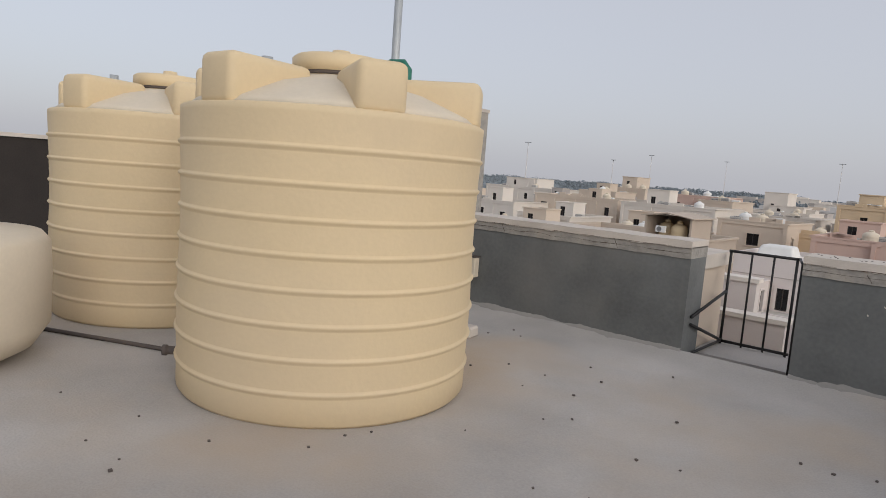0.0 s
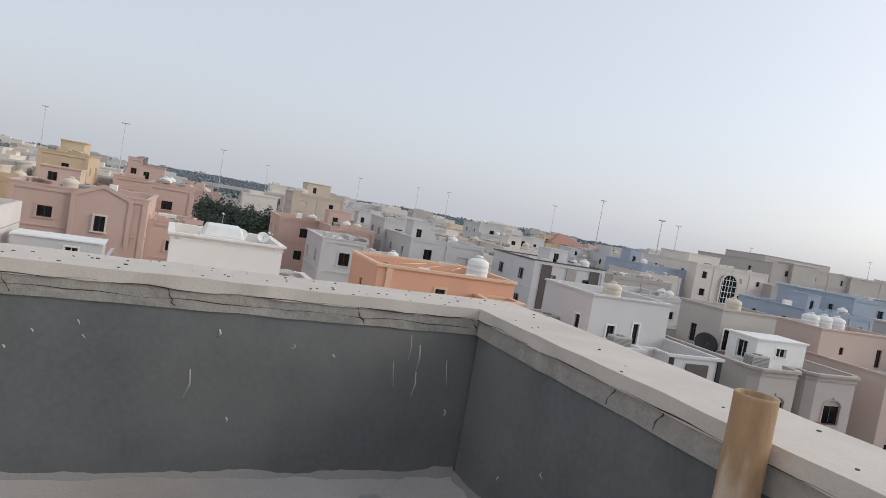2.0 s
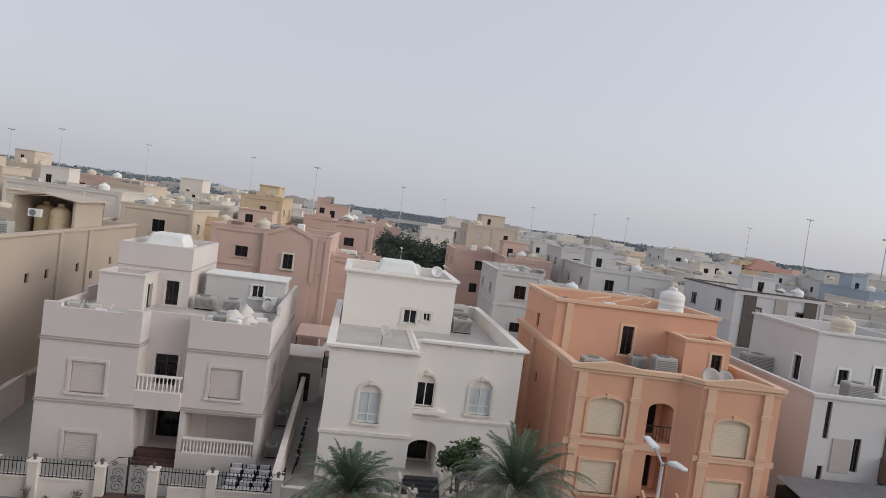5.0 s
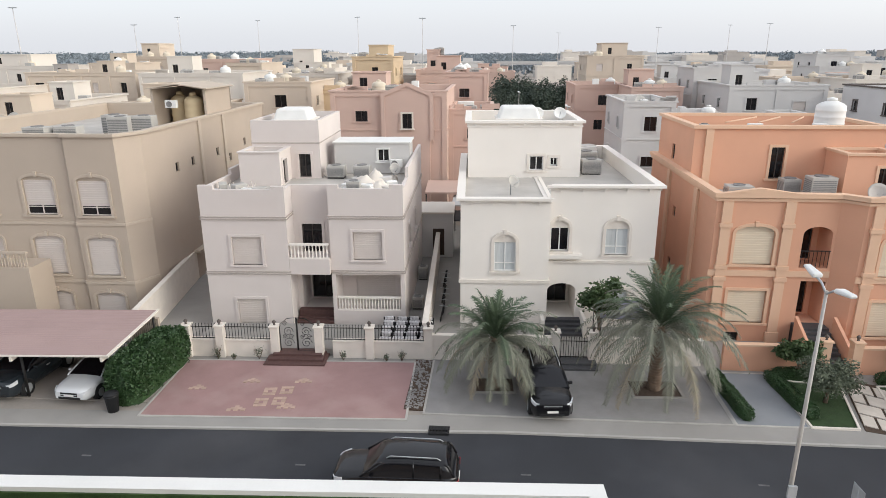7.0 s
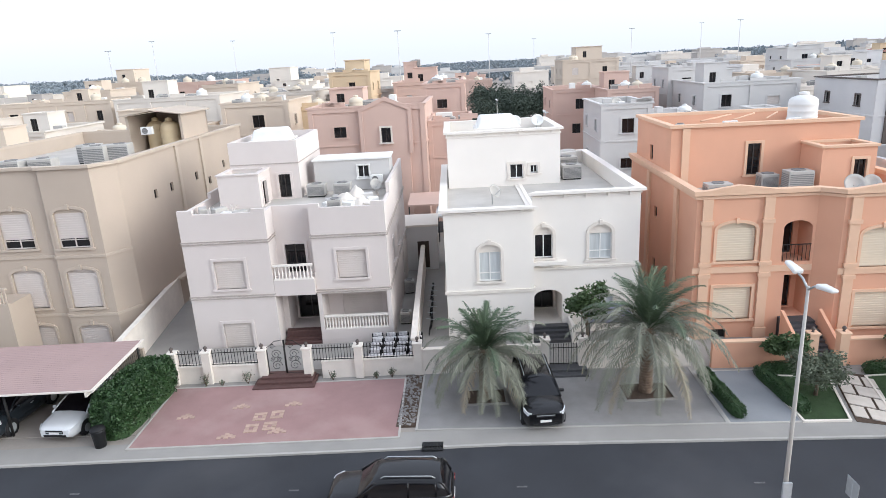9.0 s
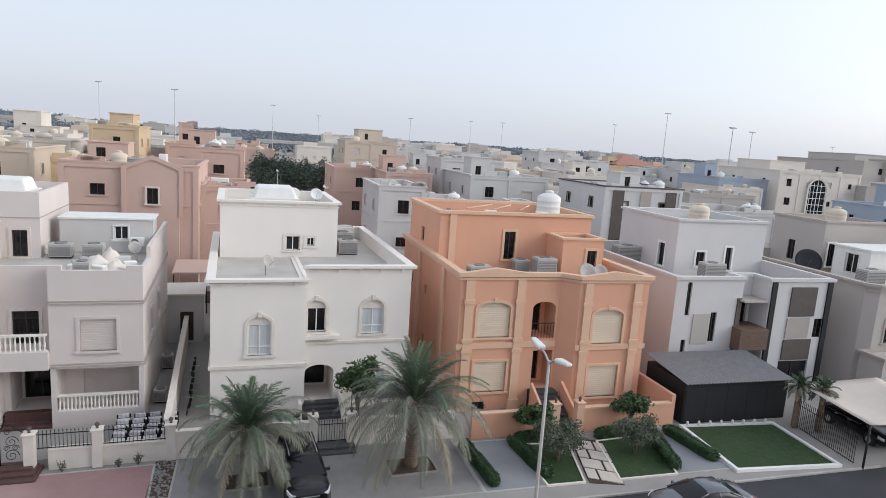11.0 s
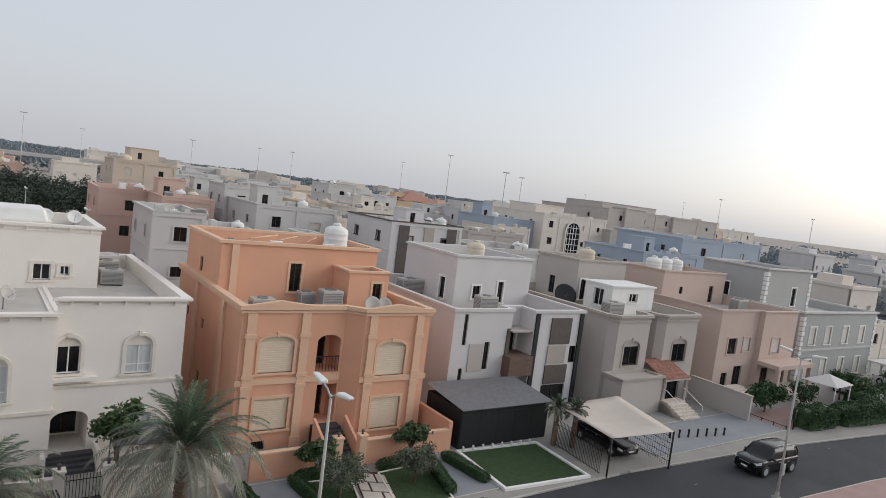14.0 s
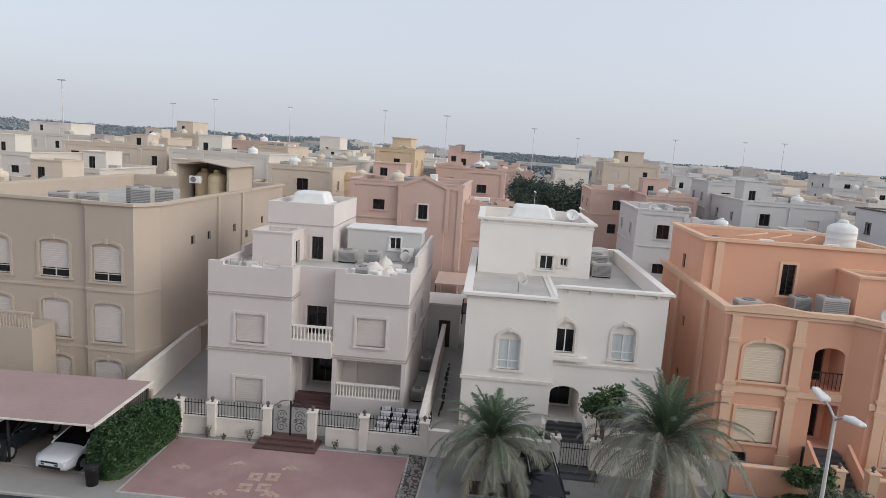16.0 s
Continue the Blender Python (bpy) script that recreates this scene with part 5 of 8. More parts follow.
# ---- orange villa ----
MO = pose(13.2, 33.2, 0, 0, 0, -2.6)
orange = thing("orange_villa", "orange villa with peach pilasters and cream shutters", "house", MO)
plan = [(0, 0), (6.3, 0), (7.2, -0.85), (11.9, -0.85), (11.9, 14.5), (0, 14.5)]
ho = {0: [((1.15, 3.2, 4.5, 6.65, 0.4), "shutter", M_ORTRIM, M_SHUTOR), ((1.15, 3.2, 1.1, 3.0), "shutter", M_ORTRIM, M_SHUTOR), ((4.65, 6.15, 4.35, 6.65, 0.4), None, 1.5, (0.2, 1.2, 0.05, 2.0, "glass")), ((4.9, 6.2, 1.2, 3.6), None, 1.3, (0.15, 1.0, 0.05, 2.1, "glass")), ((1.2, 2.0, -0.1, 0.5), "glass", None)],
      2: [((1.05, 3.1, 4.2, 6.35, 0.4), "shutter", M_ORTRIM, M_SHUTOR), ((1.05, 3.1, 0.8, 2.8), "shutter", M_ORTRIM, M_SHUTOR)],
      5: [((6.5, 7.1, 5.2, 5.9), "glass", None), ((6.5, 7.1, 1.6, 2.4), "glass", None), ((2.5, 3.2, 5.2, 5.9), "glass", None)]}
block(orange, plan, -0.2, 8.2, M_ORANGE, ho, 0.8, cap=M_ORTRIM, cap_out=0.2, cap_h=0.24)
band(orange, plan, 3.85, 0.34, 0.09, M_ORTRIM, (0, 2))
band(orange, plan, 8.0, 0.16, 0.1, M_ORTRIM)
for x, y in ((0.55, 0), (3.75, 0), (7.75, -0.85), (11.1, -0.85)):
    bm = B()
    box(bm, x - 0.26, y - 0.14, -0.1, x + 0.26, y - 0.004, 7.99)
    box(bm, x - 0.34, y - 0.2, 0.0, x + 0.34, y - 0.004, 0.6)
    for z in (6.6, 4.25, 3.6):
        box(bm, x - 0.33, y - 0.2, z, x + 0.33, y - 0.004, z + 0.22)
    part("pilaster", bm, M_ORTRIM, orange)
for y in (3.0, 9.0):
    bm = B()
    box(bm, -0.16, y, -0.1, -0.004, y + 0.6, 8.0)
    part("side_pilaster", bm, M_ORTRIM, orange)
# low gabled cap over each front bay
for x0, x1, y in ((0.2, 4.1, 0.0), (7.4, 11.5, -0.85)):
    bm = B()
    c = (x0 + x1) / 2
    v = [bm.verts.new((a, b, z)) for b in (y - 0.21, y + 0.1) for a, z in ((x0, 8.442), (x1, 8.442), (c, 8.72))]
    for f in ((0, 1, 2), (5, 4, 3), (0, 3, 4, 1), (1, 4, 5, 2), (2, 5, 3, 0)):
        bm.faces.new([v[i] for i in f])
    part("gable_cap", bm, M_ORTRIM, orange)
for k in range(8):
    bm = B()
    box(bm, 4.7 + 0.2 * k, -0.03, 4.4, 4.72 + 0.2 * k, 0.0, 5.3)
    part("balcony_bar", bm, M_IRON, orange)
bm = B()
box(bm, 4.65, -0.05, 5.3, 6.15, 0.0, 5.35)
part("balcony_rail", bm, M_IRON, orange)
for k in range(8):
    bm = B()
    box(bm, 4.75, -2.9 + 0.3 * k, -0.1, 6.4, 0.22, 0.1 + 0.155 * k)
    part("stair_step", bm, M_DARKSTEP, orange)
for x, zz in ((4.5, 0.9), (6.5, 1.1)):
    bm = B()
    v = [bm.verts.new((x + dx, y, z)) for dx in (0, 0.16) for y, z in ((-3.2, 0), (-0.85, 0), (-0.85, 1.9), (-3.2, 0.7))]
    for f in ((0, 1, 2, 3), (7, 6, 5, 4), (0, 4, 5, 1), (1, 5, 6, 2), (2, 6, 7, 3), (3, 7, 4, 0)):
        bm.faces.new([v[i] for i in f])
    part("stair_wall", bm, M_ORANGE, orange)
ph = rect(0.25, 5.9, 11.3, 14.0)
block(orange, ph, 7.4, 11.1, M_ORANGE, {0: [((4.6, 5.4, 8.1, 10.0), "glass", M_ORTRIM)], 3: [((3.5, 4.2, 8.6, 9.6), "glass", None)]}, 0.75, name="roof_room", cap=M_ORTRIM, cap_out=0.16, cap_h=0.2)
bm = B()
box(bm, 0.9, 5.78, 7.4, 1.35, 5.89, 11.08)
part("roof_pilaster", bm, M_ORTRIM, orange)
block(orange, rect(8.0, 3.4, 11.0, 5.88), 7.4, 9.9, M_ORANGE, {0: [((1.8, 2.5, 7.5, 9.2), "glass", M_ORTRIM)]}, 0.2, name="stair_room", cap=M_ORTRIM, cap_out=0.1, cap_h=0.14)
roof_tank(at(MO, 9.0, 8.2, 10.4), 0.85, 2.0)
for x in (3.6, 7.4):
    split_unit(at(MO, x, 6.6, 10.7))
ac_unit(at(MO, 0.7, 6.3, 10.7), 0.5, 0.5, 0.6)
ac_unit(at(MO, 6.2, 3.2, 7.42), 1.4, 1.0, 1.25)
ac_unit(at(MO, 5.2, 4.4, 7.42), 1.0, 0.9, 0.9)
ac_unit(at(MO, 1.3, 2.2, 7.42), 1.4, 0.9, 0.9)
dish(at(MO, 8.6, 1.2, 7.42), 0.6)
dish(at(MO, 9.6, 1.4, 7.42), 0.5)
for k in range(3):
    bm = B()
    tube(bm, [(2.5 + k * 2, 7.5, 11.3), (5.5 + k * 1.5, 10.5, 11.35)], 0.05, 6)
    ob = part("roof_duct", bm, M_ORTRIM)
    ob.matrix_world = MO
    tagged(ob, "peach conduit crossing a roof parapet", "duct", "roof clutter")
OW = pose(13.0, 29.6, 0, 0, 0, -3.0)
ow = thing("garden_wall", "orange rendered garden wall", "wall", OW)
for x0, x1, h in ((0, 4.7, 1.35), (6.6, 12.4, 1.35)):
    bm = B()
    box(bm, x0, 0, -0.1, x1, 0.25, h)
    part("wall_panel", bm, M_ORANGE, ow)
    bm = B()
    box(bm, x0, -0.05, h + 0.002, x1, 0.3, h + 0.09)
    part("coping", bm, M_ORTRIM, ow)
bm = B()
box(bm, 12.4, 0, -0.1, 12.65, 5.0, 1.9)
part("side_panel", bm, M_ORANGE, ow)
for x in (4.9, 6.4):
    pier(at(OW, x, 0.1, 0), 1.7, 0.45, M_ORTRIM)

# ---- modern villa ----
MM = pose(28.9, 34.0, 0, 0, 0, -3.4)
modern = thing("modern_villa", "cool white modern villa with brown cladding panels", "house", MM)
plan = [(0, 0), (5.4, 0), (5.4, 1.2), (7.2, 1.2), (7.2, -0.5), (12.6, -0.5), (12.6, 15), (0, 15)]
hm = {0: [((0.9, 1.25, 5.2, 7.5), "glass", None), ((3.0, 3.5, 3.3, 5.4), "glass", None), ((0.9, 1.25, 2.4, 3.5), "glass", None)],
      2: [((0.2, 1.5, 3.6, 6.0), "glass", M_COOLWHITE), ((0.3, 1.4, -0.1, 2.3), "glass", None)],
      4: [((4.2, 5.0, 3.6, 5.0), "glass", None), ((1.6, 4.2, 0.4, 1.9), "glass", None)],
      7: [((4, 5, 5, 6), "glass", None)]}
block(modern, plan, -0.2, 7.7, M_COOLWHITE, hm, 0.9, cap=M_COOLWHITE, cap_out=0.12, cap_h=0.22)
for nm, a, mt in (("cladding_panel", (9.0, -0.6, 5.2, 11.2, -0.504, 7.3), M_BROWN), ("cladding_panel", (8.9, -0.6, 2.0, 11.3, -0.504, 3.5), M_BROWN), ("cladding_panel", (8.95, -0.6, 3.65, 10.9, -0.504, 5.05), M_GREIGETRIM), ("cladding_strip", (7.3, -0.62, 0, 7.7, -0.504, 7.65), M_CHAR), ("cladding_strip", (12.1, -0.62, 0, 12.5, -0.504, 7.65), M_CHAR),
                  ("cladding_strip", (5.0, -0.08, 2.5, 5.35, -0.004, 6.4), M_BROWN), ("white_panel", (1.6, -0.07, 3.2, 2.9, -0.004, 5.3), M_GREIGE)):
    bm = B()
    box(bm, *a)
    part(nm, bm, mt, modern)
bm = B()
box(bm, 4.9, -0.9, 2.9, 7.19, 1.19, 4.4)
part("wood_balcony", bm, M_WOOD, modern)
for k in range(7):
    bm = B()
    box(bm, 4.88, -0.93, 2.95 + 0.2 * k, 7.19, -0.904, 3.12 + 0.2 * k)
    part("plank", bm, M_WOOD, modern)
bm = B()
box(bm, 5.2, -0.5, 6.2, 7.19, 1.19, 6.32)
part("canopy", bm, M_GREIGE, modern)
ph = rect(4.2, 6.3, 12.4, 14.5)
block(modern, ph, 6.8, 10.9, M_COOLWHITE, {0: [((1.9, 2.7, 7.4, 8.5), "glass", M_WHITE), ((4.6, 5.2, 7.1, 8.9), "glass", M_WHITE)], 3: [((6.0, 6.8, 7.1, 8.9), "glass", M_WHITE)]}, 0.6, name="roof_room", cap=M_COOLWHITE, cap_out=0.14, cap_h=0.18)
roof_tank(at(MM, 7.4, 8.3, 10.3), 0.8, 1.6, M_TANK_W, "cream plastic roof water tank")
ac_unit(at(MM, 5.2, 3.8, 6.8), 1.8, 1.0, 1.25)
ac_unit(at(MM, 2.0, 10.8, 6.8), 2.2, 1.2, 1.3)
# black annex with corrugated roof
annex = thing("black_annex", "charcoal metal-clad annex with corrugated grey roof", "annex", pose(26.3, 29.0, 0, 0, 0, -3.4))
bm = B()
box(bm, 0, 0, -0.1, 7.5, 4.0, 2.5)
part("wall", bm, M_CHAR, annex)
for k in range(5):
    bm = B()
    box(bm, 0.1 + 1.47 * k, -0.03, 0.1, 1.55 + 1.47 * k, -0.004, 2.2)
    part("cladding_panel", bm, M_CHAR, annex)
bm = B()
n = 60
rows = [[bm.verts.new((-0.15 + 7.8 * k / n, y, z + 0.035 * math.cos(k * math.pi))) for y, z in ((-0.25, 2.58), (4.2, 3.0))] for k in range(n + 1)]
for a, b in zip(rows, rows[1:]):
    bm.faces.new((a[0], b[0], b[1], a[1]))
ex = bmesh.ops.extrude_face_region(bm, geom=bm.faces[:])
bmesh.ops.translate(bm, verts=[g for g in ex["geom"] if isinstance(g, bmesh.types.BMVert)], vec=(0, 0, -0.03))
part("corrugated_roof", bm, M_DARKROOF, annex)
lawn = thing("lawn_bed", "green lawn with a white stone border", "lawn", pose(25.45, 23.55, 0, 0, 0, -7.0))
bm = B()
box(bm, 0, 0, -0.1, 6.0, 4.9, 0.06)
part("grass_top", bm, M_LAWN, lawn)
for a in ((-0.2, -0.2, 0, 6.2, 0, 0.16), (-0.2, 4.9, 0, 6.2, 5.1, 0.16), (-0.2, 0, 0, 0, 4.9, 0.16), (6.0, 0, 0, 6.2, 4.9, 0.16)):
    bm = B()
    box(bm, *a)
    part("border", bm, M_WHITE, lawn)
for k in range(8):
    g = thing("garden_light", "small white garden light on a border", "lamp", pose(26.3 + 0.75 * k, 28.45 - 0.09 * k, 0.14), "garden lights")
    bm = B()
    lathe(bm, [(0.08, 0), (0.08, 0.12), (0.05, 0.16), (0.09, 0.2), (0.02, 0.28)], 10)
    part("body", bm, M_WHITE, g)
# iron side fence and shade sail carport
iron_fence("iron_fence", "black iron panel fence beside a car bay", pose(32.4, 22.6, 0, 0, 0, 80), 0.0, 4.6, 0.1, 1.7, 0.14)
sail = thing("shade_sail_carport", "cream fabric shade sail on black posts", "carport", pose(32.7, 22.3, 0, 0, 0, -8))
bm = B()
n = 10
g = [[bm.verts.new((5.5 * i / n, 5.2 * j / n, 2.45 + 0.2 * (j / n) - 0.4 * math.sin(math.pi * i / n) * math.sin(math.pi * j / n) + 0.4 * (i / n) * (j / n))) for j in range(n + 1)] for i in range(n + 1)]
for i in range(n):
    for j in range(n):
        bm.faces.new((g[i][j], g[i + 1][j], g[i + 1][j + 1], g[i][j + 1])).smooth = True
ex = bmesh.ops.extrude_face_region(bm, geom=bm.faces[:])
bmesh.ops.translate(bm, verts=[q for q in ex["geom"] if isinstance(q, bmesh.types.BMVert)], vec=(0, 0, -0.03))
part("canopy", bm, M_SHADE, sail)
for x, y, h in ((0, 0, 2.45), (5.5, 0, 2.45), (0, 5.2, 2.65), (5.5, 5.2, 3.05)):
    bm = B()
    tube(bm, [(x, y, -0.1), (x, y, h)], 0.06, 8)
    part("post", bm, M_IRON, sail)
for i in range(26):
    bm = B()
    tube(bm, [(5.5, 0.19 * i + 0.2, 0.05), (5.5, 0.19 * i + 0.2, 2.2)], 0.012, 4)
    part("lattice_bar", bm, M_IRON, sail)
bm = B()
for z in (0.4, 0.8, 1.2, 1.6, 2.0):
    box(bm, 5.49, 0.1, z, 5.51, 5.1, z + 0.025)
part("lattice_rail", bm, M_IRON, sail)

# ---- greige villa ----
MG = pose(43.6, 32.0, 0, 0, 0, -3.4)
greige = thing("greige_villa", "greige villa with arched bay windows and red porch roof", "house", MG)
plan = [(0, 0), (0.6, -0.7), (4.6, -0.7), (5.2, 0), (5.2, 1.0), (6.4, 1.0), (6.4, 0), (7.0, -0.6), (11.6, -0.6), (12.4, 0.2), (12.4, 15), (0, 15)]
hg = {1: [((1.0, 3.0, 3.5, 5.6, 0.5), "glass", M_GREIGETRIM), ((1.0, 2.8, 0.0, 1.9), "glass", M_GREIGETRIM)],
      7: [((1.3, 3.3, 3.5, 5.6, 0.5), "glass", M_GREIGETRIM), ((1.3, 3.0, -0.1, 2.2), "glass", M_GREIGETRIM)],
      11: [((6, 6.8, 4, 5.2), "glass", None)]}
block(greige, plan, -0.2, 7.6, M_GREIGE, hg, 0.9, cap=M_GREIGETRIM, cap_out=0.24, cap_h=0.2)
band(greige, plan, 7.2, 0.14, 0.1, M_GREIGETRIM, range(10))
bm = B()
box(bm, -0.3, -2.6, -0.1, 4.8, -0.71, 2.9)
part("front_annex", bm, M_GREIGE, greige)
bm = B()
ring(bm, rect(-0.3, -2.6, 4.8, -0.71), -0.2, 0.16, 2.9, 3.08)
part("annex_coping", bm, M_GREIGETRIM, greige)
porch = thing("tiled_porch", "red tiled porch roof on greige columns", "porch", at(MG, 4.9, -2.6, 0))
for i in range(13):
    for j in range(6):
        bm = B()
        lathe(bm, [(0.12, 0), (0.11, 0.52)], 8, pose(0.15 + 0.26 * i, -0.2 + 0.42 * j, 2.75 + 0.17 * j, -68, 0, 0))
        part("roof_tile", bm, M_REDROOF, porch)
for x in (0.2, 3.2):
    bm = B()
    lathe(bm, [(0.2, 0), (0.2, 0.3), (0.14, 0.35), (0.12, 2.5), (0.2, 2.6), (0.2, 2.72)], 14, Matrix.Translation((x, 0.0, 0)))
    part("column", bm, M_GREIGETRIM, porch)
bm = B()
box(bm, 0, -0.25, 2.6, 3.5, 2.5, 2.72)
part("soffit", bm, M_GREIGETRIM, porch)
for k in range(6):
    bm = B()
    box(bm, 4.9, -5.0 + 0.32 * k, -0.1, 7.3, -2.5, 0.16 * (k + 1))
    ob = part("entrance_step", bm, M_COPING)
    ob.matrix_world = MG
    tagged(ob, "pale stone entrance step", "step", "porch steps")
for x in (4.85, 7.35):
    hr = thing("stair_rail", "white metal handrail beside the entrance steps", "railing", at(MG, x, -5.0, 0))
    bm = B()
    tube(bm, [(0, 0, 0.1), (0, 0, 1.0), (0, 1.9, 1.95), (0, 2.3, 1.95)], 0.03, 6)
    part("handrail", bm, M_WHITE, hr)
ph = rect(5.2, 9.0, 12.2, 14.8)
block(greige, ph, 6.7, 11.0, M_GREIGE, {0: [((0.6, 1.4, 7.2, 9.2), "glass", M_WHITE)], 3: [((2, 2.8, 7.2, 9.0), "glass", None)]}, 0.6, name="roof_room", cap=M_GREIGETRIM, cap_out=0.14, cap_h=0.18)
rc = thing("roof_cabin", "white prefabricated cabin on a roof terrace", "cabin", at(MG, 5.0, 4.2, 6.72))
bm = B()
facade(bm, (0, 0), (6, 0), 0, 2.6, [(2.4, 3.6, 1.2, 2.0)])
facade(bm, (0, 3.4), (0, 0), 0, 2.6, [(1.2, 2.4, 0.6, 2.2)])
box(bm, 0.25, 0.25, 0, 6, 3.4, 2.59)
part("cabin_wall", bm, M_WHITE, rc)
bm = B()
box(bm, -0.15, -0.15, 2.602, 6.15, 3.55, 2.74)
part("cabin_roof", bm, M_WHITE, rc)
window(rc, (0, 0), (6, 0), (2.4, 3.6, 1.2, 2.0), "glass", M_WHITE, M_WHITE, tw=0.08)
window(rc, (0, 3.4), (0, 0), (1.2, 2.4, 0.6, 2.2), "glass", M_WHITE, M_WHITE, tw=0.08)
ac_unit(at(MG, 3.6, 3.0, 6.72), 1.9, 1.1, 1.35)
dish(at(MG, 3.4, 8.6, 6.9, -25), 1.1, M_CHAR, "large black satellite dish on a roof")
roof_tank(at(MG, 8.3, 11.0, 10.4), 0.8, 1.6, M_TANK_W, "cream plastic roof water tank")
for k in range(7):
    bd = thing("bollard", "short dark bollard with pale top", "bollard", STREET @ pose(43.2 + 0.9 * k, 3.0 - 0.18 * k, 0), "bollards")
    bm = B()
    lathe(bm, [(0.07, 0), (0.07, 0.5), (0.09, 0.52), (0.09, 0.6), (0.02, 0.66)], 10)
    part("post", bm, M_CHAR, bd)

# ---- peach villa ----
MK = pose(59.8, 31.0, 0, 0, 0, -3.8)
peach = thing("peach_villa", "peach rendered villa with flat porch roof", "house", MK)
plan = [(0, 0), (6.6, 0), (6.6, -0.6), (13.0, -0.6), (13.0, 14), (0, 14)]
hk = {0: [((1.7, 3.2, 3.7, 5.3), "glass", M_PEACH), ((4.4, 5.6, 3.9, 5.3), "shutter", M_PEACH, M_SHUTTER), ((1.4, 2.4, 0.2, 1.8), "glass", None), ((3.4, 4.8, -0.1, 2.4), "glass", None)],
      2: [((2.0, 3.6, 3.7, 5.3), "shutter", M_PEACH, M_SHUTTER), ((0.8, 2.2, -0.1, 2.2), "glass", None), ((4.2, 5.4, 0.4, 1.9), "glass", M_PEACH)],
      5: [((5, 5.8, 4, 5), "glass", None)]}
block(peach, plan, -0.2, 8.0, M_PEACH, hk, 0.9, cap=M_PEACH, cap_out=0.1, cap_h=0.16)
bm = B()
box(bm, 6.2, -3.0, 2.7, 13.4, -0.61, 3.1)
part("porch_roof", bm, M_PEACH, peach)
for x in (6.6, 12.8):
    bm = B()
    box(bm, x, -2.9, -0.1, x + 0.4, -2.5, 2.7)
    part("porch_post", bm, M_PEACH, peach)
ph = rect(1.0, 8.0, 12.4, 13.8)
block(peach, ph, 7.1, 10.6, M_PEACH, {0: [((3, 3.6, 8.2, 9.0), "glass", None), ((8.5, 9.3, 7.3, 9.2), "glass", None)]}, 0.6, name="roof_room", cap=M_PEACH, cap_out=0.12, cap_h=0.16)
for x in (2.2, 4.1, 6.0):
    roof_tank(at(MK, x, 10.5, 10.0), 0.85, 1.7)
ac_unit(at(MK, 9.3, 4.0, 7.1), 1.8, 1.2, 1.3)
for k in range(6):
    bm = B()
    for a in ((0.6, -3.4, 2.8, -0.9), (7.0, -5.2, 9.4, -3.0)):
        bm = B()
        box(bm, a[0], a[1] + 0.32 * k, -0.1, a[2], a[3], 0.15 * (k + 1))
        ob = part("entrance_step", bm, M_COPING)
        ob.matrix_world = MK
        tagged(ob, "pale stone entrance step", "step", "porch steps")

# ---- grey villa with white quoins ----
MQ = pose(75.5, 30.0, 0, 0, 0, -3.8)
greyv = thing("grey_villa", "grey villa with white quoins and window bands", "house", MQ)
plan = rect(0, 0, 18, 14)
block(greyv, plan, -0.2, 7.8, M_GREY, {0: [((x, x + 1.3, z, z + 2.0), "shutter", M_WHITE, M_CREAM) for x in (1.8, 5.4, 9.6, 13.8) for z in (0.4, 4.2)], 3: [((4, 5.2, 4.2, 6), "glass", M_WHITE)]}, 0.9, cap=M_PALE, cap_out=0.2, cap_h=0.2)
band(greyv, plan, 3.5, 0.2, 0.12, M_PALE)
block(greyv, rect(0.2, 5, 10.5, 13.5), 6.9, 11.9, M_GREY, {0: [((6, 7, 7.6, 9.8), "glass", M_WHITE)], 3: [((3, 4, 8, 9.6), "glass", M_WHITE)]}, 0.6, name="roof_room", cap=M_PALE, cap_out=0.18, cap_h=0.2)
for k in range(13):
    for x, y in ((0, 0), (18, 0)):
        bm = B()
        w = 0.55 if k % 2 else 0.38
        x0 = x - 0.06 if x == 0 else x - w
        box(bm, x0, -0.06, 0.2 + 0.56 * k, x0 + w + 0.06, 0.4, 0.66 + 0.56 * k)
        part("quoin", bm, M_WHITE, greyv)
for k in range(8):
    for x in (0.2, 10.5):
        bm = B()
        w = 0.55 if k % 2 else 0.38
        x0 = x - 0.06 if x == 0.2 else x - w
        box(bm, x0, 4.94, 7.2 + 0.56 * k, x0 + w + 0.06, 5.4, 7.66 + 0.56 * k)
        part("quoin", bm, M_WHITE, greyv)


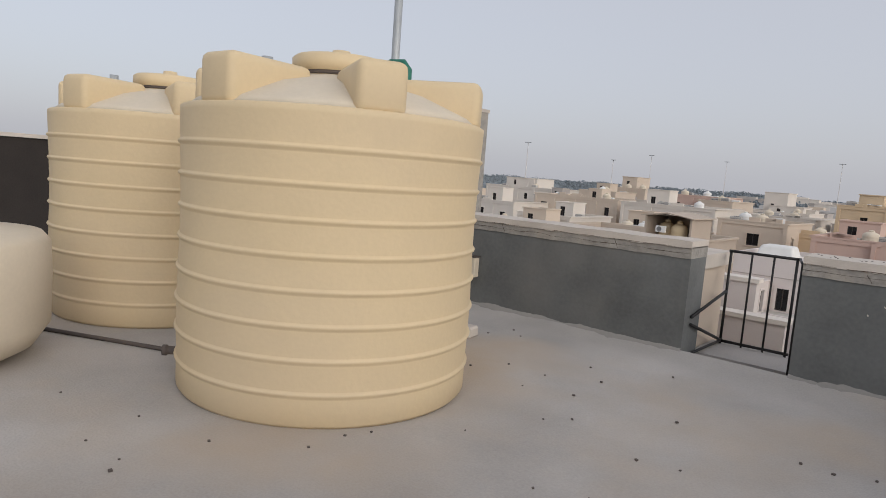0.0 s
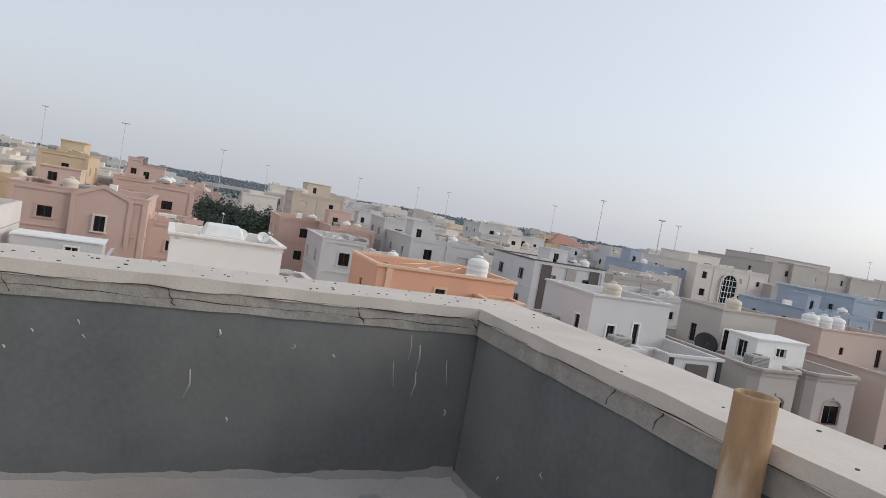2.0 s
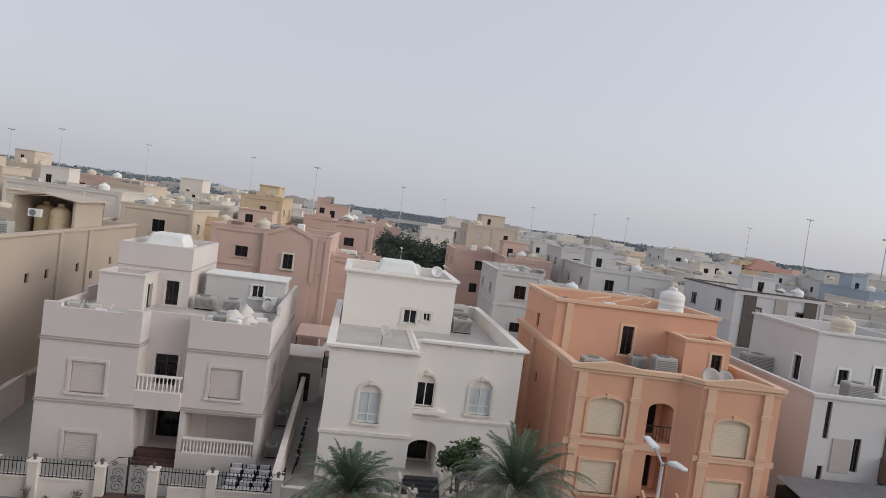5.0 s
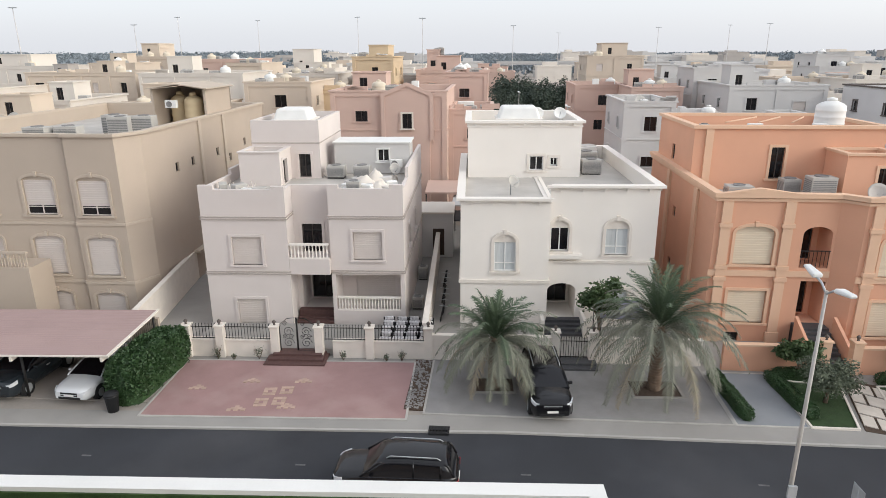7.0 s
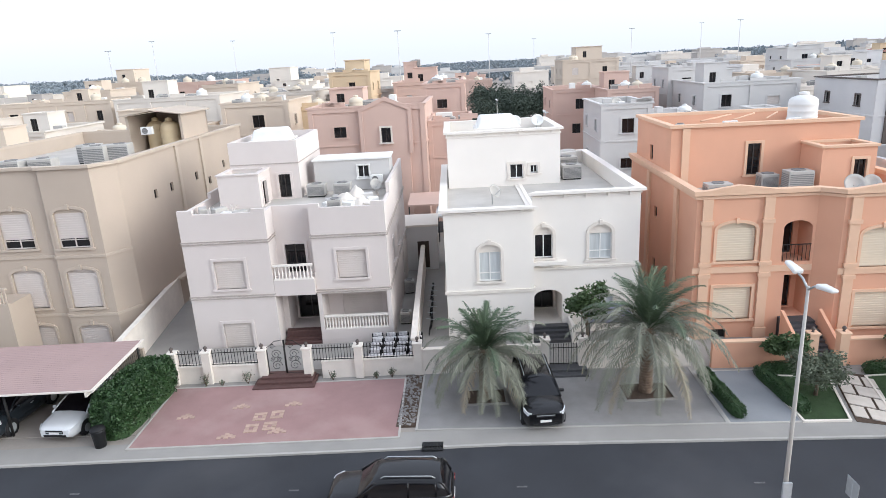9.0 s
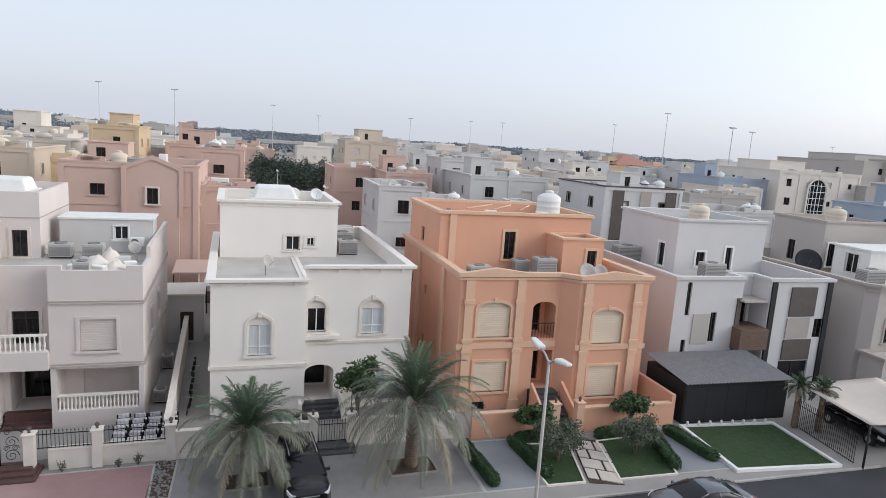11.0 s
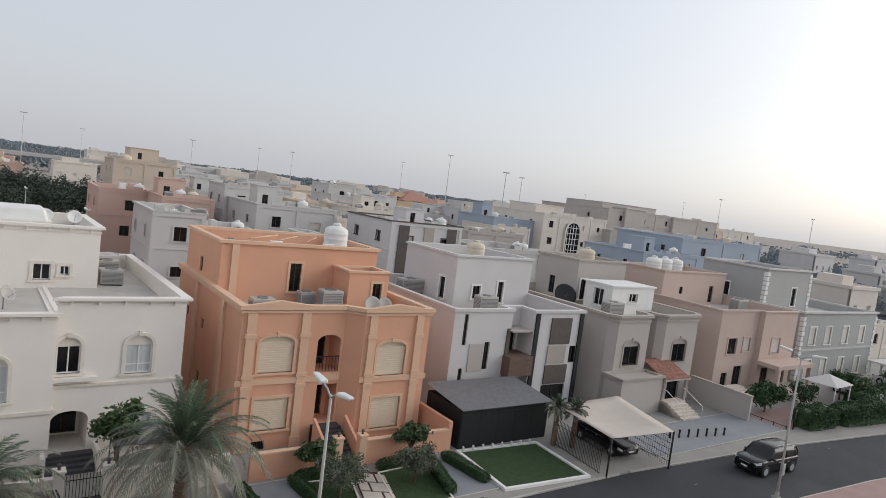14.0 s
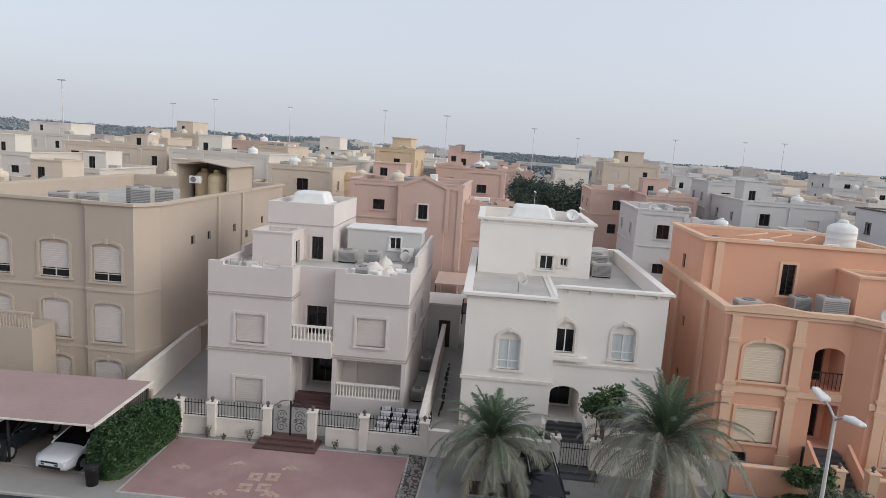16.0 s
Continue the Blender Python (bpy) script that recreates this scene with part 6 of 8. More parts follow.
# ---- plants ----
def palm(m, h, n, length, seed, label, spread=1.0):
    """A date palm: ringed trunk, upright young plume, arching fronds that droop with age, dry skirt."""
    rnd = random.Random(seed)
    t = thing("date_palm", label, "palm tree", m, "palms")
    bm = B()
    prof = []
    fat = 1.0 if length > 2 else 0.6
    steps = int(h / 0.14)
    for k in range(steps):
        z = h * k / steps
        r = (0.27 - 0.04 * k / steps) * fat
        prof += [(r, z), (r + 0.065 * fat, z + 0.1), (r + 0.01, z + 0.125)]
    prof += [(0.32 * fat, h), (0.2 * fat, h + 0.25)]
    lathe(bm, prof, 16)
    for v in bm.verts:
        v.co += Vector((1, 1, 0)) * 0.06 * fat * noise.noise(v.co * 6)
    part("trunk", bm, M_TRUNK, t)
    young, grown, dry = B(), B(), B()
    for k in range(n):
        old = k / n
        a = k * 2.39996 + rnd.uniform(-0.25, 0.25)
        elev = math.radians(86 - 80 * old ** 0.72 + rnd.uniform(-8, 8))
        ln = length * rnd.uniform(0.85, 1.12) * (0.72 + 0.4 * min(1, old * 2.2))
        bm = dry if old > 0.93 else young if old < 0.3 + rnd.uniform(-0.08, 0.08) else grown
        p = Vector((0, 0, h + 0.15 - 0.3 * old))
        d = Vector((math.cos(a) * math.cos(elev), math.sin(a) * math.cos(elev), math.sin(elev)))
        seg = 20
        side0 = Vector((-math.sin(a), math.cos(a), 0))
        sway = rnd.uniform(-0.02, 0.02)
        prev = None
        for j in range(seg + 1):
            f = j / seg
            q = p.copy()
            w = 0.026 * (1 - f) + 0.005
            up = side0.cross(d).normalized()
            cur = [bm.verts.new(q + side0 * w), bm.verts.new(q - side0 * w), bm.verts.new(q + up * w)]
            if prev:
                for i in range(3):
                    bm.faces.new((prev[i], cur[i], cur[(i + 1) % 3], prev[(i + 1) % 3]))
            prev = cur
            if f > 0.1:
                ll = (0.46 * math.sin(math.pi * min(1, 0.22 + f * 0.72)) + 0.1) * min(1.0, length / 2.4)
                for sg in (-1, 1):
                    for e in range(3):
                        o = q + d * (ln / seg) * (e / 3)
                        tip = o + (side0 * sg * rnd.uniform(0.5, 0.8) + d * rnd.uniform(0.5, 0.85) + up * rnd.uniform(-0.1, 0.3) - Vector((0, 0, (0.1 + 0.45 * old) * rnd.random()))) * ll
                        bw = d * 0.021
                        mid = (o + tip) / 2 + up * 0.03
                        bm.faces.new([bm.verts.new(x) for x in (o - bw, mid - bw * 0.9, tip, mid + bw * 0.9, o + bw)])
            p = p + d * (ln / seg)
            bend = (0.03 + 0.06 * f + 0.085 * old * (0.5 + f)) * spread * rnd.uniform(0.8, 1.2)
            d = (d + Vector((0, 0, -bend)) + side0 * sway).normalized()
    part("young_fronds", young, M_FROND, t)
    part("fronds", grown, M_OLDFROND, t, "grey-green drooping older fronds")
    part("dry_fronds", dry, M_DRYFROND, t)
    return t


def leaves(bm, rnd, center, size, count, leaf=0.09, shell=0.55):
    """Small folded leaves scattered through an uneven crown."""
    for k in range(count):
        v = Vector((rnd.gauss(0, 1), rnd.gauss(0, 1), rnd.gauss(0, 1))).normalized()
        v *= shell + (1 - shell) * rnd.random()
        v *= 0.72 + 0.5 * noise.noise(v * 2.2 + Vector(center))
        p = Vector(center) + Vector((v.x * size[0], v.y * size[1], v.z * size[2]))
        a = Vector((rnd.gauss(0, 1), rnd.gauss(0, 1), rnd.gauss(0, 0.6))).normalized()
        b = a.cross(Vector((rnd.gauss(0, 1), rnd.gauss(0, 1), rnd.gauss(0, 1)))).normalized()
        s = leaf * rnd.uniform(0.7, 1.4)
        bm.faces.new([bm.verts.new(x) for x in (p - a * s, p + b * s * 0.42, p + a * s, p - b * s * 0.42)])


def small_tree(m, h, size, count, material, seed, label, leaf=0.1, name="garden_tree"):
    rnd = random.Random(seed)
    t = thing(name, label, "tree", m, "garden trees")
    bm = B()
    tube(bm, [(0, 0, 0), (0.05, 0.02, h * 0.4), (0.0, 0.05, h * 0.7)], [0.1, 0.08, 0.06], 8)
    tops = []
    for k in range(6):
        a = k * 1.05 + rnd.random()
        e = Vector((math.cos(a) * size[0] * 0.6, math.sin(a) * size[1] * 0.6, h + rnd.uniform(-0.3, 0.5) * size[2]))
        tube(bm, [(0.02, 0.03, h * rnd.uniform(0.35, 0.6)), e * 0.6 + Vector((0, 0, h * 0.3)), e], [0.05, 0.035, 0.015], 6)
        tops.append(e)
    part("trunk", bm, M_TRUNK, t)
    bm = B()
    for e in tops:
        leaves(bm, rnd, e, (size[0] * 0.55, size[1] * 0.55, size[2] * 0.6), count // 8, leaf, 0.3)
    leaves(bm, rnd, (0, 0, h), size, count // 4, leaf, 0.5)
    part("crown", bm, material, t)
    return t


def hedge(m, pts, w, h, material, seed, label, dens=420, leaf=0.07):
    """A clipped hedge: leaves over a rounded, uneven body that follows a line."""
    rnd = random.Random(seed)
    t = thing("hedge", label, "hedge", m)
    core, bm = B(), B()
    for (x0, y0), (x1, y1) in zip(pts, pts[1:]):
        ln = math.hypot(x1 - x0, y1 - y0)
        d = Vector(((x1 - x0) / ln, (y1 - y0) / ln, 0))
        n = Vector((-d.y, d.x, 0))

        def skin(f, a, k=1.0):
            c, s = math.cos(a), math.sin(a)
            px = math.copysign(abs(c) ** 0.45, c) * w * 0.5
            pz = abs(s) ** 0.45 * h
            end = min(1.0, (min(f, 1 - f) * ln / (w * 0.3)) ** 0.5) if 0 < f < 1 else 0.0
            bump = 1 + 0.14 * noise.noise((f * ln * 1.3, math.cos(a) * 1.5, math.sin(a) * 1.5 + seed)) + 0.06 * noise.noise((f * ln * 5, c * 4, s * 4))
            q = bump * k * (0.72 + 0.28 * end)
            return Vector((x0, y0, 0)) + d * (f * ln) + n * (px * q) + Vector((0, 0, pz * q))

        rows = [[core.verts.new(skin(i / 14, math.pi * j / 12, 0.86 if 0 < i < 14 else 0.4)) for j in range(13)] for i in range(15)]
        for a, b in zip(rows, rows[1:]):
            for j in range(12):
                core.faces.new((a[j], a[j + 1], b[j + 1], b[j]))
        core.faces.new(rows[0])
        core.faces.new(rows[-1])
        for k in range(int(dens * ln * (w + 2 * h))):
            if k % 7 == 0:
                p = skin(rnd.choice((0.0, 1.0)), math.pi * rnd.random(), 1.2 * rnd.random() ** 0.5)
                p += d * rnd.uniform(-0.08, 0.08)
            else:
                p = skin(rnd.random(), math.pi * rnd.random(), rnd.uniform(0.86, 1.05))
            a = Vector((rnd.gauss(0, 1), rnd.gauss(0, 1), rnd.gauss(0, 0.7))).normalized()
            b = a.cross(Vector((rnd.gauss(0, 1), rnd.gauss(0, 1), rnd.gauss(0, 1)))).normalized()
            s = leaf * rnd.uniform(0.7, 1.4)
            bm.faces.new([bm.verts.new(x) for x in (p - a * s, p + b * s * 0.45, p + a * s, p - b * s * 0.45)])
    bmesh.ops.recalc_face_normals(core, faces=core.faces[:])
    part("inner_growth", core, material, t)
    part("leaf_mass", bm, material, t)
    return t


def bed(m, x0, y0, x1, y1):
    t = thing("planting_bed", "square soil bed with a concrete border", "planting bed", m)
    bm = B()
    box(bm, x0, y0, -0.1, x1, y1, 0.05)
    part("soil", bm, M_SOIL, t)
    bm = B()
    ring(bm, rect(x0, y0, x1, y1), 0.0, 0.12, -0.1, 0.09)
    part("border", bm, M_APRON, t)


palm(pose(1.35, 27.6, 0), 2.4, 66, 3.15, 3, "grey-green date palm with drooping fronds and short trunk")
bed(pose(1.35, 27.6, 0), -0.9, -0.6, 0.9, 0.7)
palm(pose(9.0, 27.5, 0), 3.1, 80, 3.8, 4, "tall grey-green date palm shedding long fronds over paving")
bed(pose(9.0, 27.4, 0), -1.1, -0.7, 1.1, 0.8)
small_tree(pose(7.2, 32.2, 0), 2.9, (1.25, 1.2, 1.2), 3200, M_LEAF, 8, "bright green leafy citrus tree in a garden", 0.12)
small_tree(pose(16.4, 28.9, 0), 1.55, (1.25, 0.8, 0.7), 2600, M_LEAF, 9, "small green tree against the orange wall", 0.11)
small_tree(pose(22.3, 28.6, 0), 1.75, (1.25, 0.8, 0.65), 2600, M_LEAF, 10, "small green tree against the orange wall", 0.11)
small_tree(pose(16.5, 26.4, 0), 1.35, (1.5, 1.3, 1.05), 5200, M_OLIVE, 12, "grey-green olive bush in a garden bed", 0.075, "olive_bush")
small_tree(pose(21.1, 26.3, 0), 1.35, (1.4, 1.2, 1.05), 5200, M_OLIVE, 13, "grey-green olive bush in a garden bed", 0.075, "olive_bush")
hedge(pose(0, 0, 0), [(-15.9, 25.4), (-15.35, 30.3)], 1.7, 2.15, M_HEDGE, 21, "dense clipped green hedge beside the carport", 420, 0.08)
hedge(pose(0, 0, 0), [(12.35, 24.8), (12.2, 28.8)], 0.6, 0.55, M_HEDGE, 22, "low clipped hedge along a path", 500, 0.045)
for a, b, c in (((15.2, 24.9), (15.0, 28.7), 31), ((24.9, 24.6), (24.6, 28.2), 32), ((15.3, 28.8), (18.3, 28.6), 33), ((20.0, 28.3), (23.2, 28.3), 34), ((22.15, 24.3), (23.35, 28.0), 35)):
    hedge(pose(0, 0, 0), [a, b], 0.7, 0.55, M_HEDGE, c, "low dark green hedge round a lawn bed", 500, 0.045)
def prism(bm, pts, z0, z1):
    """An upright block over a closed plan, counter-clockwise."""
    lo, hi = [bm.verts.new((*p, z0)) for p in pts], [bm.verts.new((*p, z1)) for p in pts]
    bm.faces.new(lo[::-1])
    bm.faces.new(hi)
    for k in range(len(pts)):
        j = (k + 1) % len(pts)
        bm.faces.new((lo[k], lo[j], hi[j], hi[k]))


for plan in ([(14.9, 24.35), (16.75, 24.25), (17.95, 27.95), (15.1, 28.4)], [(18.75, 24.1), (21.9, 23.95), (23.2, 28.0), (19.8, 27.85)]):
    t = thing("lawn", "small dark green lawn bed with pale stone edging", "lawn", kind="structure")
    bm = B()
    prism(bm, plan, -0.1, 0.05)
    part("grass_top", bm, M_LAWN, t)
    bm = B()
    ring(bm, plan, 0.0, 0.1, -0.1, 0.09)
    part("edging", bm, M_STONE, t)
# crazy-paved path with dark joints
path = thing("stone_path", "pale stone slab path with dark joints", "path", STREET @ pose(16.98, 1.15, 0.005, 0, 0, -16), kind="structure")
bm = B()
box(bm, 0, 0, -0.1, 1.7, 4.65, 0.02)
part("joint_bed", bm, M_SOIL, path)
rnd = random.Random(44)
for k in range(4):
    bm = B()
    y = 0.04 + 1.06 * k
    s = 0.25 * (1 if k % 2 else -1)
    for xa, xb in ((0.04, 0.85 + s - 0.06), (0.85 + s + 0.06, 1.66)):
        bm = B()
        v = [bm.verts.new(p) for z in (0.0, 0.06) for p in ((xa, y + 0.24 * (1.7 - xa), z), (xb, y + 0.24 * (1.7 - xb), z), (xb, y + 0.24 * (1.7 - xb) + 0.94, z), (xa, y + 0.24 * (1.7 - xa) + 0.94, z))]
        for f in ((3, 2, 1, 0), (4, 5, 6, 7), (0, 1, 5, 4), (1, 2, 6, 5), (2, 3, 7, 6), (3, 0, 4, 7)):
            bm.faces.new([v[i] for i in f])
        part("stone_slab", bm, M_COPING, path)
# soil strip beside the red forecourt
slab("soil_strip", "narrow strip of stones and dry soil", "planting bed", -2.95, 1.5, -2.05, 6.4, -0.1, 0.04, M_SOIL)
bm = B()
rnd = random.Random(3)
for k in range(420):
    s = rnd.uniform(0.015, 0.05)
    box(bm, -s, -s, 0, s, s * 0.7, s, pose(rnd.uniform(-2.9, -2.1), rnd.uniform(1.6, 6.3), 0.03, 0, 0, rnd.uniform(0, 90)))
ob = part("gravel", bm, M_GREYPAVE)
ob.matrix_world = STREET
tagged(ob, "loose grey stones in a soil strip", "gravel", kind="stuff")
for x, y, s in ((-13.2, 30.2, 0.5), (-12.3, 30.1, 0.3), (-11.0, 30.25, 0.55), (-6.5, 30.2, 0.4), (-4.2, 30.1, 0.35), (-3.4, 30.2, 0.45)):
    rnd = random.Random(int(x * 10))
    t = thing("dry_shrub", "thin dry shrub at a wall foot", "shrub", pose(x, y, 0), "dry shrubs")
    bm = B()
    for k in range(9):
        a = rnd.uniform(0, 6.3)
        tube(bm, [(0, 0, 0), (math.cos(a) * s * 0.5, math.sin(a) * s * 0.4, s * rnd.uniform(0.8, 1.6))], [0.012, 0.005], 4)
    part("stems", bm, M_TRUNK, t)
    bm = B()
    leaves(bm, rnd, (0, 0, s * 0.8), (s * 0.7, s * 0.5, s * 0.8), 90, 0.05, 0.2)
    part("leaves", bm, M_OLIVE, t)


# ---- cars ----
def along(line, x):
    """The height of a line of (x, z) points at x, eased between them."""
    for (xa, za), (xb, zb) in zip(line, line[1:]):
        if x <= xb:
            f = max(0.0, (x - xa) / (xb - xa))
            return za + (zb - za) * f
    return line[-1][1]


def skin(bm, rows, smooth=True):
    for r, q in zip(rows, rows[1:]):
        for k in range(len(r) - 1):
            bm.faces.new((r[k], q[k], q[k + 1], r[k + 1])).smooth = smooth


def car(name, label, m, body_m, L=4.8, W=1.9, H=1.75, suv=True):
    """A car lofted from cross sections: rounded body, glasshouse, roof, wheels, lights. Its nose is at x = 0."""
    t = thing(name, label, "car", m, "parked cars")
    s = L / 4.8
    if suv:
        belt = [(0, 0.86), (0.12, 0.98), (0.5, 1.04), (1.3, 1.1), (4.5, 1.14), (4.72, 1.1), (4.8, 0.98)]
        roof = [(1.12, 1.08), (1.45, 1.36), (1.8, H - 0.1), (2.1, H - 0.02), (2.9, H), (4.2, H - 0.04), (4.42, H - 0.12), (4.66, 1.12)]
        flat = (1.95, 4.3)
    else:
        belt = [(0, 0.66), (0.15, 0.76), (0.6, 0.84), (1.35, 0.94), (3.9, 0.99), (4.45, 0.99), (4.7, 0.95), (4.8, 0.84)]
        roof = [(1.15, 0.92), (1.6, 1.18), (2.0, H - 0.08), (2.3, H - 0.01), (2.75, H), (3.3, H - 0.05), (3.75, 1.2), (4.25, 0.98)]
        flat = (2.15, 3.35)

    def half(x):
        """Half the width in plan: rounded nose and tail."""
        e = min(x, 4.8 - x)
        return W / 2 * (1 - 0.26 * max(0.0, 1 - e / 0.62) ** 2.2)

    xs = [0, 0.03, 0.08, 0.16, 0.3, 0.5, 0.75, 1.0, 1.25, 1.6, 2.0, 2.5, 3.0, 3.5, 3.9, 4.2, 4.4, 4.55, 4.66, 4.74, 4.78, 4.8]
    bm = B()
    rows = []
    for x in xs:
        w, z = half(x), along(belt, x)
        end = max(0.0, 1 - min(x, 4.8 - x) / 0.16) * 0.1
        side = [(0.9, 0.26 + end), (0.985, 0.38), (1.0, 0.55), (0.995, 0.72), (0.975, z - 0.12), (0.94, z - 0.03), (0.86, z + 0.015), (0.55, z + 0.045 - end * 0.2), (0.0, z + 0.06 - end * 0.2)]
        sec = [(-w * a, q) for a, q in side] + [(w * a, q) for a, q in side[-2::-1]]
        rows.append([bm.verts.new((x * s, y, q)) for y, q in sec])
    skin(bm, rows)
    bm.faces.new(rows[0])
    bm.faces.new(rows[-1])
    for r, q in zip(rows, rows[1:]):
        bm.faces.new((r[0], q[0], q[-1], r[-1]))
    bmesh.ops.recalc_face_normals(bm, faces=bm.faces[:])
    part("body", bm, body_m, t)

    def top_section(x, grow=0.0):
        z, zb = along(roof, x), along(belt, x)
        w = half(x) * 0.93
        k = max(0.0, (z - zb) / (H - 1.0))
        edge = w - 0.2 * k
        return [(-w - grow, zb - 0.02), (-w + 0.08 * k - grow, zb + 0.5 * (z - zb)), (-edge - grow, z - 0.09 * k), (-edge + 0.12, z - 0.015 + grow), (-edge * 0.45, z + 0.012 + grow), (0, z + 0.02 + grow),
                (edge * 0.45, z + 0.012 + grow), (edge - 0.12, z - 0.015 + grow), (edge + grow, z - 0.09 * k), (w - 0.08 * k + grow, zb + 0.5 * (z - zb)), (w + grow, zb - 0.02)]

    x0, x1 = roof[0][0], roof[-1][0]
    bm = B()
    rows = [[bm.verts.new((x * s, y, z)) for y, z in top_section(x)] for x in [x0 + (x1 - x0) * i / 22 for i in range(23)]]
    skin(bm, rows)
    bmesh.ops.recalc_face_normals(bm, faces=bm.faces[:])
    part("glasshouse", bm, M_SMOKE, t)
    bm = B()
    rows = [[bm.verts.new((x * s, y, z)) for y, z in top_section(x, 0.012)[2:9]] for x in [flat[0] + (flat[1] - flat[0]) * i / 10 for i in range(11)]]
    skin(bm, rows)
    bmesh.ops.recalc_face_normals(bm, faces=bm.faces[:])
    part("roof", bm, body_m, t)
    # pillars follow the glasshouse: windscreen, doors, rear
    mid = (flat[0] + flat[1]) / 2
    lines = [[x0 + (flat[0] - x0) * i / 5 for i in range(6)], [x1 - (x1 - flat[1]) * i / 5 for i in range(6)]]
    for sg in (0, 1):
        for ln in lines:
            bm = B()
            tube(bm, [(x * s, *top_section(x, 0.004)[8 if sg else 2]) for x in ln], 0.042, 6)
            part("pillar", bm, body_m, t)
        for x in (mid, flat[1] - 0.15) if suv else (mid,):
            bm = B()
            tube(bm, [(x * s, *p) for p in (top_section(x)[8:] if sg else top_section(x)[:3])], 0.035, 6)
            part("pillar", bm, M_BLACK if body_m is M_CARWHITE else body_m, t)
    if suv:
        for sg in (-1, 1):
            bm = B()
            y = sg * (W / 2 * 0.93 - 0.27)
            tube(bm, [((flat[0] + 0.15) * s, y, H - 0.04), ((flat[0] + 0.3) * s, y, H + 0.05), ((flat[1] - 0.3) * s, y, H + 0.03), ((flat[1] - 0.15) * s, y, H - 0.06)], 0.02, 6)
            part("roof_rail", bm, M_GALV, t)
    r = 0.37 if suv else 0.32
    for x in (0.9 * s, 3.82 * s):
        for sg in (-1, 1):
            bm = B()
            lathe(bm, [(r + 0.06, -0.1), (r + 0.06, 0.1)], 24, pose(x, sg * (W / 2 - 0.09), r + 0.02, 90, 0, 0))
            part("wheel_arch", bm, M_BLACK, t)
            bm = B()
            mm = pose(x, sg * (W / 2 - 0.1), r, 90, 0, 0)
            lathe(bm, [(r * 0.6, -0.13), (r * 0.93, -0.13), (r, -0.09), (r, 0.09), (r * 0.93, 0.13), (r * 0.6, 0.13)], 24, mm)
            wheel = part("tyre", bm, M_BLACK, t)
            bm = B()
            lathe(bm, [(r * 0.64, -0.137), (r * 0.55, -0.12), (0.05, -0.128), (0.05, 0.128), (r * 0.55, 0.12), (r * 0.64, 0.137)], 14, mm)
            part("rim", bm, M_GALV, wheel)
    zl = along(belt, 0.12)
    for sg in (-1, 1):
        bm = B()
        for i in range(7):
            x = 0.03 + 0.065 * i
            w = half(x)
            for z in (zl - 0.2 + 0.012 * i, zl - 0.05 + 0.016 * i):
                bm.verts.new((x * s - 0.012, sg * (w * 0.985 + 0.006 - (0.1 if i == 0 else 0)), z))
        bm.verts.ensure_lookup_table()
        for i in range(6):
            v = bm.verts
            bm.faces.new((v[2 * i], v[2 * i + 2], v[2 * i + 3], v[2 * i + 1]))
        ex = bmesh.ops.extrude_face_region(bm, geom=bm.faces[:])
        bmesh.ops.translate(bm, verts=[g for g in ex["geom"] if isinstance(g, bmesh.types.BMVert)], vec=(0.03, -sg * 0.04, 0))
        bmesh.ops.recalc_face_normals(bm, faces=bm.faces[:])
        part("headlight", bm, M_HEADLIGHT, t)
        bm = B()
        box(bm, 4.7 * s, sg * 0.64 - 0.13, 0.78, 4.815 * s, sg * 0.64 + 0.13, 0.94)
        part("tail_light", bevel(bm, 0.02, 1), M_REDLIGHT, t)
        bm = B()
        xm = x0 + 0.35
        box(bm, xm * s, sg * (W / 2 + 0.06) - 0.1, along(belt, xm) - 0.02, (xm + 0.12) * s, sg * (W / 2 + 0.06) + 0.1, along(belt, xm) + 0.12)
        part("wing_mirror", bevel(bm, 0.03, 2), body_m, t)
        for xx in (2.3, 3.25):
            bm = B()
            box(bm, xx * s, sg * (W / 2 - 0.004) - 0.014, 0.84, (xx + 0.2) * s, sg * (W / 2 - 0.004) + 0.014, 0.875)
            part("door_handle", bm, M_GALV, t)
    for nm, a, mt in (("grille", (-0.015, -0.42, zl - 0.24, 0.06, 0.42, zl - 0.06), M_BLACK), ("grille_bar", (-0.025, -0.4, zl - 0.17, 0.0, 0.4, zl - 0.135), M_GALV), ("lower_intake", (-0.012, -0.55, 0.34, 0.06, 0.55, 0.46), M_BLACK),
                      ("number_plate", (4.78 * s, -0.26, 0.6, 4.812 * s, 0.26, 0.71), M_WHITE), ("number_plate", (-0.03, -0.24, 0.5, 0.0, 0.24, 0.6), M_WHITE)):
        bm = B()
        box(bm, *a)
        part(nm, bm, mt, t)
    return t


car("parked_suv", "black sport utility car parked nose to the street", pose(3.75, 24.45, 0, 0, 0, 92), M_CARBLACK, 4.8, 1.9, 1.72)
car("parked_sedan", "white saloon car parked under the carport", pose(-18.3, 25.35, 0, 0, 0, 84), M_CARWHITE, 4.8, 1.85, 1.45, False)
car("parked_suv", "dark car parked in the shadow of the carport", pose(-21.9, 25.5, 0, 0, 0, 86), M_CARDARK, 4.8, 1.9, 1.6)
car("parked_sedan", "black saloon car under a shade sail", pose(36.6, 23.4, 0, 0, 0, 84), M_CARBLACK, 4.8, 1.85, 1.45, False)
car("street_suv", "black sport utility car on the asphalt street", pose(-4.9, 20.15, -0.08, 0, 0, ROADYAW), M_CARBLACK, 4.6, 1.85, 1.75)
